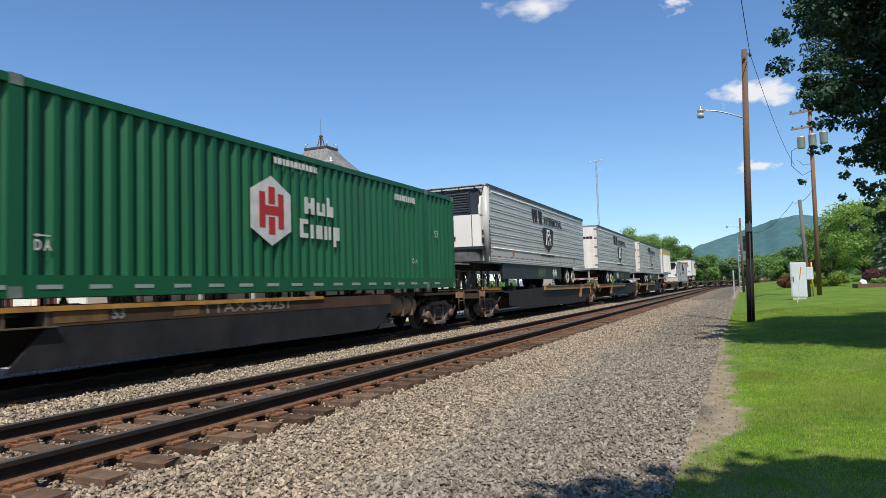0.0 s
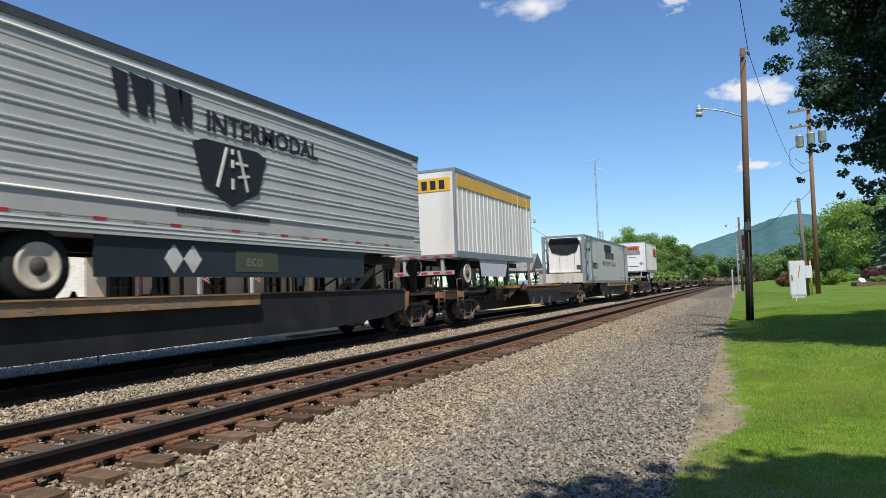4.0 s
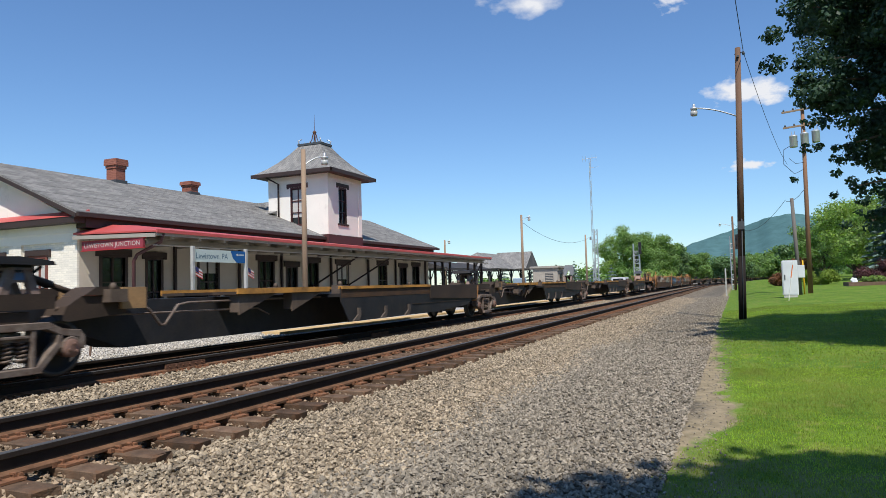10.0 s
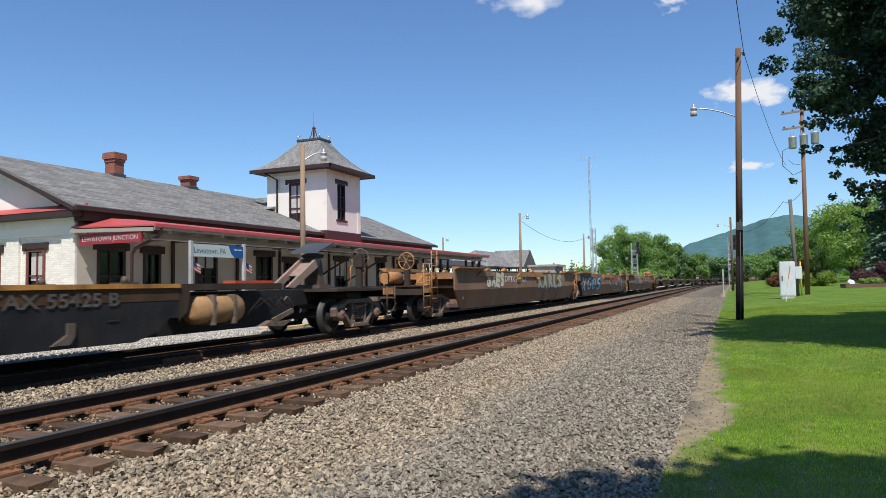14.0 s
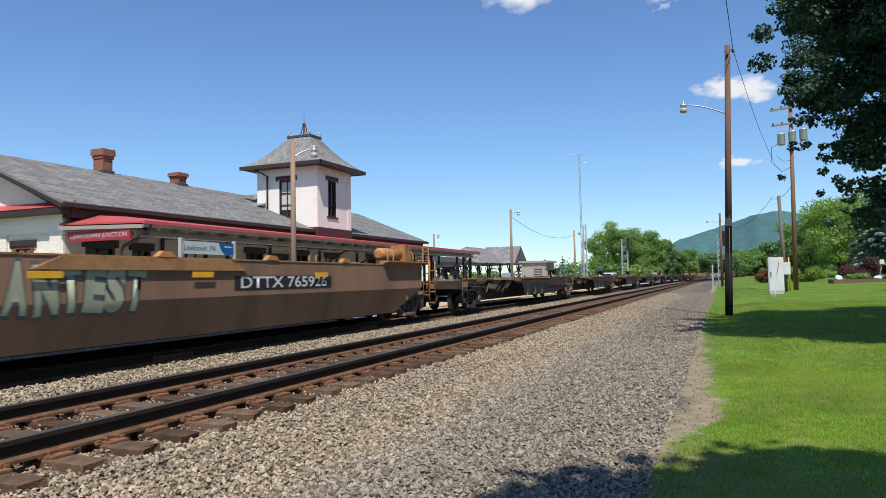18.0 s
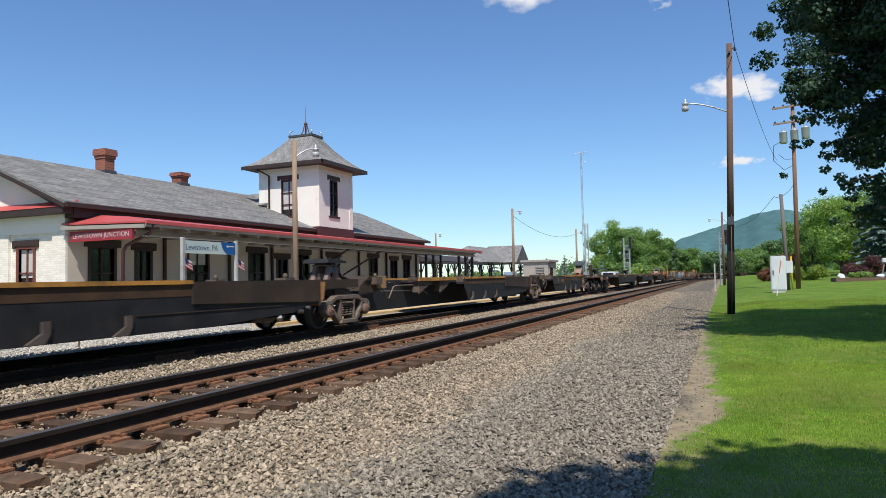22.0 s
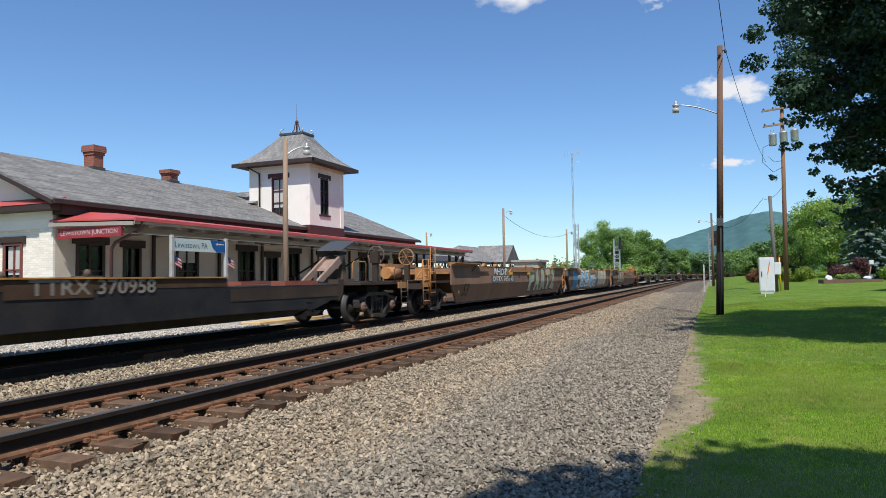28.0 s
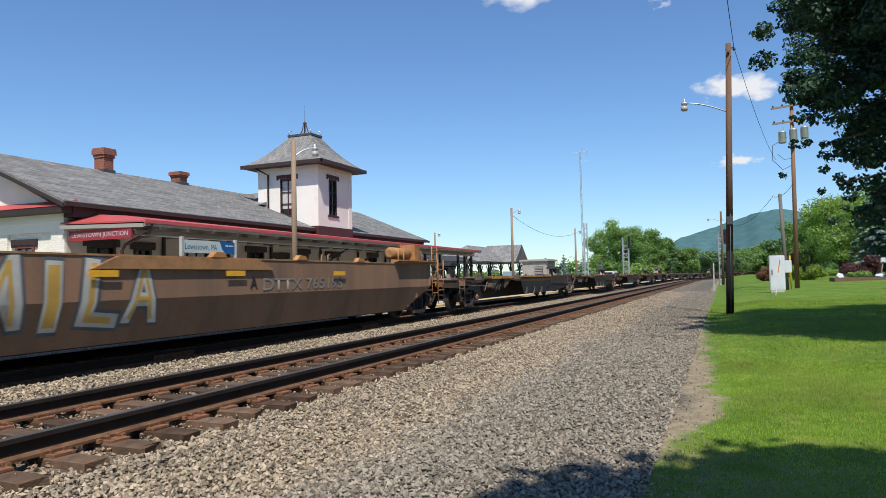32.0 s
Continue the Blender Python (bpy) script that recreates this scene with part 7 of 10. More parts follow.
def bars(parent, x0, x1, y, z, h, mat_, widths=(0.7, 1.0, 0.55, 0.9), name="marking", label="illegible painted marking"):
    """Plain bars in place of writing that is not to be spelt."""
    bm = B()
    x, k = x0, 0
    while x < x1 - 0.02:
        w = min(h * widths[k % len(widths)], x1 - x)
        box(bm, x, x + w, y - 0.004, y, z - h / 2, z + h / 2)
        x += w + h * 0.25
        k += 1
    return part(name, bm, mat_, parent, label)


def spine_unit(u0, u1, first, last, style="spine", hitched=0, text="", seed=0):
    """One unit of an articulated spine car between two truck centres u0 and u1."""
    L, c = u1 - u0, (u0 + u1) / 2
    a = L / 2
    lab = {"spine": "black spine car unit with worn yellow deck edges", "long": "black spine car unit with yellow-brown side sills"}[style]
    car = thing("spine_car", lab, "railcar", group="freight train")
    flip = last and style == "spine"      # the last unit has its platform towards the other end
    # fish-bellied centre sill
    bm = B()
    prism(bm, [(-a + 0.15, 0.72), (-a + 1.2, 0.70), (-a + 2.4, 0.27), (a - 2.6, 0.29), (a - 1.6, 0.70), (a - 0.15, 0.72), (a - 0.15, 1.06), (-a + 0.15, 1.06)], "y", -0.34, 0.34)
    # units 30 to 32: sunlight on the sill is put into its paler brown
    sill = part("center_sill", bm, M_DUSTYLIT if 30 <= seed < 33 else M_BLACK, car, "deep grimy centre sill")
    xa, xb = (-a + (6.45 if first else 7.7), a - 1.58) if style == "spine" else (-a + 5.2, a - 1.1)
    if flip:
        xa, xb = (-4.18, a - 3.45) if seed == 3 else (-5.4, a - 6.2)
    if seed == 32:
        xb = a - 2.4
    bm = B()
    z = 0.98
    tube(bm, [(-a + 0.9, -0.72, z), (-a + 2.4, -0.72, z), (-a + 2.6, -0.72, 0.9), (-a + 2.85, -0.72, 0.62), (-a + 2.95, -0.72, 0.62), (-a + 3.25, -0.72, 0.95), (-a + 3.5, -0.72, z), (min(xa, a - 3), -0.72, z)], 0.024, 6)
    part("brake_pipe", bm, M_TRUCK, sill, "brake pipe with a dip along the sill")
    bm = B()
    tube(bm, [(-a + 0.8, -0.6, 0.86), (-a + 1.6, -0.64, 0.84), (xa - 2.2, -0.64, 0.8), (xa - 1.9, -0.7, 0.66)], 0.018, 5)
    part("brake_rod", bm, M_TRUCK, sill, "slim brake rod")
    if seed == 0:        # this wall runs almost to the end truck
        xa = -7.2
    top = 1.09 if seed == 3 else 1.20 if style == "spine" else 1.19 if seed < 30 else 1.22
    low_z = 0.50 if 30 <= seed < 33 else 0.36
    pan = xb - (3.95 if style == "spine" and not flip else 0.0)
    xs, low = (2.86, 0.18) if seed == 32 else (xb - 0.001, 0.0125)     # the wall steps down by the end truck
    for s in (-1, 1):
        def side(p, q):
            return sorted((s * p, s * q))
        part("deck", boxes((xa, xs, *side(0.36, 1.255), top - 0.24, top - 0.16)), M_BLACK, car, "flat loading deck")
        if seed == 32:
            part("deck", boxes((xs + 0.002, xb, *side(0.36, 1.255), top - 0.30, top - 0.20)), M_CARBROWN, car, "lowered end of the deck")
            part("stop_plate", boxes((xb - 1.5, xb - 0.2, *side(0.42, 0.8), top - 0.199, top - 0.08)), mat("red_brown_block", (0.26, 0.075, 0.045), 0.7, vary=0.25), car, "red-brown stop plate")
        bm = B()
        if seed == 3:
            prism(bm, [(xa - 0.55, 0.27), (xb - 0.9, 0.23), (xb - 0.5, 0.34), (xb - 0.2, top - 0.5), (xb, top - 0.5), (xb, top - 0.012), (xa, top - 0.012), (xa, top - 0.27)], "y", *side(1.26, 1.29))
        elif seed == 0:
            prism(bm, [(xa, 0.46), (xa + 2.1, 0.25), (xb - 1.7, 0.23), (xb - 1.1, 0.40), (xb - 0.35, top - 0.55), (xb, top - 0.55), (xb, top - 0.012), (-2.15, top - 0.012), (-2.5, top - 0.10), (xa, top - 0.16)], "y", *side(1.26, 1.29))
        elif flip:
            prism(bm, [(xa + 0.35, 0.36), (xb - 0.9, 0.32), (xb - 0.45, 0.45), (xb - 0.2, top - 0.55), (xb, top - 0.55), (xb, top - 0.012), (xa, top - 0.012), (xa, top - 0.36)], "y", *side(1.26, 1.29))
        else:
            prism(bm, [(xa + 0.35, low_z), (xb - 3.4, low_z + 0.02), (xb - 1.0, 0.50), (xb - 0.35, top - 0.55), (xb, top - 0.55), (xb, top - low), (xs, top - low), (xs - 0.02, top - 0.012), (xa, top - 0.012), (xa, top - 0.36)], "y", *side(1.26, 1.29))
        wall = part("side_sill", bm, M_BLACK, car, "deep grimy side sill")
        if style == "long":
            if seed >= 30:
                part("worn_band", boxes((xa, min(xs, xb), *side(1.291, 1.297), top - 0.17, top - 0.02)), M_BAND, wall, "worn brown band")
            else:       # a long ochre ledge with a slanted orange bracket near one end
                l0, l1, lb = (-a + 1.2, -a + 11.5, -a + 5.5) if seed in (1, 2) else (a - 11.3, a - 1.4, a - 4.1)
                for e0, e1 in ((l0, lb - 0.02), (lb + 0.36, l1)):
                    lg = part("ledge", boxes((e0, e1, *side(1.291, 1.40), top - 0.21, top - 0.02)), M_LEDGE, wall, "worn ochre side ledge")
                    part("ledge_lip", boxes((e0, e1, *side(1.30, 1.43), top - 0.019, top + 0.004)), M_LEDGE, lg)
                bm = B()
                prism(bm, [(lb, top), (lb + 0.34, top), (lb + 0.34, top - 0.22), (lb + 0.16, top - 0.34), (lb + 0.10, top - 0.66), (lb + 0.04, top - 0.66), (lb + 0.02, top - 0.3)], "y", *side(1.291, 1.42))
                part("bracket", bm, M_ORANGE, wall, "slanted orange bracket")
                if s < 0 and seed < 3:
                    for words, wx, ww in (("TTRX 370759", (l0 + 2.2) if seed == 0 else (lb + 3.6), 2.5), ("2-28/1-57", (lb - 1.0) if seed == 0 else (lb + 1.2), 1.4)):
                        lettering(words, 0.24, M_TEXTG, wall, on_side(wx, -1.404, top - 0.115), bold=0.004, width=ww)
        else:
            part("worn_band", boxes((-2.73 if flip and seed > 5 else xa, pan - 0.01, *side(1.291, 1.296), top - 0.26, top - 0.02)), M_BAND, wall, "worn ochre paint along the top")
            if flip and seed > 5:
                ep = part("end_panel", boxes((xa, -2.74, *side(1.291, 1.315), top - 0.46, top - 0.02)), M_CARBROWN, wall, "grimy brown end panel")
                part("paint_patch", boxes((-3.75, -3.1, *side(1.316, 1.319), top - 0.34, top - 0.2)), M_SCUFF, ep, "scuffed yellow paint")
                if s < 0 and seed == 24:
                    lettering("53", 0.30, M_TEXTG, ep, on_side(-4.4, -1.319, 0.98), bold=0.008)
        if pan < xb - 0.1:
            bm = B()
            prism(bm, [(pan, top - 0.40), (xb, top - 0.50), (xb, top - 0.02), (pan, top - 0.02)], "y", *side(1.291, 1.325))
            part("end_panel", bm, M_CARBROWN, wall, "brown end panel")
        part("top_edge", boxes((-2.15 if seed == 0 else -2.73 if flip and seed > 5 else xa - (0.9 if seed == 3 else 0), 2.25 if seed == 3 else min(pan, xs), *side(1.215, 1.325), top - (0.055 if style == "spine" else 0.011), top + 0.014)), M_CARYEL if style == "spine" or seed >= 30 else M_BAND, wall, "worn yellow top edge")
        if style == "long" and seed >= 30:
            for q in (0.3, 0.5):
                part("paint_patch", boxes((xs - 1.6 - q * 9, xs - 0.25 - q * 9, *side(1.298, 1.303), top - 0.28, top - 0.07)), M_BAND, wall, "scuffed yellow paint")
        n = 2 if style == "long" else 3
        if seed == 32:
            part("end_panel", boxes((xs + 0.1, xb - 0.02, *side(1.2905, 1.30), top - 0.46, top - 0.22)), M_CARBROWN, wall, "grimy brown end panel")
        for k in range(n):
            x = (-2.6 if flip else xa + 0.7) + k * (1.43 if flip else 1.37 if style == "spine" else (xb - xa - 2.2) / 3)
            if x > xb - 0.8 or seed < 4 or 30 <= seed < 33:
                break
            bm = B()
            q = 0.05 if style == "long" else 0.12
            prism(bm, [(x - 0.22, 0.38), (x + q - 0.06, 0.38), (x + q + 0.02, 0.50), (x + q + 0.02, 0.68), (x + 0.02, 0.68), (x + 0.02, 0.52)], "y", *side(1.291, 1.33))
            part("bracket", bm, M_DUSTYLIT, wall, "slanted dusty bracket")
        if seed == 3:        # open bracket at the end of the wall, scuffed paint on the band
            for q in (-0.60, -0.02):
                part("bracket", boxes((xa + q, xa + q + 0.04, *side(1.10, 1.30), top - 0.25, top - 0.056)), M_GUSSET, wall, "upright bracket plate")
            part("bracket", boxes((xa - 0.72, xa + 0.14, *side(1.10, 1.36), top - 0.27, top - 0.251)), M_GUSSET, wall, "flat bracket flange")
            for q, w in ((0.1, 0.85), (2.2, 0.55)):
                part("paint_patch", boxes((xa + q, xa + q + w, *side(1.297, 1.301), top - 0.22, top - 0.07)), M_SCUFF, wall, "scuffed yellow paint")
            if s < 0:
                lettering("53", 0.24, M_TEXTG, wall, on_side(-3.05, -1.303, 0.96), bold=0.008)
                lettering("TTAX 554251", 0.24, M_TEXTG, wall, on_side(-0.12, -1.303, 0.955), bold=0.004, width=2.4)
        else:
            part("drip_rail", boxes((max(pan - 1.2, xa), xb - 1.4, *side(1.291, 1.305), 0.66, 0.68)), M_CARBROWN, wall)
        # narrow shelf and gusset beside the deck
        sa, sb = (xb + 0.33, min(xb + 3.2, a - 1.4)) if flip else (max(xa - 3.2, -a - 0.2), xa - 0.01)
        plain = style == "long" and seed >= 30
        sh = part("shelf", boxes((sa, sb, *side(0.36, 0.95), top - 0.11, top - 0.05)), M_CARBROWN, car, "narrow walkway shelf")
        part("shelf_edge", boxes((sa, sb, *side(0.951, 0.985), top - 0.10, top + 0.012)), M_GUSSET if plain else M_CARBROWN if flip else M_CARYEL, sh, "worn shelf edge")
        for gx in () if plain or flip else ((xa - 1.4,) if seed == 0 else (xa - 3.1, xa - 1.4)):
            bm = B()
            prism(bm, [(gx, top - 0.11), (gx + 1.15, top - 0.11), (gx, top - 0.50)], "y", *side(0.90, 0.93))
            box(bm, gx, gx + 0.02, *side(0.70, 0.899), top - 0.45, top - 0.111)
            part("gusset", bm, M_GUSSET, car, "pale brown gusset plate")
        bm = B()
        prism(bm, [(xb + 0.001, top - 0.06), (xb + 0.26, top - 0.06), (xb + 0.2, top - 0.44), (xb + 0.001, top - 0.60)], "y", *side(1.0, 1.29))
        part("end_block", bm, M_CARBROWN if plain or flip else M_ORANGE, car, "worn slanted end block")
        # bearing beams either side of the truck
        if not first:
            bm = B()
            prism(bm, [(-a + 0.85, 0.80), (-a + 1.0, 0.78), (-a + 2.0, 0.86), (-a + 2.0, 1.15), (-a + 1.2, 1.15), (-a + 0.95, 1.0)], "y", *side(0.5, 0.9))
            bb = part("bearing_beam", bm, M_CARBROWN, car, "cast side bearing beam")
            part("bearing_box", boxes((-a + 1.85, -a + 2.32, *side(0.46, 0.97), 0.93, 1.27)), M_LEDGE, bb, "cream-yellow end of the bearing beam")
            bm = B()
            prism(bm, [(-a + 1.2, 1.151), (-a + 1.849, 1.151), (-a + 1.849, 1.28), (-a + 1.42, 1.28)], "y", *side(0.46, 0.94))
            part("beam_cap", bm, M_CARBROWN, bb, "dark cap of the bearing beam")
        # pedestals and stops on the deck
        for x in ((xa + 1.3, xa + 4.2, xb - 0.8)[:2 if seed == 32 else 3] if style == "long" else (xa + 0.5, xb - 0.8, -a + 1.7)):
            bm = boxes((x - 0.16, x + 0.16, *side(0.81, 1.09), top - 0.16, top + 0.04))
            rod(bm, (x, s * 0.95, top + 0.04), (x, s * 0.95, top + 0.14), 0.07, 0.03, 8)
            part("pedestal", bm, M_GUSSET, car, "container pedestal")
    part("stop_block", boxes((-a + 2.5, -a + 3.3, 0.5, 0.75, 1.061, 1.22)), mat("red_orange_block", (0.52, 0.075, 0.03), 0.6, vary=0.2), car, "red-orange stop block")
    if (seed % 2 == 0 or first) and not plain:
        x = max(xa - 2.7, -a + 1.9)
        rr = random.Random(seed + 70)
        cl = part("brake_valve", boxes((x, x + 0.36, -0.8, -0.4, 0.66, 0.92), (x + 0.4, x + 0.62, -0.75, -0.42, 0.72, 1.0)), M_TRUCK, car, "brake control valve")
        bm = B()
        rod(bm, (x + 0.7, -0.66, 0.74), (x + 1.2, -0.66, 0.74), 0.14, n=12)
        part("air_reservoir", bm, M_TRUCK, cl, "small air reservoir")
        for k in range(4):
            bm = B()
            r1, r2, r3 = rr.uniform(-0.12, 0.12), rr.uniform(-0.1, 0.25), rr.uniform(-0.12, 0.1)
            tube(bm, [(x - 0.15 + k * 0.36, -0.84, 0.62 + r3), (x + k * 0.36 + r1, -0.9, 0.84 + r3), (x + 0.3 + k * 0.3 + r2, -0.9, 0.94 + r1 * 0.4), (x + 0.42 + k * 0.3 + r2, -0.84, 0.7 - r3)], 0.018, 5)
            part("air_pipe", bm, M_GUSSET, cl, "bent air pipe")
    if flip:
        x = xb + 0.5
        bm = B()
        lathe(bm, [(0, 0.12), (0.06, 0.26), (1.15, 0.26), (1.21, 0.12)], 16, "x", (x + 0.2, -0.86, 0.74))
        tk = part("air_reservoir", bm, M_LEDGE, car, "brown air reservoir with pale patch")
        for q in (0.5, 1.05):
            part("band", boxes((x + q, x + q + 0.06, -1.13, -0.58, 0.46, 1.01)), M_TRUCK, tk, "steel strap")
        if seed > 5:
            part("stop_block", boxes((x + 1.5, x + 2.7, -0.75, -0.45, top - 0.049, top + 0.07)), mat("red_orange_block", (0.52, 0.075, 0.03), 0.6, vary=0.2), car, "red-orange stop block")
        bm = B()
        for k in range(5):
            tube(bm, [(x + 1.8 + k * 0.25, -0.8, 0.6 + 0.1 * (k % 3)), (x + 2.1 + k * 0.22, -0.9, 0.92), (x + 2.5 + k * 0.2, -0.84, 0.7)], 0.022, 5)
        part("brake_gear", bm, M_TRUCK, car, "brake rods and levers")
    if text:
        wx = 0.0 if seed == 32 else xb - (7.8 if style == "long" else 2.3 if flip else 0.75)
        lettering(text, 0.30 if style == "long" else 0.27, M_TEXTG if style == "long" else M_TEXTD, car, on_side(wx, -1.307 if style == "long" or flip else -1.329, top - (0.14 if style == "long" else 0.22)), bold=0.006, width=2.2 if len(text) > 6 else None)
    if last and seed == 32:
        hitch(car, a - 0.3, True, -1)
    if style == "long" and seed in (1, 2):
        hitch(car, a - (1.4 if seed == 1 else 0.9), True, -1)
    if flip and seed > 5:
        hitch(car, a - 0.4, True, -1)
    if hitched:
        hitch(car, (-a + 0.6 if first else -a + (0.9 if seed == 13 else 0.7)) if hitched == 1 else (-a - 0.35 if first else -a + 0.1), hitched == 1, 1, seed == 13, seed >= 10)
    truck(car, a, last and seed >= 20)
    bm = boxes((a - 0.9, a + 0.9, -0.24, 0.24, 0.745, 1.05), (a - 0.35, a + 0.35, -0.95, 0.95, 0.80, 0.95))
    ar = part("articulation", bm, M_CARBROWN, car, "articulated joint over the truck")
    if not last:
        for s in (-1, 1):
            part("end_beam", boxes((a - 1.25, a + 0.7, *sorted((s * 0.75, s * 1.0)), 0.98, 1.19)), M_CARBROWN, ar, "cast end beam over the truck")
    # drag shoe and brake rigging by the truck
    bm = B()
    prism(bm, [(a - 3.6, 0.34), (a - 2.9, 0.30), (a - 2.6, 0.42), (a - 3.0, 0.40), (a - 3.3, 0.44)], "y", -0.95, -0.8)
    bar(bm, (a - 3.2, -0.88, 0.42), (a - 2.5, -0.88, 0.62), 0.05, 0.1)
    part("brake_shoe", bm, M_TRUCK, car, "low brake rigging lever")
    if first:
        truck(car, -a, seed >= 20)
        car_end(car, -a, -1, M_GUSSET)
    if last:
        car_end(car, a, 1, M_GUSSET)
    MOVERS.append((car, c))
    return car


def tag_art(parent, x0, x1, z0, z1, y, fill, line, seed, extra=(), back=None):
    """Spray-painted bubble shapes: fat rounded strokes in fill over a wider outline. Not letters."""
    rr = random.Random(seed)

    def strokes(r, yy, ob_name, mat_, shapes):
        bm = B()
        for pts in shapes:
            for a, b in zip(pts, pts[1:]):
                d = Vector((b[0] - a[0], b[1] - a[1]))
                if d.length < 1e-4:
                    continue
                nrm = Vector((-d.y, d.x)).normalized() * r
                prism(bm, [(a[0] + nrm.x, a[1] + nrm.y), (b[0] + nrm.x, b[1] + nrm.y), (b[0] - nrm.x, b[1] - nrm.y), (a[0] - nrm.x, a[1] - nrm.y)], "y", yy, yy + 0.001)
            for p in pts:
                prism(bm, [(p[0] + r * math.cos(k * 0.628), p[1] + r * math.sin(k * 0.628)) for k in range(10)], "y", yy - 0.0003, yy + 0.001)
        return part(ob_name, bm, mat_, parent, "spray-painted graffiti")

    n = max(3, int((x1 - x0) / ((z1 - z0) * 0.75)))
    w = (x1 - x0) / n
    hgt = z1 - z0
    shapes = []
    for k in range(n):
        cx = x0 + w * (k + 0.5)
        lean = rr.uniform(-0.25, 0.25) * w
        for _ in range(rr.choice((2, 2, 3))):
            m = rr.choice((3, 4, 4))
            pts, up = [], rr.random() < 0.5
            for q in range(m):
                f = q / (m - 1)
                z = z0 + 0.12 + (hgt - 0.24) * (f if up else 1 - f) + rr.uniform(-0.08, 0.08) * hgt
                pts.append((min(max(cx + lean * f + rr.uniform(-0.55, 0.55) * w, x0 + 0.1), x1 - 0.1), min(max(z, z0 + 0.1), z1 - 0.1)))
            smooth = []
            for a, b, c2 in zip(pts, pts[1:], pts[2:] + [pts[-1]]):
                smooth += [a, ((a[0] + b[0]) / 2 + (b[1] - a[1]) * 0.08, (a[1] + b[1]) / 2 - (b[0] - a[0]) * 0.08)]
            shapes.append(smooth + [pts[-1]])
    r = min(0.10, w * 0.15)
    if back:
        part("graffiti", boxes((x0 - 0.1, x1 + 0.1, y - 0.0022, y, z0, z1)), back, parent, "sprayed background field")
    strokes(r + 0.035, y - 0.0045, "graffiti", line, shapes)
    strokes(r, y - 0.0075, "graffiti", fill, shapes)
    for m, f0, f1, g0, g1 in extra:
        part("graffiti", boxes((x0 + (x1 - x0) * f0, x0 + (x1 - x0) * f1, y - 0.0092, y - 0.0082, z0 + (z1 - z0) * g0, z0 + (z1 - z0) * g1)), m, parent, "sprayed colour patch")


P_SILVER = mat("spray_silver", (0.56, 0.54, 0.48), 0.6, 0.0, 0.2, 3, 40, 0.0)
P_BLUE = mat("spray_blue", (0.05, 0.28, 0.48), 0.6, 0.0, 0.2, 3, 40, 0.0)
P_CREAM = mat("spray_cream", (0.66, 0.57, 0.43), 0.6, 0.0, 0.2, 3, 40, 0.0)
P_GREENISH = mat("spray_pale_green", (0.40, 0.42, 0.30), 0.6, 0.0, 0.2, 3, 40, 0.0)
P_BLACK = mat("spray_black", (0.02, 0.02, 0.022), 0.6, 0.0, 0.2, 3, 40, 0.0)
P_YEL = mat("spray_yellow", (0.60, 0.36, 0.08), 0.6, 0.0, 0.2, 3, 40, 0.0)
P_RUST = mat("faded_red_lettering", (0.30, 0.075, 0.04), 0.7, 0.0, 0.2, 3, 40, 0.0)
P_WHITE = mat("spray_white", (0.72, 0.72, 0.70), 0.6, 0.0, 0.15, 3, 40, 0.0)
P_CYAN = mat("spray_cyan", (0.04, 0.34, 0.55), 0.6, 0.0, 0.2, 3, 40, 0.0)
P_TAN = mat("spray_tan", (0.34, 0.275, 0.20), 0.6, 0.0, 0.25, 3, 40, 0.0)
P_PURPLE = mat("spray_purple", (0.20, 0.07, 0.20), 0.6, 0.0, 0.25, 3, 40, 0.0)
P_DIM = mat("faded_dark_stencil", (0.028, 0.022, 0.02), 0.7, 0.0, 0.3, 3, 40, 0.0)
P_GREY = mat("spray_slate", (0.10, 0.12, 0.14), 0.6, 0.0, 0.2, 3, 40, 0.0)


M_CHORD = mat("chord_ochre", (0.37, 0.19, 0.08), 0.7, vary=0.2, dirt=(0.16, 0.09, 0.05), dirt_amt=0.4)
M_REFLECT = mat("yellow_reflector", (0.78, 0.40, 0.03), 0.45, vary=0.1)
M_HOSE = mat("grey_rubber_hose", (0.28, 0.27, 0.26), 0.6, vary=0.2)


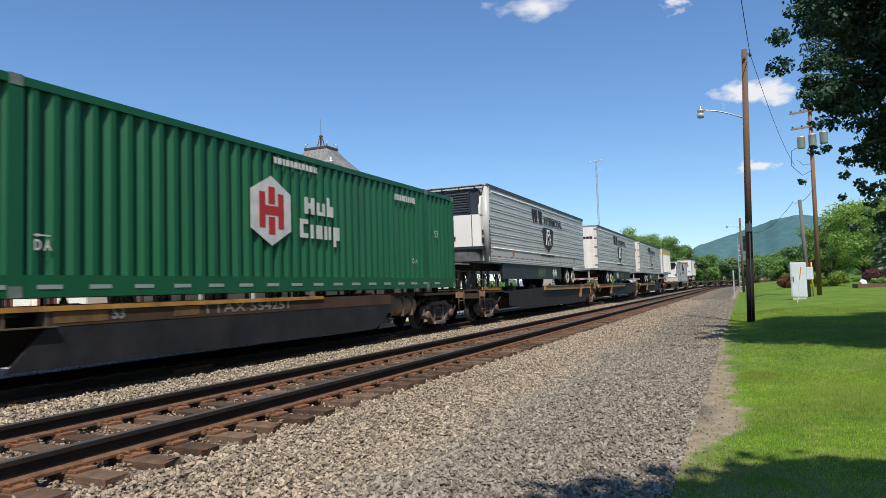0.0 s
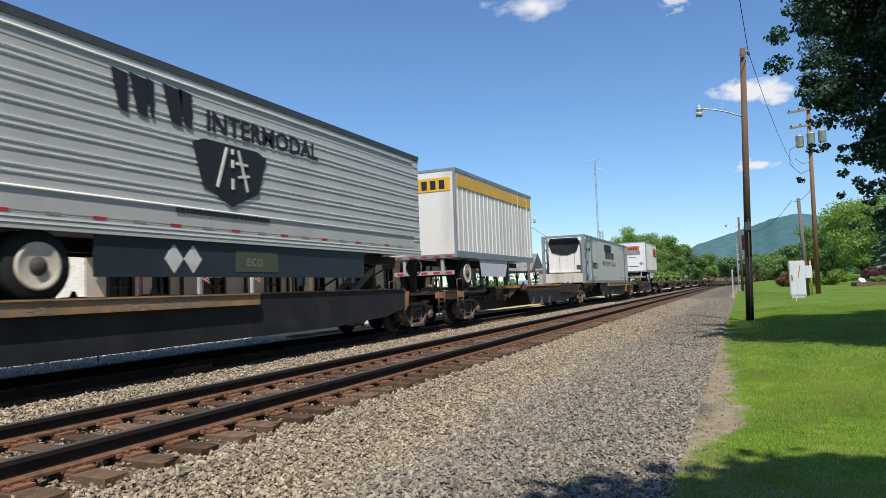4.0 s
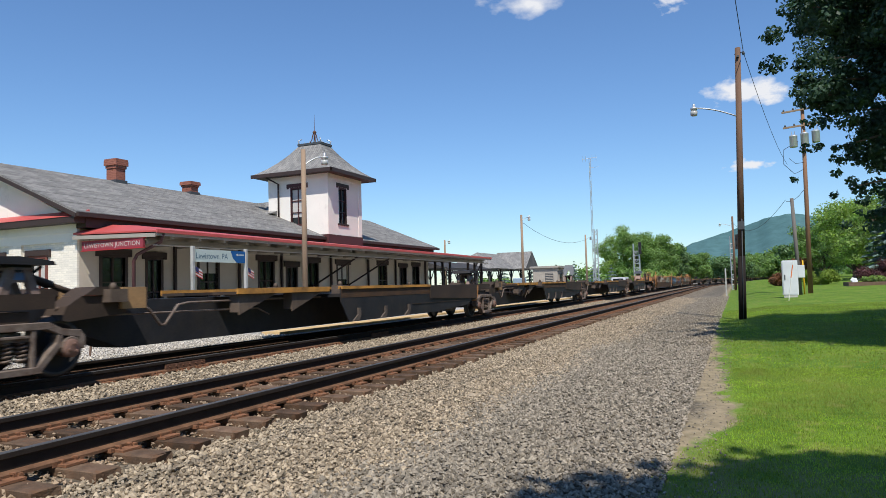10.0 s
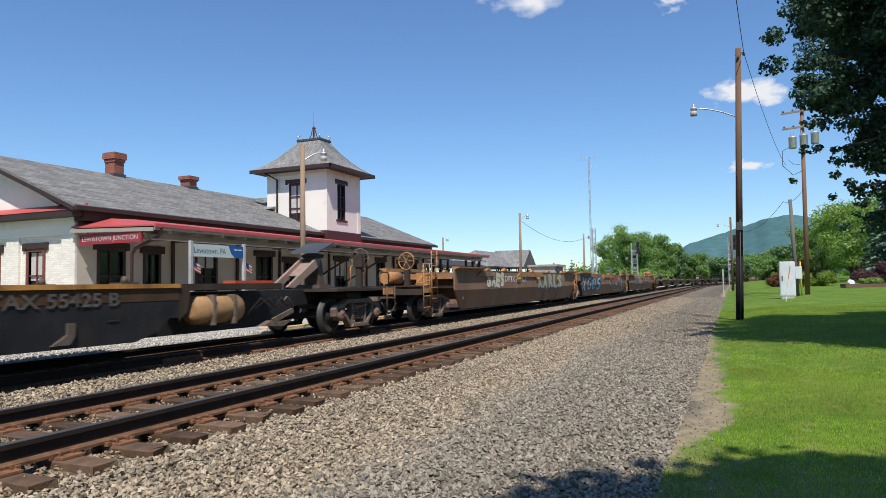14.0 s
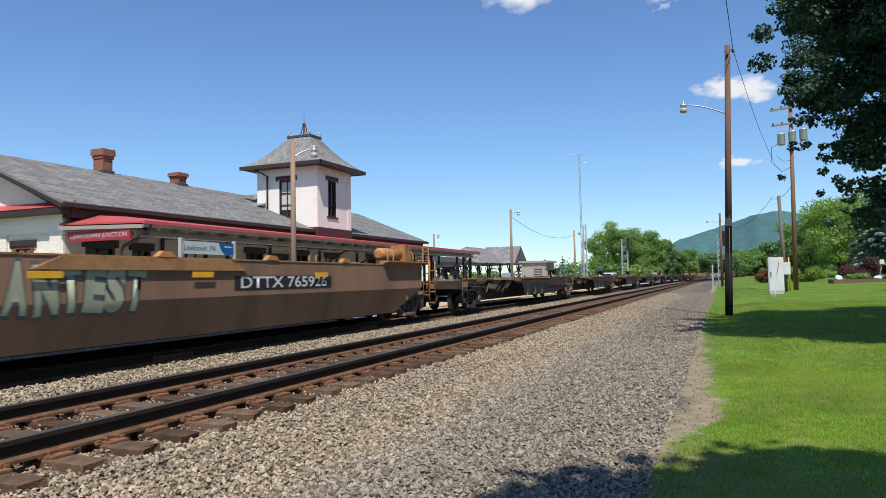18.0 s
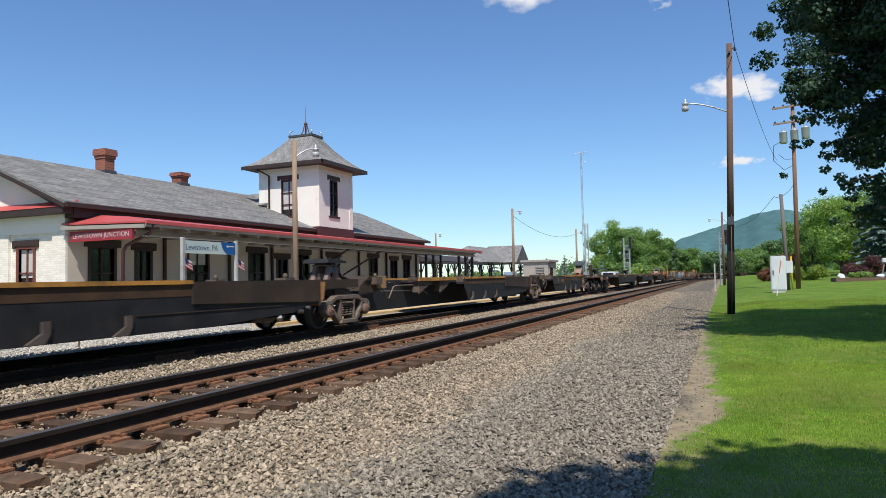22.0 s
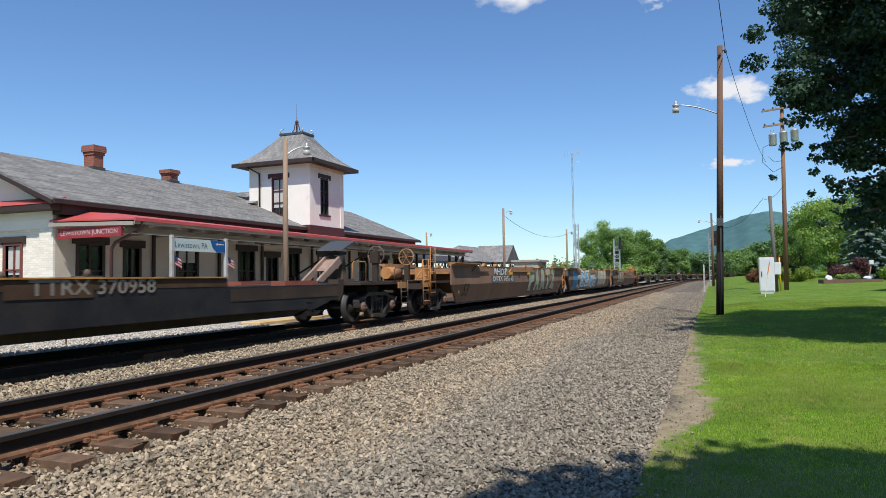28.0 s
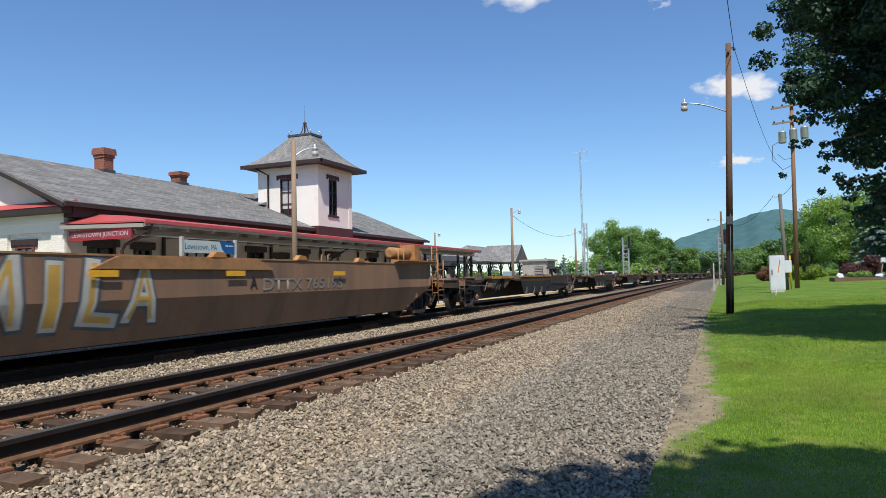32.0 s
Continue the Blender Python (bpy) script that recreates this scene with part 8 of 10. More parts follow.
def well_unit(u0, u1, first, last, seed=0, paint=()):
    """One unit of an articulated well car: deep side walls, hooded at both ends, open well, bulkheads and trucks."""
    L, c = u1 - u0, (u0 + u1) / 2
    a = L / 2
    car = thing("well_car", "empty weathered brown-yellow well car unit with graffiti", "railcar", group="freight train")
    xl, cl = -a + (1.0 if first else 0.95), (1.0 if first else 0.5)
    xr, cr = a + (0.45 if last else -1.25), (1.5 if last else 0.4)
    zt, zm, zl = 1.58, 0.92, 0.26
    yo = 1.33
    for s in (-1, 1):
        y0, y1 = sorted((s * yo, s * (yo - 0.05)))
        bm = B()
        prism(bm, [(xl, zm), (xr, zm), (xr, zt), (xl, zt)], "y", y0, y1)
        side = part("side_wall", bm, M_WELL, car, "weathered brown side wall")
        bm = B()
        lo = [(xl + cl, zl), (xr - cr, zl), (xr, zm - 0.001), (xl, zm - 0.001)]
        v0 = [bm.verts.new((x, s * (yo - (0.20 if z < 0.5 else 0.0)), z)) for x, z in lo]
        v1 = [bm.verts.new((x, s * (yo - 0.06 - (0.20 if z < 0.5 else 0.0)), z)) for x, z in lo]
        bm.faces.new(v0)
        bm.faces.new(v1[::-1])
        for i in range(4):
            bm.faces.new((v0[i], v0[(i + 1) % 4], v1[(i + 1) % 4], v1[i]))
        part("lower_wall", bm, M_WELL, side, "inward-sloping lower side")
        part("top_edge", boxes((xl, xr, *sorted((s * (yo - 0.10), s * (yo + 0.014))), zt + 0.001, zt + 0.03)), M_CHORD, side, "ochre top edge")
        # overhanging hoods over both ends
        for xe, xf in ((xl - (0.0 if first else 0.55), xl + 2.75), (xr - 2.5, xr + 0.05)):
            bm = B()
            prism(bm, [(s * (yo - 0.10), zt + 0.031), (s * (yo + 0.002), zt + 0.031), (s * (yo + 0.165), zt + 0.085), (s * (yo + 0.165), zt + 0.115), (s * (yo - 0.10), zt + 0.125)], "x", xe, xf)
            part("end_hood", bm, M_CHORD, side, "overhanging ochre hood")
        # bevelled ledges below the top edge
        for f0, f1 in ((0.15, 0.25), (0.39, 0.61)):
            b0, b1 = -a + L * f0, -a + L * f1
            bm = B()
            prism(bm, [(b0, 1.39), (b1, 1.39), (b1 - 0.45, zt), (b0 + 0.45, zt)], "y", *sorted((s * (yo + 0.001), s * (yo + 0.055))))
            part("ledge", bm, M_CHORD if f0 > 0.3 else M_WELL, side, "bevelled ochre ledge")
        part("end_rib", boxes((xr - 0.10, xr - 0.02, *sorted((s * yo, s * (yo + 0.02))), zm + 0.02, zt - 0.02)), M_WELL, side)
        for f in (0.40, 0.55, 0.74):
            x = -a + L * f
            part("reflector", boxes((x - 0.26, x + 0.26, *sorted((s * (yo + 0.056), s * (yo + 0.062))), 1.27, 1.37)), M_REFLECT, side, "yellow reflector strip")
        for f in (0.22, 0.31, 0.52, 0.66, 0.8):
            x = -a + L * f + 0.2 * math.sin(seed * 3.0 + f * 40)
            bm = B()
            prism(bm, [(x - 0.2, zt + 0.031), (x + 0.2, zt + 0.031), (x + 0.12, zt + 0.12), (x - 0.08, zt + 0.13)], "y", *sorted((s * (yo - 0.09), s * (yo + 0.03))))
            part("corner_guide", bm, M_ORANGE if f > 0.3 else M_CHORD, side, "rusty container guide")
        bm = B()
        for x in (xr - 2.1, xr - 1.75):
            tube(bm, [(x, s * (yo - 0.06), zt), (x, s * (yo - 0.06), zt + 0.34), (x + 0.1, s * (yo - 0.06), zt + 0.36)], 0.022, 6)
        part("grab_post", bm, M_CHORD, side, "short ochre grab posts")
    part("floor", boxes((xl + 1.0, xr - 1.0, -1.1, 1.1, 0.24, 0.30)), M_CARBROWN, car, "well floor")
    for x in (xl + 0.9, xr - 0.9):
        part("bulkhead", boxes((x - 0.04, x + 0.04, -1.27, 1.27, 0.6, 1.5)), M_WELL, car, "end bulkhead")
    # end decks above the trucks
    for x, s in ((xl, -1), (xr, 1)):
        bm = boxes((*sorted((x - s * 0.9, x + s * 0.1)), -1.26, 1.26, 1.30, 1.36))
        box(bm, *sorted((x - s * 0.9, x + s * 0.6)), -0.3, 0.3, 0.76, 1.1)
        part("end_deck", bm, M_ORANGE, car, "slanted end deck")
    if not last:
        ladder(car, xr + 0.29, -1.36, 0.45, 2.08, 0.5, M_ORANGE)
        bm = B()
        tube(bm, [(xr + 0.06, -1.3, 1.55), (xr + 0.1, -1.34, 1.2), (xr + 0.04, -1.36, 0.6), (xr + 0.3, -1.36, 0.42)], 0.03, 6)
        tube(bm, [(xr + 0.75, -1.25, 1.45), (xr + 0.85, -1.3, 1.15), (xr + 1.1, -1.3, 1.05)], 0.028, 6)
        part("drop_pipe", bm, M_ORANGE, car, "bent orange pipe by the ladder")
        bm = B()
        tube(bm, [(xr + 0.6, -1.1, 0.9), (xr + 0.95, -1.22, 0.95), (xr + 1.3, -1.24, 0.8), (xr + 1.32, -1.24, 0.5), (xr + 1.12, -1.2, 0.22)], 0.055, 8)
        tube(bm, [(xr + 0.9, -1.0, 0.55), (xr + 1.1, -1.12, 0.7), (xr + 1.25, -1.15, 0.4)], 0.04, 8)
        part("air_hose", bm, M_HOSE, car, "thick grey bent hoses over the joint")
    if not first:
        eb = part("end_box", boxes((xl - 0.5, xl + 0.42, -1.338, -0.75, 1.17, 1.57)), M_DUSTYLIT, car, "dusty brown end box")
        lettering("125 T", 0.26, M_TEXTG, eb, on_side(xl - 0.05, -1.342, 1.37), bold=0.004)
        bm = B()
        prism(bm, [(xl - 0.5, 1.168), (xl + 0.02, 1.168), (xl + 0.06, 0.90), (xl + 0.5, 0.27), (xl + 0.26, 0.27), (xl - 0.12, 0.80)], "y", -1.30, -1.14)
        part("end_brace", bm, M_CARBROWN, eb, "dark slanted end brace")
        part("end_plate", boxes((xl - 0.1, xl + 0.3, -1.02, -0.98, 0.42, 0.9)), M_ORANGE, car, "orange plate behind the brace")
    truck(car, a, seed > 3)
    part("articulation", boxes((a - 0.8, a + 0.8, -0.28, 0.28, 0.745, 1.02)), M_CARBROWN, car, "articulated joint over the truck")
    if first:
        truck(car, -a, seed > 3)
        car_end(car, -a, -1, M_ORANGE, True)
        part("draft_sill", boxes((-a - 0.8, xl + 0.2, -0.34, 0.34, 0.76, 1.06)), M_CARBROWN, car)
    if last:
        car_end(car, a, 1, M_ORANGE, True)
        bm = B()
        lathe(bm, [(0, 0.1), (0.05, 0.18), (1.15, 0.18), (1.2, 0.1)], 16, "x", (xr - 1.95, -0.9, 1.9))
        box(bm, xr - 0.62, xr - 0.25, -1.1, -0.6, 1.36, 2.2)
        part("air_tank", bm, M_ORANGE, car, "rusty air reservoir")
    for fn in paint:
        fn(car, -a + (2.0 if first else 0.55), a - (1.0 if last else 0.75), -yo - 0.001)
    MOVERS.append((car, c))
    return car


def hug(ob, zm=0.92, zl=0.26, dy=0.20):
    """Lay flat paint on the well wall: cut it at the bend and lean its lower half inward with the wall."""
    bm = B()
    bm.from_mesh(ob.data)
    bm.transform(ob.matrix_basis)
    bmesh.ops.bisect_plane(bm, geom=list(bm.verts) + list(bm.edges) + list(bm.faces), plane_co=(0, 0, zm), plane_no=(0, 0, 1))
    for v in bm.verts:
        if v.co.z < zm:
            v.co.y += (zm - v.co.z) / (zm - zl) * dy
    bm.to_mesh(ob.data)
    bm.free()
    ob.matrix_basis = Matrix.Identity(4)


def tag_word(word, f0, f1, z0, z1, fill, line, seed, back=None, inner=None, fat=0.05, pad=0.3):
    """A fat sprayed word on the wall: a wide outline, the fill and a thin inner colour, each letter tilted its own way."""
    def draw(car, xl, xr, y):
        rr = random.Random(seed)
        x0, x1 = xl + (xr - xl) * f0, xl + (xr - xl) * f1
        w, h = (x1 - x0) / len(word), z1 - z0
        if back:
            bm = B()
            n = 24
            up = [(x0 - pad + (x1 - x0 + 2 * pad) * k / n, min(1.59, z1 + 0.06 - rr.uniform(0, 0.05))) for k in range(n + 1)]
            lo = [(x0 - pad + (x1 - x0 + 2 * pad) * k / n, max(0.28, z0 - 0.08 + rr.uniform(0, 0.08))) for k in range(n, -1, -1)]
            prism(bm, up + lo, "y", y - 0.0018, y - 0.0012)
            hug(part("graffiti", bm, back, car, "sprayed colour field"))
        for k, ch in enumerate(word):
            cx, cz = x0 + w * (k + 0.5) + rr.uniform(-0.06, 0.06) * w, (z0 + z1) / 2 + rr.uniform(-0.04, 0.04) * h
            tilt = rr.uniform(-9, 9)
            for dy, bold, m, ww in ((0.0045, fat + 0.05, line, 1.04), (0.0075, fat, fill, 0.92), (0.0105, -0.012, inner, 0.62)):
                if m:
                    hug(lettering(ch, h * 1.2, m, car, pose(cx, y - dy, cz, 90, tilt, 0), name="graffiti", label="spray-painted graffiti", width=w * ww * (0.38 if ch in "I/" else 1.0), bold=bold))
    return draw


def spots(f0, f1, z0, z1, mats, seed):
    """Ragged sprayed colour patches behind a word."""
    def draw(car, xl, xr, y):
        rr = random.Random(seed)
        for k in range(16):
            x = xl + (xr - xl) * (f0 + (f1 - f0) * (k + rr.random()) / 16)
            z, w = rr.uniform(z0 + 0.2, z1 - 0.22), rr.uniform(0.2, 0.5)
            ring = [(x + w * rr.uniform(0.7, 1.2) * math.cos(i * math.pi / 7), min(1.58, z + 0.55 * w * rr.uniform(0.7, 1.2) * math.sin(i * math.pi / 7))) for i in range(14)]
            bm = B()
            prism(bm, ring, "y", y - 0.0016 - 0.00012 * k, y - 0.0010)
            hug(part("graffiti", bm, mats[k % len(mats)], car, "sprayed colour patch"))
    return draw


def well_text(s, f, z, h, m, slant=0.0):
    """Stencilled letters on the wall, laid over its bend."""
    def draw(car, xl, xr, y):
        ob = lettering(s, h, m, car, width=3.0 if len(s) > 6 else None, at=on_side(xl + (xr - xl) * f, y - 0.009, z), bold=0.006)
        for v in ob.data.vertices:
            v.co.x += slant * v.co.y
        hug(ob)
    return draw


def well_art(f0, f1, z0, z1, fill, line, seed, back=None, extra=()):
    return lambda car, xl, xr, y: tag_art(car, xl + (xr - xl) * f0, xl + (xr - xl) * f1, z0, z1, y, fill, line, seed, extra, back)


# ---- loads ----
def road_wheels(parent, x, zc, r=0.5):
    for s in (-1, 1):
        for y in (1.05, 0.72):
            bm = B()
            yy = s * y
            lathe(bm, [(-0.13, r * 0.55), (-0.13, r * 0.93), (-0.09, r), (0.09, r), (0.13, r * 0.93), (0.13, r * 0.55)], 22, "y", (x, yy, zc))
            t = part("tyre", bm, M_TYRE, parent, "black road tyre")
            bm = B()
            o = s * 0.13
            lathe(bm, [(s * 0.10, r * 0.66), (s * 0.152, r * 0.66), (s * 0.165, r * 0.62), (s * 0.152, r * 0.55), (s * 0.136, r * 0.44), (s * 0.135, r * 0.2)], 22, "y", (x, yy, zc))
            rim = part("rim", bm, M_HUB, t, "cream steel rim")
            bm = B()
            lathe(bm, [(s * 0.134, r * 0.27), (s * 0.14, r * 0.26), (s * 0.145, r * 0.22), (s * 0.18, r * 0.19), (s * 0.185, r * 0.04)], 18, "y", (x, yy, zc))
            part("hub", bm, M_DUSTYLIT, rim, "dull brown hub")
    bm = B()
    rod(bm, (x, -0.9, zc), (x, 0.9, zc), 0.07, n=8)
    part("axle", bm, M_BLACK, parent)


M_REEFER = mat("cream_white_plastic", (0.80, 0.755, 0.68), 0.45, 0.0, 0.08, 1.0, 30, 0.03, 0.45, dirt=(0.62, 0.55, 0.46), dirt_amt=0.3, streak=True)

M_BASE = mat("grimy_grey_housing", (0.15, 0.15, 0.148), 0.7, 0.0, 0.5, 3, 30, 0.2, 0.3, dirt=(0.03, 0.03, 0.03), dirt_amt=0.8)
M_DOOR = mat("rust_stained_white_door", (0.86, 0.80, 0.70), 0.5, 0.0, 0.1, 1.0, 30, 0.04, 0.4, dirt=(0.52, 0.33, 0.2), dirt_amt=0.42, streak=True)


def trailer(u0, u1, nose_left, deck_z=1.30, prime=True):
    """A 53-foot refrigerated trailer with ribbed aluminium sides; parts hang from one empty."""
    L, c = u1 - u0, (u0 + u1) / 2
    a = L / 2
    t = thing("semi_trailer", "refrigerated semi-trailer with ribbed aluminium sides on a spine car", "trailer", group="trailers on the train")
    z0, z1, y = 2.12, 5.02, 1.29
    part("box", boxes((-a + 0.02, a - 0.02, -y + 0.03, y - 0.03, z0 + 0.06, z1 - 0.05)), M_ALU, t, "dull aluminium box")
    for s in (-1, 1):
        bm = boxes((-a + 0.02, a - 0.02, min(s * (y - 0.03), s * (y - 0.012)), max(s * (y - 0.03), s * (y - 0.012)), z0 + 0.21, z1 - 0.14))
        sd = part("side_panel", bm, M_ALU, t, "ribbed aluminium side")
        for k in range(15):      # ribs in pairs; the lowest pair and the top one stop at smooth panels
            z = z0 + 0.43 + (k // 2) * 0.305 + (k % 2) * 0.098
            ends = ((-a + 0.06, -a + 0.42), (a - 0.42, a - 0.06)) if k < 2 or k > 13 else ((-a + 0.06, a - 0.06),)
            for xl, xr in ends:
                bm = B()
                prism(bm, [(z - 0.022, s * (y - 0.012)), (z + 0.014, s * (y - 0.012)), (z + 0.010, s * (y + 0.006)), (z - 0.002, s * (y + 0.006))], "x", 0, 1)
                for v in bm.verts:
                    v.co = Vector((xl + v.co.x * (xr - xl), v.co.z, v.co.y))
                part("rib", bm, M_RIB, sd)
        for za, zb, zr in ((z0 + 0.24, z0 + 0.53, z0 + 0.545), (z1 - 0.40, z1 - 0.131, z1 - 0.255)):
            pn = part("smooth_panel", boxes((-a + 0.44, a - 0.44, *sorted((s * (y - 0.0115), s * (y - 0.006))), za, zb)), M_ALU, sd, "smooth plain panel")
            bm = B()
            rod(bm, (-a + 0.44, s * (y + 0.004), zr), (a - 0.44, s * (y + 0.004), zr), 0.022, n=8)
            part("moulding", bm, M_RIB, pn, "bright round moulding")
        part("top_rail", boxes((-a, a, min(s * (y - 0.06), s * (y + 0.012)), max(s * (y - 0.06), s * (y + 0.012)), z1 - 0.13, z1)), M_DARKGREY, sd, "dark top rail")
        part("bottom_rail", boxes((-a, a, min(s * (y - 0.06), s * (y + 0.006)), max(s * (y - 0.06), s * (y + 0.006)), z0, z0 + 0.20)), M_ALU, sd, "riveted bottom rail")
        tape = [finish(boxes((0, 0.23, s * (y + 0.009) - 0.003, s * (y + 0.009) + 0.003, z0 + 0.205, z0 + 0.25)), "reflector", m) for m in (M_TEXTG, M_RED)]
        for k in range(int((L - 0.7) / 0.72)):
            same("reflector", tape[k % 2], sd, pose(-a + 0.3 + 0.72 * k, 0, 0))
        for zr in (z0 + 0.075, z0 + 0.15):
            part("rail_lip", boxes((-a, a, *sorted((s * (y + 0.006), s * (y + 0.016))), zr, zr + 0.018)), M_RIB, sd, "thin lip along the lower rail")
    part("roof", boxes((-a, a, -y + 0.061, y - 0.061, z1 - 0.045, z1 + 0.004)), M_ALU, t)
    part("underframe", boxes((-a + 0.2, a - 0.2, -0.55, -0.4, z0 - 0.22, z0 - 0.001), (-a + 0.2, a - 0.2, 0.4, 0.55, z0 - 0.22, z0 - 0.001)), M_BLACK, t, "black frame rails")
    nose, rear = (-1, 1) if nose_left else (1, -1)
    for k in ((2.66, 3.92) if nose_left else (3.35, 4.6)):
        road_wheels(t, rear * (a - k), 1.64)
    part("suspension", boxes((*sorted((rear * (a - 1.9), rear * (a - 5.2))), -0.75, 0.75, z0 - 0.45, z0 - 0.221)), M_BLACK, t)
    # side skirt with badges
    sk0, sk1 = sorted((rear * (a - 5.4), rear * (a - (14.6 if nose_left else 13.0))))
    skirt = part("side_skirt", boxes((sk0, sk1, -y + 0.05, -y + 0.07, z0 - 0.62, z0 - 0.001)), M_COWL, t, "dark plastic side skirt")
    bm = B()
    for k in (0, 1):
        xx = rear * (a - 6.9) + k * 0.42
        prism(bm, [(xx - 0.2, z0 - 0.32), (xx, z0 - 0.56), (xx + 0.2, z0 - 0.32), (xx, z0 - 0.08)], "y", -y + 0.042, -y + 0.049)
    part("diamond", bm, M_TEXTW, skirt, "white diamond placards")
    gx = rear * (a - 9.0)
    part("badge", boxes((gx - 0.62, gx + 0.62, -y + 0.042, -y + 0.049, z0 - 0.52, z0 - 0.12)), mat("olive_badge", (0.075, 0.085, 0.05), 0.5, vary=0.1), skirt, "olive badge with leaf")
    lettering("eco", 0.34, M_TEXTG, skirt, on_side(gx - 0.1, -y + 0.038, z0 - 0.31))
    # landing legs
    for s in (-1, 1):
        part("landing_leg", boxes((nose * (a - 3.0) - 0.08, nose * (a - 3.0) + 0.08, s * 0.75 - 0.08, s * 0.75 + 0.08, z0 - 0.75, z0 - 0.001)), M_GREYFRAME, t)
    # side lettering: plain shapes for the brand, the plain word spelt
    cx = -a + 7.6
    bm = B()
    for k, w in enumerate((0.26, 0.3, 0.1, 0.36, 0.26)):
        xx = cx - 1.9 + k * 0.33
        prism(bm, [(xx - 0.06, 4.66), (xx + w, 4.62), (xx + w, 4.02), (xx + w * 0.35, 4.06)], "y", -y - 0.016, -y - 0.009)
    part("brand_mark", bm, M_TEXTK, t, "black slanted block mark")
    lettering("INTERMODAL", 0.50, M_TEXTK, t, on_side(cx + 1.7, -y - 0.018, 4.24), width=3.4, bold=0.014)
    bm = B()
    sx = cx + 0.65
    prism(bm, [(sx - 0.98, 3.82), (sx - 0.7, 3.92), (sx + 0.7, 3.92), (sx + 0.98, 3.82), (sx + 0.74, 3.1), (sx, 2.78), (sx - 0.74, 3.1)], "y", -y - 0.018, -y - 0.010)
    shd = part("shield", bm, M_TEXTK, t, "black road shield emblem")
    bm = B()
    for b0, b1 in (((-0.4, 3.1), (-0.15, 3.85)), ((0.4, 3.1), (0.15, 3.85)), ((0, 3.1), (0, 3.3)), ((0, 3.5), (0, 3.65)), ((0, 3.75), (0, 3.85)), ((0.1, 3.6), (0.4, 3.6)), ((0.15, 3.35), (0.45, 3.4))):
        bar(bm, (sx + b0[0], -y - 0.02, b0[1]), (sx + b1[0], -y - 0.02, b1[1]), 0.05, 0.05)
    part("road_sign", bm, M_TEXTW, shd)
    bars(t, cx - 0.7, cx + 1.7, -y - 0.012, z0 + 0.5, 0.1, M_TEXTK, name="web_address")
    if nose_left:
        for q in (-5.23, 5.43):
            part("notice", boxes((q - 0.11, q + 0.11, -y - 0.003, -y + 0.004, z0 + 0.28, z0 + 0.46)), M_CARYEL, t, "small worn yellow notice")
        # refrigeration unit on the nose
        x0 = -a
        plan = [(0.0, -1.10), (-0.40, -1.09), (-0.56, -0.98), (-0.63, -0.7), (-0.67, 0.0), (-0.63, 0.7), (-0.56, 0.98), (-0.40, 1.09), (0.0, 1.10)]

        def shell(f, za, zb, g=None, off=0.0):
            b = B()
            prism(b, [(x0 - 0.001 + p * f, q * f) for p, q in plan], "z", za, zb)
            for v in b.verts:
                if g and v.co.z > (za + zb) / 2:
                    v.co.x, v.co.y = x0 - 0.001 + (v.co.x - x0) * g, v.co.y * g
            return b

        ru = part("reefer_unit", shell(1.0, 2.70, 3.86), M_REEFER, t, "cream-white refrigeration unit on the nose")
        part("cowl", shell(0.995, 3.861, 4.80, 0.93), M_COWL, ru, "blue-black cowl round the air intake")
        for s in (-1, 1):
            bm = B()
            prism(bm, [(x0 - 0.004, 3.862), (x0 - 0.47, 3.862), (x0 - 0.45, 4.15), (x0 - 0.30, 4.52), (x0 - 0.004, 4.60)], "y", *sorted((s * 1.02, s * 1.112)))
            part("side_panel", bm, M_REEFER, ru, "cream side panel")
        for k in range(8):
            bm = B()
            z = 3.97 + k * 0.092
            prism(bm, [(x0 - 0.685, z), (x0 - 0.60, z + 0.05), (x0 - 0.60, z + 0.07), (x0 - 0.70, z + 0.028)], "y", -0.72, 0.72)
            part("louvre", bm, M_DARKGREY, ru, "grey louvre blade")
        part("grille_frame", boxes((x0 - 0.71, x0 - 0.58, -0.76, -0.721, 3.93, 4.74), (x0 - 0.71, x0 - 0.58, 0.721, 0.76, 3.93, 4.74), (x0 - 0.69, x0 - 0.58, -0.02, 0.02, 3.93, 4.74)), M_COWL, ru)
        part("panel_seam", boxes((x0 - 0.676, x0 - 0.62, 0.20, 0.215, 2.72, 3.85), (x0 - 0.66, x0 - 0.58, -0.80, -0.785, 2.72, 3.85)), M_DARKGREY, ru, "dark door seams")
        part("latch", boxes((x0 - 0.69, x0 - 0.63, -0.15, 0.02, 2.93, 3.08)), M_BLACK, ru, "black door latch")
        part("control_box", boxes((x0 - 0.30, x0 - 0.08, -1.13, -1.09, 2.82, 3.02), (x0 - 0.27, x0 - 0.12, -1.125, -1.09, 3.13, 3.31)), M_BLACK, ru, "black control panel and recess")
        ut = part("unit_tray", shell(1.04, 2.60, 2.698), M_COWL, t, "black tray under the unit")
        ub = part("unit_base", shell(0.90, 2.16, 2.599), M_BASE, t, "grimy dark machinery housing")
        bm = B()
        tube(bm, [(x0 - 0.02, -1.15, 4.95), (x0 - 0.40, -1.14, 4.93), (x0 - 0.66, -0.98, 4.90), (x0 - 0.76, -0.5, 4.89), (x0 - 0.78, 0.0, 4.88), (x0 - 0.76, 0.5, 4.89), (x0 - 0.66, 0.98, 4.90), (x0 - 0.40, 1.14, 4.93), (x0 - 0.02, 1.15, 4.95)], 0.035, 6)
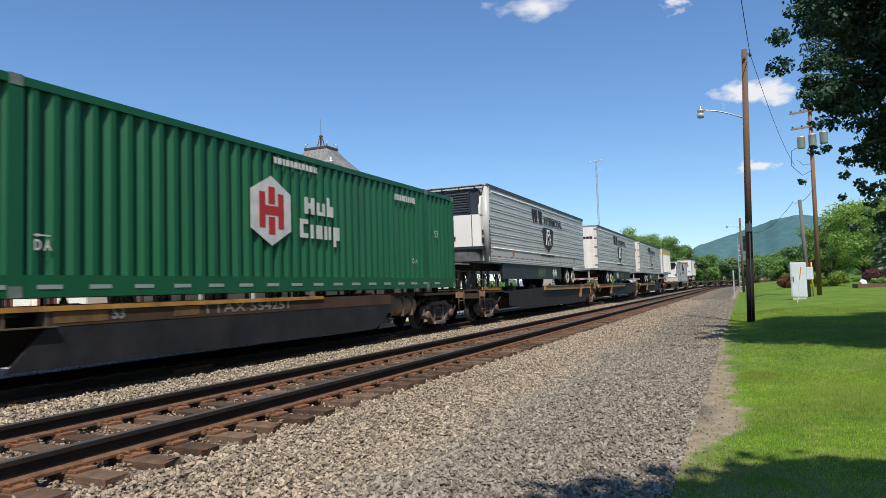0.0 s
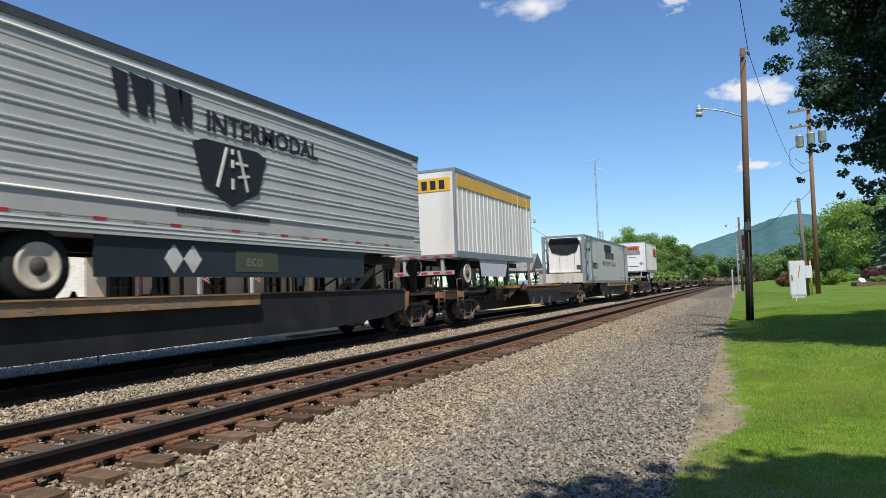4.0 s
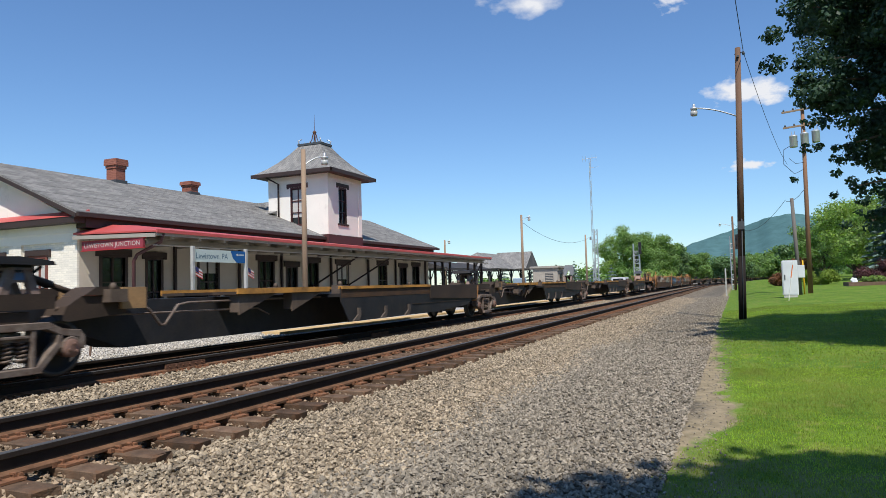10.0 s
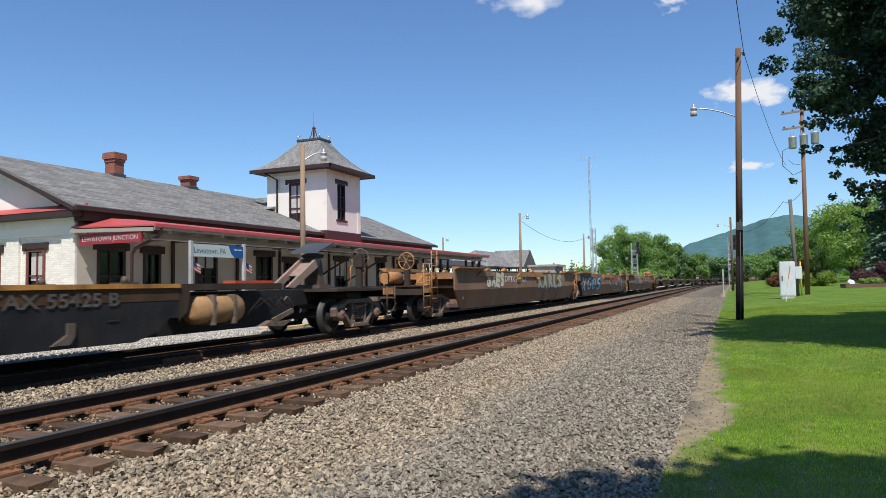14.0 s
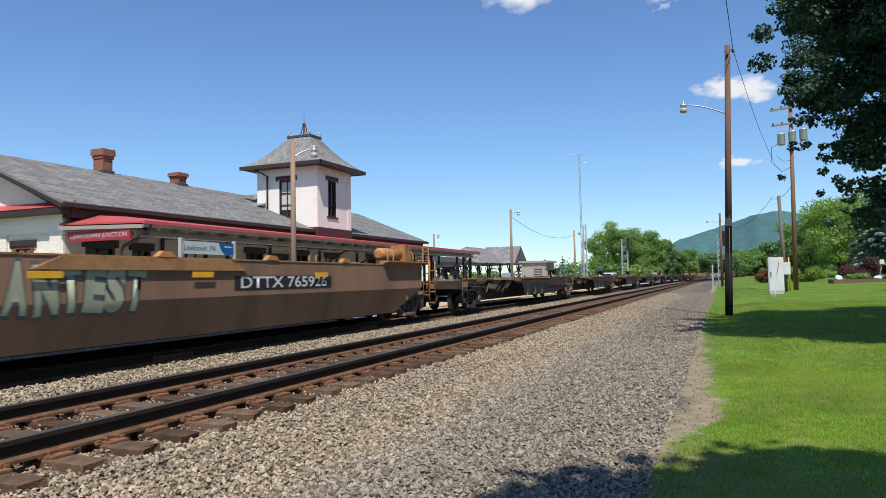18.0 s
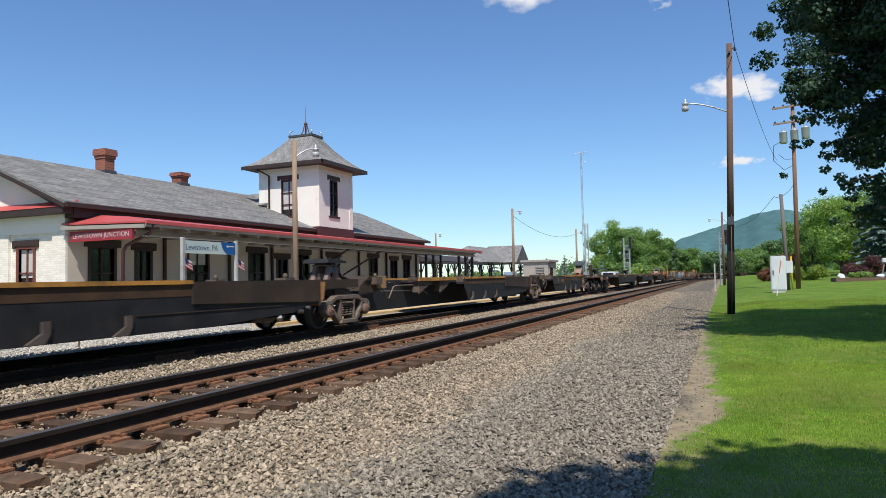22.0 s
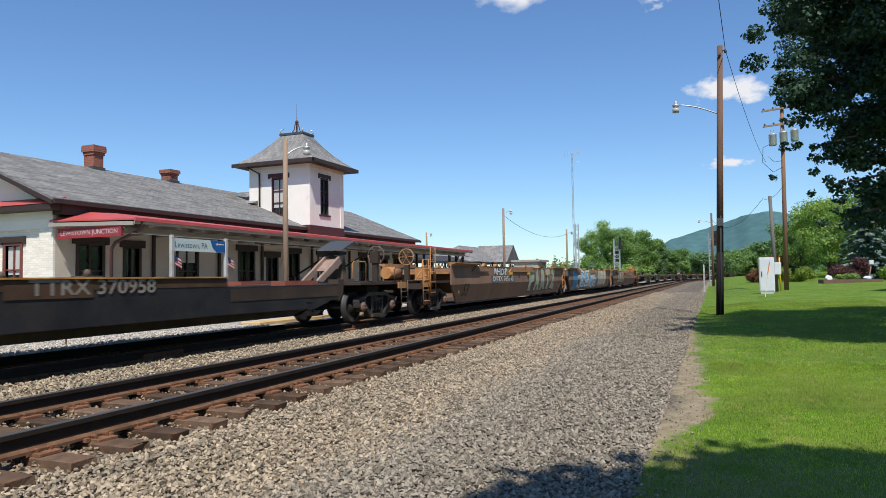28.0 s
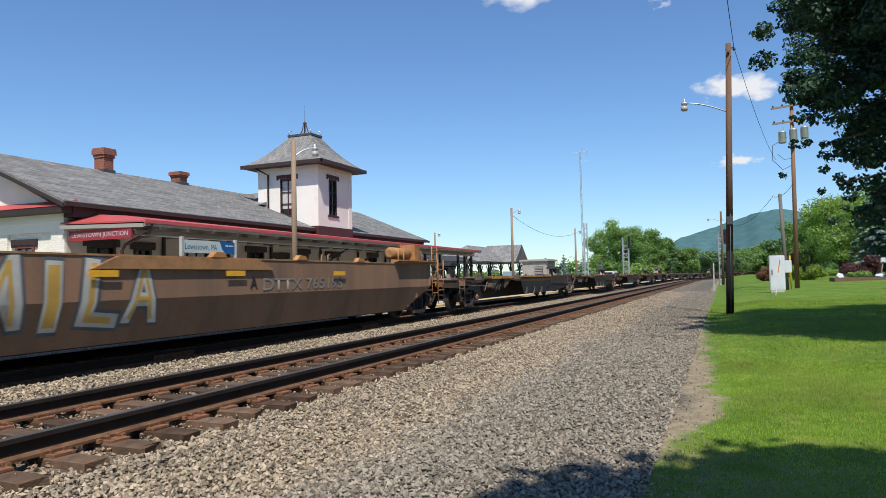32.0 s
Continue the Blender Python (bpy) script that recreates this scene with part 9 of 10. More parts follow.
        tube(bm, [(x0 - 0.04, -1.10, 4.83), (x0 - 0.62, -0.95, 4.80), (x0 - 0.72, 0.0, 4.79), (x0 - 0.62, 0.95, 4.80), (x0 - 0.04, 1.10, 4.83)], 0.025, 6)
        for yy in (-0.98, -0.35, 0.35, 0.98):
            bar(bm, (x0 - 0.74 + abs(yy) * 0.06, yy, 4.89), (x0 - 0.60, yy * 0.9, 4.72), 0.04, 0.04)
        part("top_guard", bm, M_COWL, ru, "black tubular guard round the top")
        bm = B()
        rod(bm, (x0 - 0.66, 1.06, 2.66), (x0 - 0.66, 1.06, 4.9), 0.018, n=6)
        part("drain_pipe", bm, M_BLACK, ru, "slim upright pipe")
        for ob in (ru, ut, ub, *ru.children):      # the unit stands out by half a metre only
            for v in ob.data.vertices:
                v.co.x = x0 + (v.co.x - x0) * 0.66
        bm = B()
        rod(bm, (x0 + 0.10, -y + 0.115, z0), (x0 + 0.10, -y + 0.115, z1 - 0.1), 0.135, n=16)
        part("corner_post", bm, M_ALU, t, "rounded bright corner post")
        bm = B()
        for k in range(7):
            box(bm, x0 + 0.04, x0 + 0.12, -y - 0.021, -y - 0.017, 2.6 + k * 0.16, 2.7 + k * 0.16)
        part("unit_number", bm, M_TEXTK, t, "vertical row of plain number bars")
    else:
        x0 = -a
        for s in (-1, 1):
            d = part("rear_door", boxes((x0 - 0.05, x0 - 0.002, *sorted((s * 0.01, s * 1.22)), z0 + 0.12, z1 - 0.1)), M_DOOR, t, "white rear door with rust stains")
            bm = B()
            for yy in (0.1, 0.25):
                rod(bm, (x0 - 0.075, s * yy, z0 + 0.15), (x0 - 0.075, s * yy, z1 - 0.15), 0.02, n=6)
                box(bm, x0 - 0.11, x0 - 0.06, s * yy - 0.06, s * yy + 0.06, z0 + 0.35, z0 + 0.42)
            part("lock_rod", bm, M_GREYFRAME, d, "steel lock rods")
            bm = B()
            for k in range(5):
                box(bm, x0 - 0.075, x0 - 0.051, *sorted((s * 1.05, s * 1.28)), z0 + 0.3 + k * 0.58, z0 + 0.38 + k * 0.58)
            part("hinge", bm, M_GREYFRAME, d, "door hinges")
        part("door_frame", boxes((x0 - 0.06, x0 - 0.001, -y, -1.23, z0, z1), (x0 - 0.06, x0 - 0.001, 1.23, y, z0, z1), (x0 - 0.06, x0 - 0.001, -1.229, 1.229, z1 - 0.09, z1), (x0 - 0.06, x0 - 0.001, -1.229, 1.229, z0, z0 + 0.11)), M_GREYFRAME, t, "grey rear frame")
        bm = B()
        for k in range(9):
            yy = 1.0 - k * 0.22
            prism(bm, [(yy, 4.15), (yy - 0.17, 4.15), (yy - 0.17, 4.38 if k < 5 else 4.3), (yy + 0.04, 4.45 if k < 5 else 4.3)], "x", x0 - 0.064, x0 - 0.052)
        part("brand_mark", bm, M_TEXTK, t, "black block lettering shapes")
        bm = B()
        prism(bm, [(0.75, 3.05), (0.5, 2.8), (0.25, 3.05), (0.5, 3.3)], "x", x0 - 0.058, x0 - 0.052)
        prism(bm, [(1.05, 3.05), (0.8, 2.8), (0.62, 2.98), (0.88, 3.25)], "x", x0 - 0.058, x0 - 0.052)
        part("placard_holder", bm, M_GREYFRAME, t, "worn diamond placard holders")
        for yy in (-0.95, -0.8, 0.8, 0.95):
            bm = B()
            rod(bm, (x0 - 0.075, yy, z0 + 0.05), (x0 - 0.061, yy, z0 + 0.05), 0.05, n=10)
            part("tail_light", bm, M_RED, t, "round red tail light")
        bm = boxes((x0 + 0.02, x0 + 0.1, -1.15, 1.15, z0 - 0.62, z0 - 0.5))
        for yy in (-0.6, 0.6):
            bar(bm, (x0 + 0.06, yy, z0 - 0.55), (x0 + 0.06, yy, z0), 0.09)
        ub = part("underride_guard", bm, M_WORN, t, "steel underride guard")
        for k in range(4):
            part("reflector", boxes((x0 + 0.008, x0 + 0.018, -1.1 + k * 0.56, -0.85 + k * 0.56, z0 - 0.59, z0 - 0.53)), M_RED, ub)
    MOVERS.append((t, c))
    return t


def pup(u0, u1, striped):
    """A 28-foot van trailer."""
    L, c = u1 - u0, (u0 + u1) / 2
    a = L / 2
    t = thing("pup_trailer", "short white van trailer with amber stripe along the top" if striped else "short pale grey van trailer with orange panels", "trailer", group="trailers on the train")
    z0, z1, y = 2.18, 5.15, 1.28
    skin = M_WHITE if striped else M_PUP
    part("box", boxes((-a + 0.01, a - 0.01, -y + 0.02, y - 0.02, z0 + 0.05, z1 - 0.05)), skin, t)
    for s in (-1, 1):
        bm = boxes((-a, a, min(s * (y - 0.02), s * (y + 0.004)), max(s * (y - 0.02), s * (y + 0.004)), z0, z0 + 0.22), (-a, a, min(s * (y - 0.02), s * (y + 0.01)), max(s * (y - 0.02), s * (y + 0.01)), z1 - 0.12, z1))
        part("rail", bm, M_GREYFRAME, t, "grey top and bottom rails")
        o = 0.002 if striped else 0.007
        each("post", [(-a + 0.175 + 0.41 * k, -a + 0.225 + 0.41 * k, *sorted((s * (y - 0.02), s * (y + o))), z0 + 0.221, z1 - 0.121) for k in range(int((2 * a - 0.3) / 0.41) + 1)], skin, t)
    part("roof", boxes((-a + 0.01, a - 0.01, -y + 0.03, y - 0.03, z1 - 0.049, z1 - 0.006)), M_ALU, t)
    part("front_frame", boxes((-a - 0.04, -a - 0.001, -y, -y + 0.09, z0, z1), (-a - 0.04, -a - 0.001, y - 0.09, y, z0, z1), (-a - 0.04, -a - 0.001, -y + 0.091, y - 0.091, z1 - 0.09, z1), (-a - 0.04, -a - 0.001, -y + 0.091, y - 0.091, z0, z0 + 0.12)), M_GREYFRAME, t, "grey end frame")
    part("end_door", boxes((-a - 0.03, -a - 0.002, -y + 0.095, y - 0.095, z0 + 0.125, z1 - 0.095)), M_WHITE, t, "white end door")

    def sign(poly, axis, k0, k1, nm, m):
        bm = B()
        prism(bm, poly, axis, k0, k1)
        return part(nm, bm, m, t, "orange panel with black border" if m is M_SIGNORANGE else "black border")

    if striped:
        for k in range(4):
            x = a - 2.6 + k * 0.62
            part("amber_stripe", boxes((x, x + 0.55, -y - 0.012, -y - 0.006, z1 - 0.6, z1 - 0.2)), M_AMBER, t, "amber block of the stripe")
        part("amber_stripe", boxes((-a + 0.1, a - 2.7, -y - 0.012, -y - 0.006, z1 - 0.6, z1 - 0.2)), M_AMBER, t, "amber stripe")
        part("amber_stripe", boxes((-a - 0.045, -a - 0.041, -1.1, 1.1, z1 - 0.75, z1 - 0.3)), M_AMBER, t, "amber stripe on the end door")
        bm = B()
        for k in range(4):
            box(bm, -a - 0.05, -a - 0.046, -0.9 + k * 0.32, -0.7 + k * 0.32, z1 - 0.68, z1 - 0.38)
        part("brand_mark", bm, M_TEXTK, t, "black block marks")
    else:
        x = a - 1.85
        sign([(x - 1.28, 4.66), (x + 1.28, 4.62), (x + 1.12, 3.82), (x - 1.12, 3.86)], "y", -y - 0.020, -y - 0.015, "panel_border", M_TEXTK)
        sign([(x - 1.21, 4.60), (x + 1.21, 4.56), (x + 1.06, 3.88), (x - 1.06, 3.92)], "y", -y - 0.026, -y - 0.021, "orange_panel", M_SIGNORANGE)
        bm = B()
        for k in range(6):
            xx = x - 0.88 + k * 0.30
            box(bm, xx, xx + 0.2, -y - 0.031, -y - 0.027, 4.05, 4.43)
        part("brand_mark", bm, M_TEXTK, t, "black block marks on the panel")
        sign([(0.66, 4.72), (-0.66, 4.72), (-0.58, 4.28), (0.58, 4.28)], "x", -a - 0.042, -a - 0.036, "panel_border", M_TEXTK)
        sign([(0.62, 4.69), (-0.62, 4.69), (-0.55, 4.31), (0.55, 4.31)], "x", -a - 0.047, -a - 0.043, "orange_panel", M_SIGNORANGE)
        bm = B()
        for k in range(6):
            yy = 0.44 - k * 0.155
            box(bm, -a - 0.052, -a - 0.048, yy - 0.10, yy, 4.38, 4.62)
        part("brand_mark", bm, M_TEXTK, t, "black block marks on the panel")
        part("patch", boxes((-a - 0.036, -a - 0.031, -0.7, 0.7, 3.85, 4.25)), M_GREYFRAME, t, "grey repair patch")
        bm = boxes((-a - 0.04, -a - 0.031, -0.3, 0.45, 3.62, 3.66), (-a - 0.04, -a - 0.031, -0.5, 0.5, 2.72, 2.78))
        part("small_print", bm, M_TEXTK, t, "illegible small print bars")
        for k in (0, 1):
            bm = B()
            prism(bm, [(-0.95, 3.0), (-0.75, 2.8), (-0.55, 3.0), (-0.75, 3.2)], "x", -a - 0.037, -a - 0.031)
            if k == 0:
                part("placard_holder", bm, M_GREYFRAME, t)
            else:
                bm.free()
    bm = boxes((-a + 0.02, -a + 0.1, -1.1, 1.1, z0 - 0.55, z0 - 0.42))
    for yy in (-0.7, 0.7):
        bar(bm, (-a + 0.06, yy, z0 - 0.5), (-a + 0.06, yy, z0), 0.1)
    ub = part("underride_guard", bm, M_WORN, t, "steel underride guard")
    for k in range(5):
        part("reflector", boxes((-a + 0.01, -a + 0.019, -1.05 + k * 0.45, -0.82 + k * 0.45, z0 - 0.52, z0 - 0.45)), M_RED, ub, "red reflector tape")
        part("reflector", boxes((-a - 0.047, -a - 0.041, -1.1 + k * 0.46, -0.88 + k * 0.46, z0 + 0.03, z0 + 0.08)), M_RED, t, "red reflector tape")
    road_wheels(t, -a + 1.0, 1.66, 0.5)
    part("underframe", boxes((-a + 0.2, a - 0.2, -0.55, -0.4, z0 - 0.2, z0 - 0.001), (-a + 0.2, a - 0.2, 0.4, 0.55, z0 - 0.2, z0 - 0.001)), M_BLACK, t)
    bm = B()
    prism(bm, [(-a + 2.1, z0 - 0.001), (-a + 5.2, z0 - 0.001), (-a + 4.9, z0 - 0.62), (-a + 2.3, z0 - 0.62)], "y", -y + 0.04, -y + 0.06)
    part("side_skirt", bm, M_CABINET, t, "pale side fairing")
    for s in (-1, 1):
        part("landing_leg", boxes((a - 2.2, a - 2.06, s * 0.75 - 0.07, s * 0.75 + 0.07, z0 - 0.8, z0 - 0.001)), M_GREYFRAME, t)
    MOVERS.append((t, c))
    return t


def green_container(u0, u1):
    L, c = u1 - u0, (u0 + u1) / 2
    a = L / 2
    t = thing("green_container", "green corrugated 53-foot shipping container with white markings", "container")
    z0, z1, y = 1.22, 4.12, 1.295
    n = int(L / 0.305)
    for s in (-1, 1):
        bm = B()
        prof = []
        for k in range(n):
            x = -a + 0.2 + k * (L - 0.4) / n
            w = (L - 0.4) / n
            prof += [(x, 0.0), (x + w * 0.30, 0.0), (x + w * 0.42, 0.07), (x + w * 0.78, 0.07)]
        prof.append((a - 0.2, 0.0))
        lo = [bm.verts.new((x, s * (y - 0.01 - d), z0 + 0.3)) for x, d in prof]
        hi = [bm.verts.new((x, s * (y - 0.01 - d), z1 - 0.12)) for x, d in prof]
        for i in range(len(prof) - 1):
            bm.faces.new((lo[i], lo[i + 1], hi[i + 1], hi[i]) if s < 0 else (lo[i + 1], lo[i], hi[i], hi[i + 1]))
        part("corrugated_side", bm, M_GREEN, t, "vertically corrugated green side")
        part("rail", boxes((-a, a, min(s * (y - 0.09), s * y), max(s * (y - 0.09), s * y), z0, z0 + 0.299), (-a, a, min(s * (y - 0.09), s * y), max(s * (y - 0.09), s * y), z1 - 0.119, z1)), M_GREEN, t, "green top and bottom rails")
        tape = finish(boxes((0, 0.36, s * (y + 0.004) - 0.003, s * (y + 0.004) + 0.003, z0 + 0.11, z0 + 0.17)), "reflector", M_DULLTAPE)
        for k in range(int((L - 1.1) / 0.78)):
            same("reflector", tape, t, pose(-a + 2.09 - 1.56 + 0.78 * k, 0, 0))
    part("end_wall", boxes((-a + 0.02, -a + 0.08, -y + 0.1, y - 0.1, z0 + 0.1, z1 - 0.1), (a - 0.08, a - 0.02, -y + 0.1, y - 0.1, z0 + 0.1, z1 - 0.1)), M_GREEN, t)
    part("roof", boxes((-a + 0.05, a - 0.05, -y + 0.091, y - 0.091, z1 - 0.06, z1 - 0.02)), M_GREEN, t)
    part("floor", boxes((-a + 0.05, a - 0.05, -y + 0.091, y - 0.091, z0 + 0.02, z0 + 0.12)), M_DARKGREY, t)
    for x in (-a + 0.1, -a + 1.79, a - 2.05, a - 0.1):
        for s in (-1, 1):
            bm = boxes((x - 0.1, x + 0.1, *sorted((s * (y - 0.12), s * (y + 0.006))), z0 - 0.004, z1 + 0.004))
            p = part("corner_post", bm, M_GREEN, t, "green lifting post")
            for z in (z0 + 0.0, z1 - 0.14):
                part("casting", boxes((x - 0.09, x + 0.09, *sorted((s * (y - 0.1), s * (y + 0.014))), z, z + 0.15)), M_CASTING, p, "worn steel corner casting")
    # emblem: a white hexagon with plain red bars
    ex = -a + 6.93
    bm = B()
    prism(bm, [(ex - 0.62, 3.2), (ex, 3.52), (ex + 0.62, 3.2), (ex + 0.62, 2.45), (ex, 2.13), (ex - 0.62, 2.45)], "y", -y - 0.012, -y - 0.004)
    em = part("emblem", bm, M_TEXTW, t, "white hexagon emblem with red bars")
    bm = boxes((ex - 0.38, ex - 0.2, -y - 0.018, -y - 0.013, 2.48, 3.18), (ex + 0.2, ex + 0.38, -y - 0.018, -y - 0.013, 2.48, 3.18), (ex - 0.199, ex + 0.199, -y - 0.018, -y - 0.013, 2.74, 2.92), (ex - 0.1, ex + 0.1, -y - 0.0185, -y - 0.013, 2.96, 3.3), (ex - 0.1, ex + 0.1, -y - 0.0185, -y - 0.013, 2.36, 2.7))
    part("emblem_bars", bm, M_RED, em)
    bm = B()
    for x0, x1, za, zb in ((1.15, 1.3, 2.62, 2.98), (1.42, 1.57, 2.62, 2.98), (1.30, 1.42, 2.74, 2.86), (1.68, 1.80, 2.62, 2.9), (1.92, 2.04, 2.62, 2.9), (1.80, 1.92, 2.62, 2.70), (2.14, 2.26, 2.62, 3.05), (2.26, 2.42, 2.62, 2.86),
                           (0.95, 1.08, 2.1, 2.5), (1.08, 1.28, 2.4, 2.5), (1.08, 1.28, 2.1, 2.2), (1.40, 1.52, 2.1, 2.4), (1.64, 1.90, 2.1, 2.4), (2.0, 2.12, 2.1, 2.4), (2.2, 2.3, 2.1, 2.4), (2.42, 2.54, 1.95, 2.4), (2.54, 2.70, 2.1, 2.4)):
        box(bm, ex + 0.12 + x0 * 0.86, ex + 0.12 + x1 * 0.86, -y - 0.010, -y - 0.004, za + 0.25, zb + 0.25)
    part("brand_mark", bm, M_TEXTW, t, "white block lettering shapes")
    bars(t, a - 4.0, a - 2.8, -y - 0.004, 3.7, 0.16, M_TEXTW, (0.6, 0.6, 0.6, 1.2))
    bars(t, ex + 0.1, ex + 1.6, -y - 0.004, 3.86, 0.13, M_TEXTW)
    lettering("53", 0.3, M_TEXTW, t, on_side(a - 1.4, -y - 0.014, 2.83))
    lettering("D A", 0.2, M_TEXTW, t, on_side(-a + 2.15, -y - 0.014, 1.91), width=0.24, bold=0.006)
    bm = B()
    prism(bm, [(-a + 2.02, 2.045), (-a + 2.09, 2.07), (-a + 2.09, 2.055), (-a + 2.26, 2.055), (-a + 2.26, 2.035), (-a + 2.09, 2.035), (-a + 2.09, 2.02)], "y", -y - 0.012, -y - 0.004)
    part("arrow", bm, M_TEXTW, t, "small white arrow")
    lettering("D A", 0.2, M_TEXTW, t, on_side(a - 2.9, -y - 0.014, 1.98))
    MOVERS.append((t, c))


def white_container(u0, u1):
    """53-foot refrigerated container: white sides, grey lifting frames, cooling unit in an open nose frame."""
    L, c = u1 - u0, (u0 + u1) / 2
    a = L / 2
    t = thing("reefer_container", "white refrigerated 53-foot container with grey frames and black lettering", "container")
    z0, z1, y = 1.22, 4.12, 1.295
    body = part("body", boxes((-a + 1.15, a - 0.06, -y + 0.02, y - 0.02, z0 + 0.12, z1 - 0.06)), mat("off_white_container", (0.54, 0.52, 0.455), 0.5, 0.0, 0.06, 0.7, 20, 0.05, 0.4, dirt=(0.6, 0.56, 0.48), dirt_amt=0.3, streak=True), t, "smooth off-white side")
    bm = B()
    for k in range(9):
        x = -a + 3.9 + k * 1.2
        for s in (-1, 1):
            for j in range(22):
                z = z0 + 0.35 + j * 0.115
                box(bm, x - 0.012, x + 0.012, s * (y - 0.018) - 0.004, s * (y - 0.018) + 0.004, z, z + 0.024)
    part("rivet_row", bm, M_GREYFRAME, body, "rows of rivets")
    for s in (-1, 1):
        part("rail", boxes((-a + 0.06, a, min(s * (y - 0.05), s * y), max(s * (y - 0.05), s * y), z0, z0 + 0.16), (-a + 0.06, a, min(s * (y - 0.05), s * y), max(s * (y - 0.05), s * y), z1 - 0.13, z1)), M_GREYFRAME, t, "grey bottom and dark top rail")
        for x in (-a + 2.05, a - 1.6):
            bm = B()
            k0, k1 = sorted((s * (y - 0.02), s * (y + 0.006)))
            prism(bm, [(x - 0.5, z0 + 0.161), (x + 0.5, z0 + 0.161), (x + 0.22, z0 + 0.6), (x + 0.2, z1 - 0.75), (x + 0.5, z1 - 0.131), (x - 0.5, z1 - 0.131), (x - 0.2, z1 - 0.75), (x - 0.22, z0 + 0.6)], "y", k0, k1)
            lp = part("lifting_frame", bm, M_GREYFRAME, t, "grey flared lifting frame")
            part("casting", boxes((x - 0.12, x + 0.12, *sorted((s * (y - 0.05), s * (y + 0.02))), z1 - 0.16, z1 + 0.005), (x - 0.1, x + 0.1, *sorted((s * (y - 0.05), s * (y + 0.02))), z0 - 0.005, z0 + 0.14)), M_DARKGREY, lp, "steel casting")
        part("end_post", boxes((a - 0.14, a, *sorted((s * (y - 0.12), s * (y + 0.004))), z0, z1)), M_GREYFRAME, t)
    # nose frame
    bm = B()
    for s in (-1, 1):
        box(bm, -a, -a + 0.16, *sorted((s * (y - 0.16), s * y)), z0, z1)
        box(bm, -a + 0.98, -a + 1.12, *sorted((s * (y - 0.1), s * (y - 0.003))), z0, z1 - 0.14)
        for z in (z0 + 0.5, z0 + 1.3, z0 + 2.1, z1 - 0.3):
            box(bm, -a + 0.161, -a + 0.979, *sorted((s * (y - 0.09), s * (y - 0.02))), z - 0.04, z + 0.04)
    box(bm, -a, -a + 0.12, -y + 0.161, y - 0.161, z1 - 0.12, z1 - 0.002)
    part("nose_frame", bm, M_GREYFRAME, t, "open grey corner frame round the cooling unit")
    part("nose_base", boxes((-a + 0.02, -a + 1.1, -y + 0.17, y - 0.17, z0 + 0.06, z0 + 0.62)), M_CREAM, t, "cream fuel tank under the unit")
    bm = B()
    for yy in (-0.55, -0.48, 0.4, 0.47):
        box(bm, -a, -a + 0.019, yy - 0.02, yy + 0.02, z0 + 0.08, z0 + 0.6)
    part("strap", bm, M_WORN, t)
    bm = B()
    prism(bm, [(-0.98, z0 + 0.66), (0.98, z0 + 0.66), (1.0, z1 - 0.35), (0.85, z1 - 0.12), (-0.85, z1 - 0.12), (-1.0, z1 - 0.35)], "x", -a + 0.32, -a + 1.149)
    bmesh.ops.bevel(bm, geom=[e for e in bm.edges if e.calc_length() > 0.5], offset=0.05, segments=2, affect="EDGES")
    ru = part("cooling_unit", bm, M_REEFER, t, "cream-white cooling unit")
    bm = B()
    prism(bm, [(-0.95, z1 - 0.4), (-0.82, z1 - 0.14), (0.82, z1 - 0.14), (0.95, z1 - 0.4), (0.75, z1 - 0.98), (0.2, z1 - 1.15), (-0.2, z1 - 1.15), (-0.75, z1 - 0.98)], "x", -a + 0.27, -a + 0.315)
    g = part("grille", bm, M_BLACK, ru, "black mesh grille")
    bm = B()
    lathe(bm, [(-0.01, 0.16), (0.01, 0.16)], 16, "x", (-a + 0.255, 0.1, z1 - 0.25))
    for v in bm.verts:
        v.co.z = z1 - 0.25 + (v.co.z - z1 + 0.25) * 0.5
    part("badge", bm, M_BLUETXT, g, "oval blue badge")
    part("panel_seam", boxes((-a + 0.312, -a + 0.318, -0.62, -0.6, z0 + 0.7, z1 - 1.0), (-a + 0.312, -a + 0.318, 0.3, 0.31, z0 + 0.7, z1 - 1.2)), M_DARKGREY, ru)
    part("control_box", boxes((-a + 0.29, -a + 0.316, -0.98, -0.72, z0 + 0.85, z0 + 1.1)), M_DARKGREY, ru)
    # lettering
    yy = -y + 0.011
    lettering("INTERMODAL", 0.44, M_BLUETXT, t, on_side(-a + 8.17, yy, 2.5), width=5.0)
    bm = B()
    for k, w in enumerate((0.42, 0.42, 0.16, 0.55, 0.4, 0.14, 0.34, 0.3)):
        x = -a + 6.6 + (0, 0.5, 1.0, 1.22, 1.83, 2.35, 2.56, 2.97)[k]
        hh = 0.62 if k < 5 else 0.45
        box(bm, x, x + w * 0.35, yy - 0.004, yy, 2.85, 2.85 + hh)
        box(bm, x + w * 0.35, x + w, yy - 0.004, yy, 2.85 + hh * 0.65, 2.85 + hh)
        box(bm, x + w * 0.65, x + w, yy - 0.004, yy, 2.85, 2.85 + hh * 0.62)
    bm2 = B()
    for k in range(5):
        x = -a + 6.35 + k * 0.5
        prism(bm2, [(x, 3.82), (x + 0.6, 3.78), (x + 0.55, 3.4), (x + 0.1, 3.3)], "y", yy - 0.003, yy + 0.0005)
    part("brand_mark", bm, M_TEXTK, t, "black block lettering shapes")
    part("brand_shadow", bm2, M_TEXTK, t, "slanted black shadow of the mark")
    gx = -a + 3.15
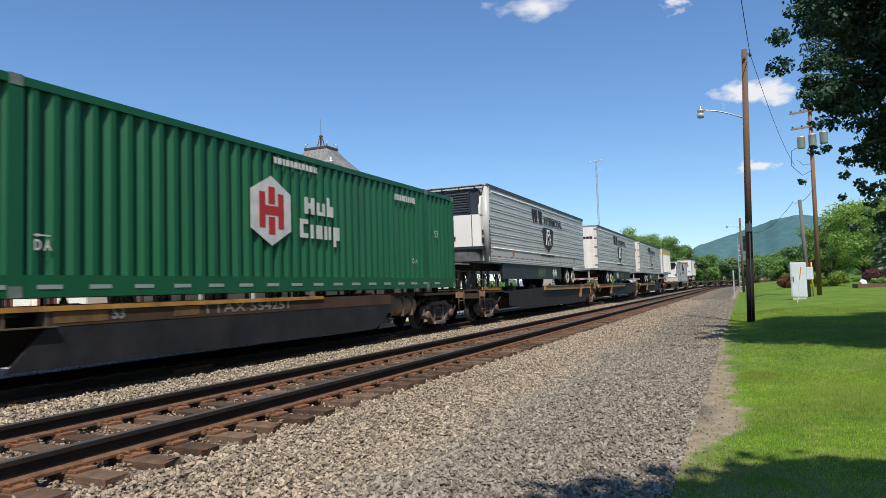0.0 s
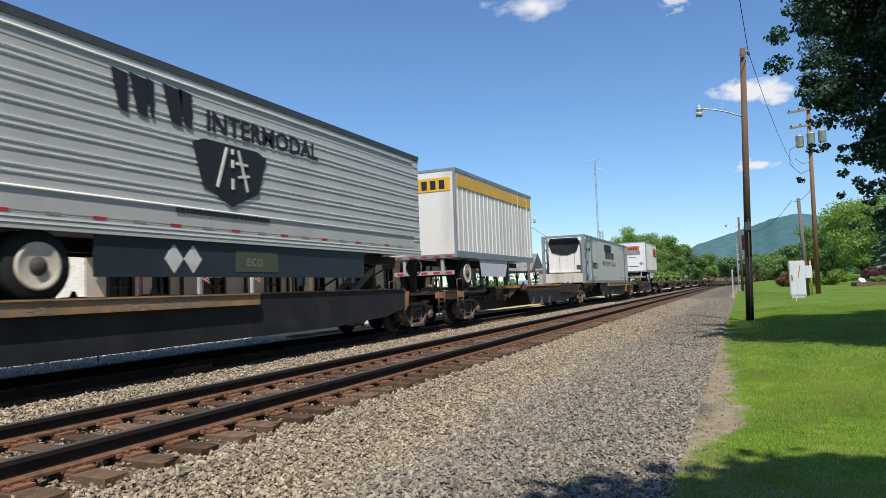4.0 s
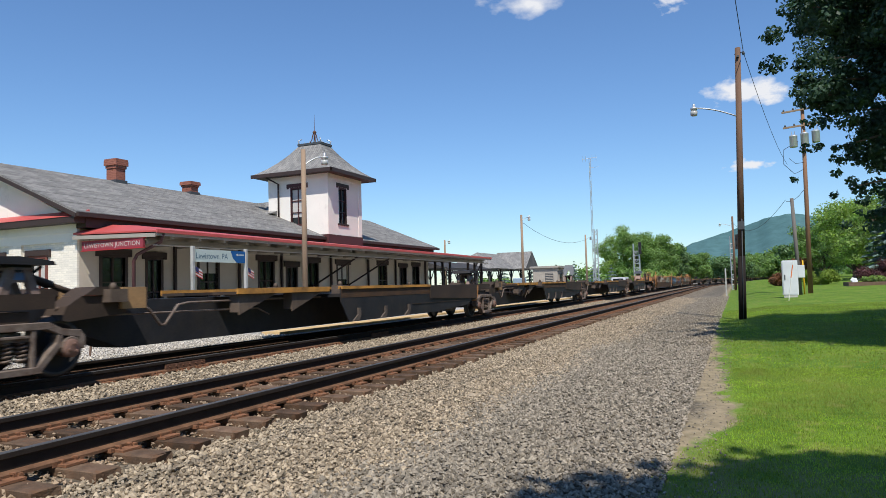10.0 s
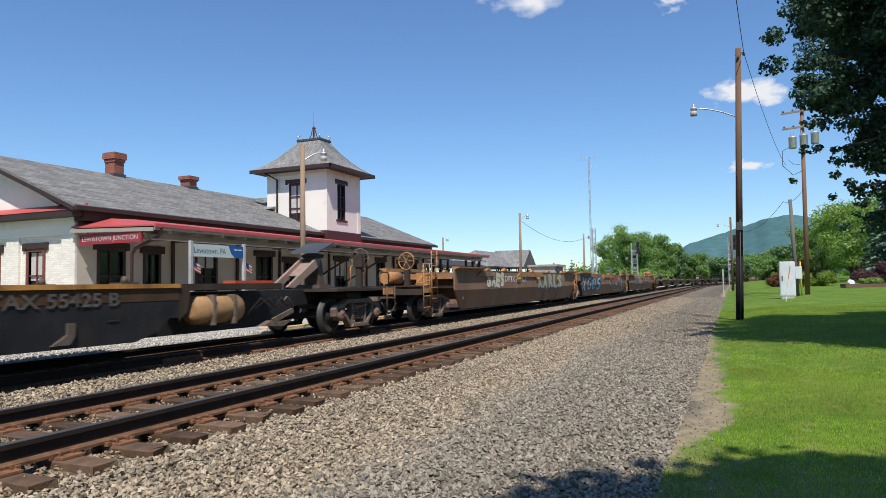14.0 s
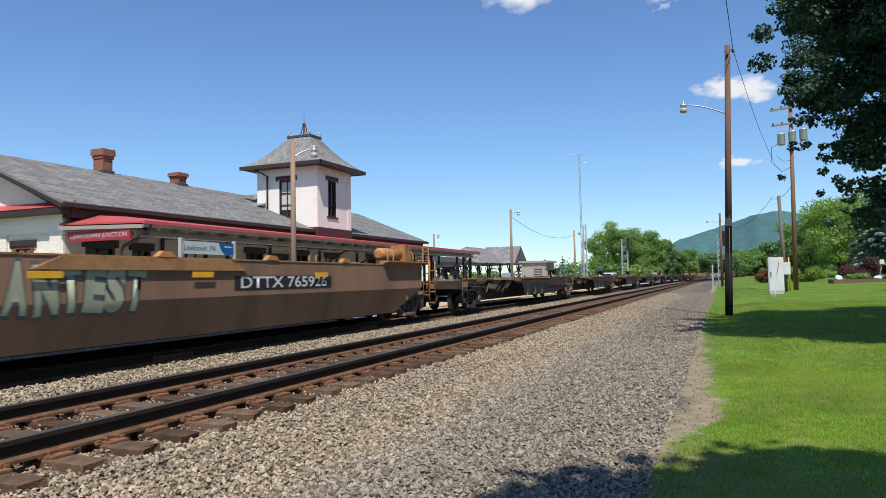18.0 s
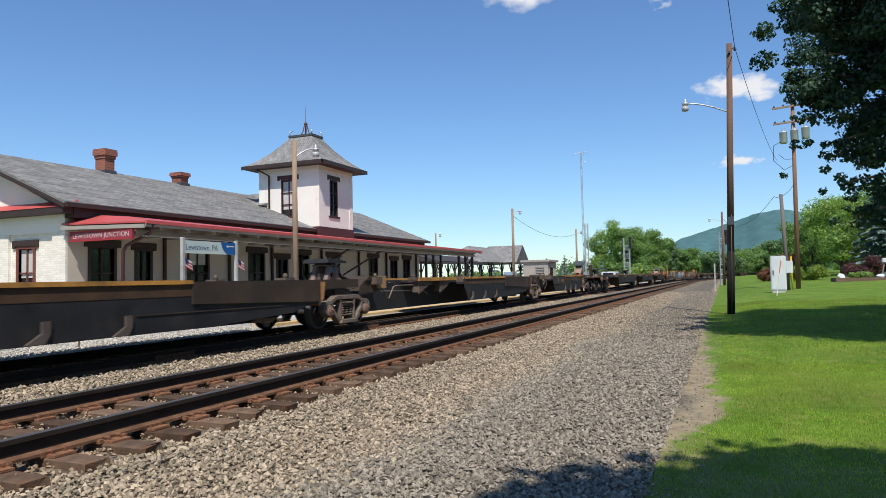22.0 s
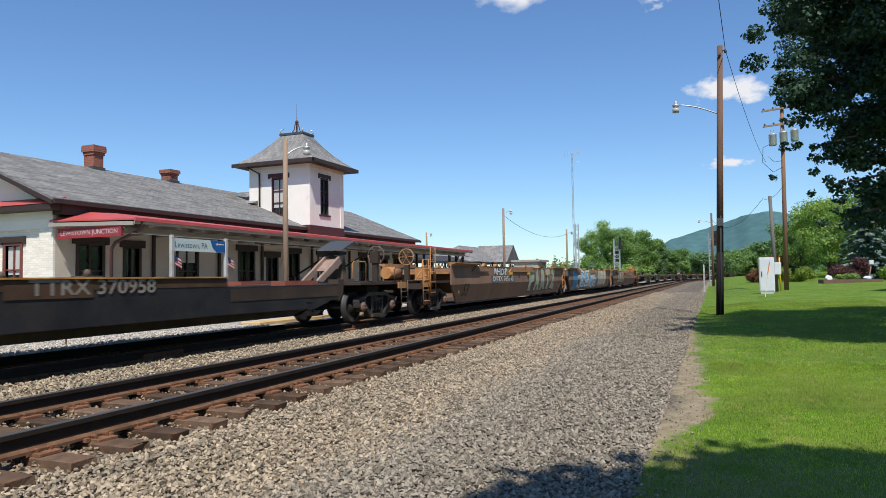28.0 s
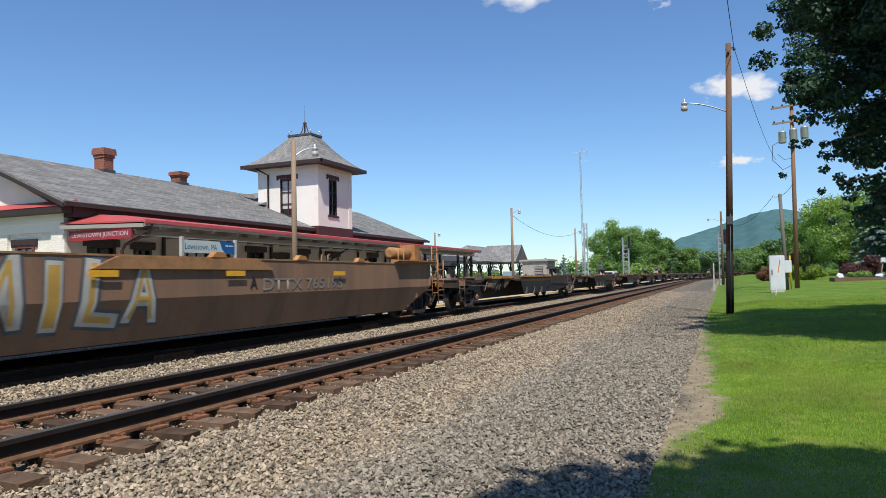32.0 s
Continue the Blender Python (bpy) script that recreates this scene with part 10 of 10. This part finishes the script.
    part("badge", boxes((gx - 0.75, gx + 0.5, yy - 0.003, yy, 2.14, 2.5)), M_TEXTK, t, "black badge with green leaf")
    bm = B()
    prism(bm, [(gx + 0.1, 2.16), (gx + 0.85, 2.18), (gx + 0.95, 2.42), (gx + 0.4, 2.5)], "y", yy - 0.006, yy - 0.0035)
    part("leaf", bm, mat("leaf_green_vinyl", (0.18, 0.36, 0.05), 0.5, vary=0.1), t)
    lettering("eco", 0.4, mat("pale_green_vinyl", (0.35, 0.5, 0.12), 0.5, vary=0.1), t, on_side(gx - 0.32, yy - 0.007, 2.32))
    lettering("TOP LIFT ONLY", 0.2, M_TEXTK, t, on_side(-a + 3.15, yy, 1.55), width=1.25)
    lettering("TOP LIFT ONLY", 0.2, M_TEXTK, t, on_side(a - 2.95, yy, 1.53), width=1.5)
    lettering("WTP", 0.22, M_TEXTK, t, on_side(-a + 1.4, yy, 3.75))
    lettering("WTP", 0.22, M_TEXTK, t, on_side(a - 1.1, yy, 3.62))
    lettering("STACK LIMIT 3 HIGH", 0.16, M_TEXTK, t, on_side(-a + 3.3, yy, 3.86), width=1.3)
    lettering("STACK LIMIT 3 HIGH", 0.16, M_TEXTK, t, on_side(a - 2.9, yy, 3.8), width=1.4)
    lettering("53FT", 0.36, M_TEXTK, t, on_side(a - 0.85, yy, 3.3))
    lettering("XHC", 0.36, M_TEXTK, t, on_side(a - 0.85, yy, 2.9))
    bars(t, -a + 1.22, -a + 1.72, yy, 3.27, 0.2, M_TEXTK, (0.55, 0.55, 0.2, 0.55))
    MOVERS.append((t, c))


def build_train():
    spine_unit(1.4, 19.1, False, True, "spine", 0, "", 3)
    green_container(3.85, 20.0)
    for i, (u0, u1) in enumerate(((23.5, 41.8), (41.8, 60.6), (60.6, 79.4))):
        spine_unit(u0, u1, i == 0, i == 2, "long", (1, 0, 0)[i], "", i)
    trailer(23.3, 39.45, True)
    trailer(43.85, 60.15, False)
    trailer(63.25, 79.4, False)
    for i, (u0, u1) in enumerate(((83.4, 101.0), (101.0, 119.9), (119.9, 137.9))):
        spine_unit(u0, u1, i == 0, i == 2, "long" if i == 1 else "spine", 2, "", 4 + i)
    pup(82.2, 90.9, True)
    white_container(101.65, 117.8)
    pup(130.15, 138.5, False)
    for i in range(5):
        u0, u1 = (143.3, 160.35, 178.55, 196.2, 214.0, 231.1)[i:i + 2]
        spine_unit(u0, u1, i == 0, i == 4, "spine", (1, 1, 1, 1, 0)[i], ("", "", "", "53", "TTAX 55425 B")[i], 10 + i)
    well_unit(235.9, 256.2, True, False, 1, (well_text("DTTX 765926", 0.33, 1.28, 0.34, M_TEXTW), tag_word("SAES", 0.12, 0.24, 0.95, 1.5, P_CREAM, P_GREY, 5), tag_word("KARLS", 0.52, 0.8, 0.8, 1.5, P_GREENISH, P_GREY, 6)))
    well_unit(256.2, 276.5, False, False, 2, (tag_word("XGOS", 0.02, 0.36, 0.5, 1.4, P_BLUE, P_BLACK, 7, None, P_SILVER), well_text("C", 0.458, 1.2, 0.36, M_TEXTK), well_art(0.56, 0.66, 0.95, 1.42, P_RUST, P_RUST, 41), spots(0.52, 0.90, 0.45, 1.5, (P_RUST, P_CYAN, P_SILVER, P_RUST, P_BLUE, P_YEL), 19), tag_word("LLUVIA", 0.685, 0.925, 0.42, 1.5, P_BLACK, P_SILVER, 9, None, P_TAN, 0.08)))
    well_unit(276.5, 296.3, False, True, 3, (well_text("53", 0.092, 0.69, 0.62, P_DIM, 0.2), tag_word("SAES", 0.224, 0.362, 0.85, 1.45, P_GREY, P_SILVER, 13), tag_word("ANTEST", 0.374, 0.50, 0.72, 1.46, P_GREENISH, P_GREY, 14), lambda car, xl, xr, y: part("number_panel", boxes((xl + (xr - xl) * 0.615, xl + (xr - xl) * 0.80, y - 0.0042, y, 1.02, 1.30)), M_TEXTK, car, "black number panel"), well_text("DTTX 765926", 0.706, 1.16, 0.31, M_TEXTW)))
    for i in range(5):
        u0, u1 = (301.65, 318.8, 336.4, 354.5, 372.4, 389.45)[i:i + 2]
        spine_unit(u0, u1, i == 0, i == 4, "spine", (1, 1, 1, 1, 0)[i], ("53'", "53'", "", "53'", "TTAX 55556 B")[i], 20 + i)
    for i in range(3):
        u0, u1 = (394.35, 412.4, 430.7, 449.3)[i:i + 2]
        spine_unit(u0, u1, i == 0, i == 2, "long", (1, 1, 2)[i], ("TTRX 370958", "2-28/1-57", "TTRX 370958")[i], 30 + i)
    well_unit(453.4, 473.9, True, False, 4, (lambda car, xl, xr, y: part("number_panel", boxes((xl + (xr - xl) * 0.195, xl + (xr - xl) * 0.395, y - 0.0042, y, 0.95, 1.23)), P_GREY, car, "dark faded number panel"), well_text("DTTX 765195", 0.295, 1.09, 0.30, P_CREAM), tag_word("WHO?", 0.215, 0.325, 1.22, 1.54, P_WHITE, P_BLACK, 17, None, None, 0.012), well_text("B", 0.435, 1.2, 0.30, M_TEXTK), well_text("53", 0.032, 0.69, 0.62, P_DIM, 0.2), tag_word("PARTZ", 0.535, 0.865, 0.42, 1.5, P_GREENISH, P_BLACK, 18, None, None, 0.11)))
    well_unit(473.9, 493.9, False, False, 5, (well_text("53", 0.084, 0.69, 0.62, P_DIM, 0.2), tag_word("/", 0.11, 0.16, 0.4, 1.5, P_PURPLE, P_BLUE, 19, P_BLUE, None, 0.1), tag_word("GG", 0.175, 0.215, 1.2, 1.5, P_BLACK, P_BLACK, 20, P_WHITE, None, 0.0, 0.05), tag_word("XANK", 0.172, 0.22, 0.5, 1.05, P_BLACK, P_BLACK, 23, P_WHITE, None, 0.0, 0.05), tag_word("BEKO", 0.225, 0.585, 0.40, 1.52, P_WHITE, P_BLACK, 21, P_SILVER, P_CYAN, 0.13, 0.15), tag_word("/", 0.588, 0.598, 0.4, 1.52, P_CYAN, P_CYAN, 31, P_CYAN, None, 0.05, 0.05), tag_word("NE", 0.602, 0.625, 0.95, 1.3, P_SILVER, P_GREY, 26, None, None, 0.0), tag_word("UESE", 0.635, 0.835, 0.45, 1.5, P_CREAM, P_TAN, 22, P_TAN, None, 0.1)))
    well_unit(493.9, 513.2, False, True, 6, (well_text("53", 0.07, 0.69, 0.62, P_DIM, 0.2), tag_word("LUMILA", 0.21, 0.47, 0.42, 1.5, P_SILVER, P_GREY, 25, None, P_YEL), well_text("A", 0.60, 1.12, 0.32, M_TEXTK), well_text("DTTX 765195", 0.70, 1.09, 0.34, M_TEXTG)))
    u = 517.6
    for k in range(3):
        for i in range(5):
            spine_unit(u, u + 17.6, i == 0, i == 4, "spine", (1, 1, 1, 0, 1)[i], "", 40 + 5 * k + i)
            u += 17.6
        u += 4.5


def along(s):
    x, y, a = track(s, Y_B)
    return pose(x, y, Z_B, 0, 0, math.degrees(a))


def motions():
    """The train rolls past at one speed; every wheelset turns with it."""
    for ob, u in MOVERS:
        if u < BEND - 12:
            ts = [0.0, 16.0, 32.0]
        else:
            ts = [float(t) for t in range(33)]
        walk(ob, [(t, along(u - SPEED * t)) for t in ts])
    turn = math.degrees(SPEED / WHEEL_R)
    lead = {}
    for w, ax in WHEELSETS:
        if ax not in lead:
            walk(w, [(k / FPS, pose(ax, 0, WHEEL_R, 0, -turn * k / FPS, 0)) for k in range(32 * FPS + 1)])
            lead[ax] = w.animation_data
        else:
            w.rotation_mode = "QUATERNION"
            w.animation_data_create()
            w.animation_data.action = lead[ax].action
            w.animation_data.action_slot = lead[ax].action_slot


build_ground()
build_tracks()
build_platform()
build_station()
build_station_sign()
build_poles()
build_masts()
build_yard_things()
build_trees()
build_backdrop()
build_train()
build_stones()
build_grass()
motions()
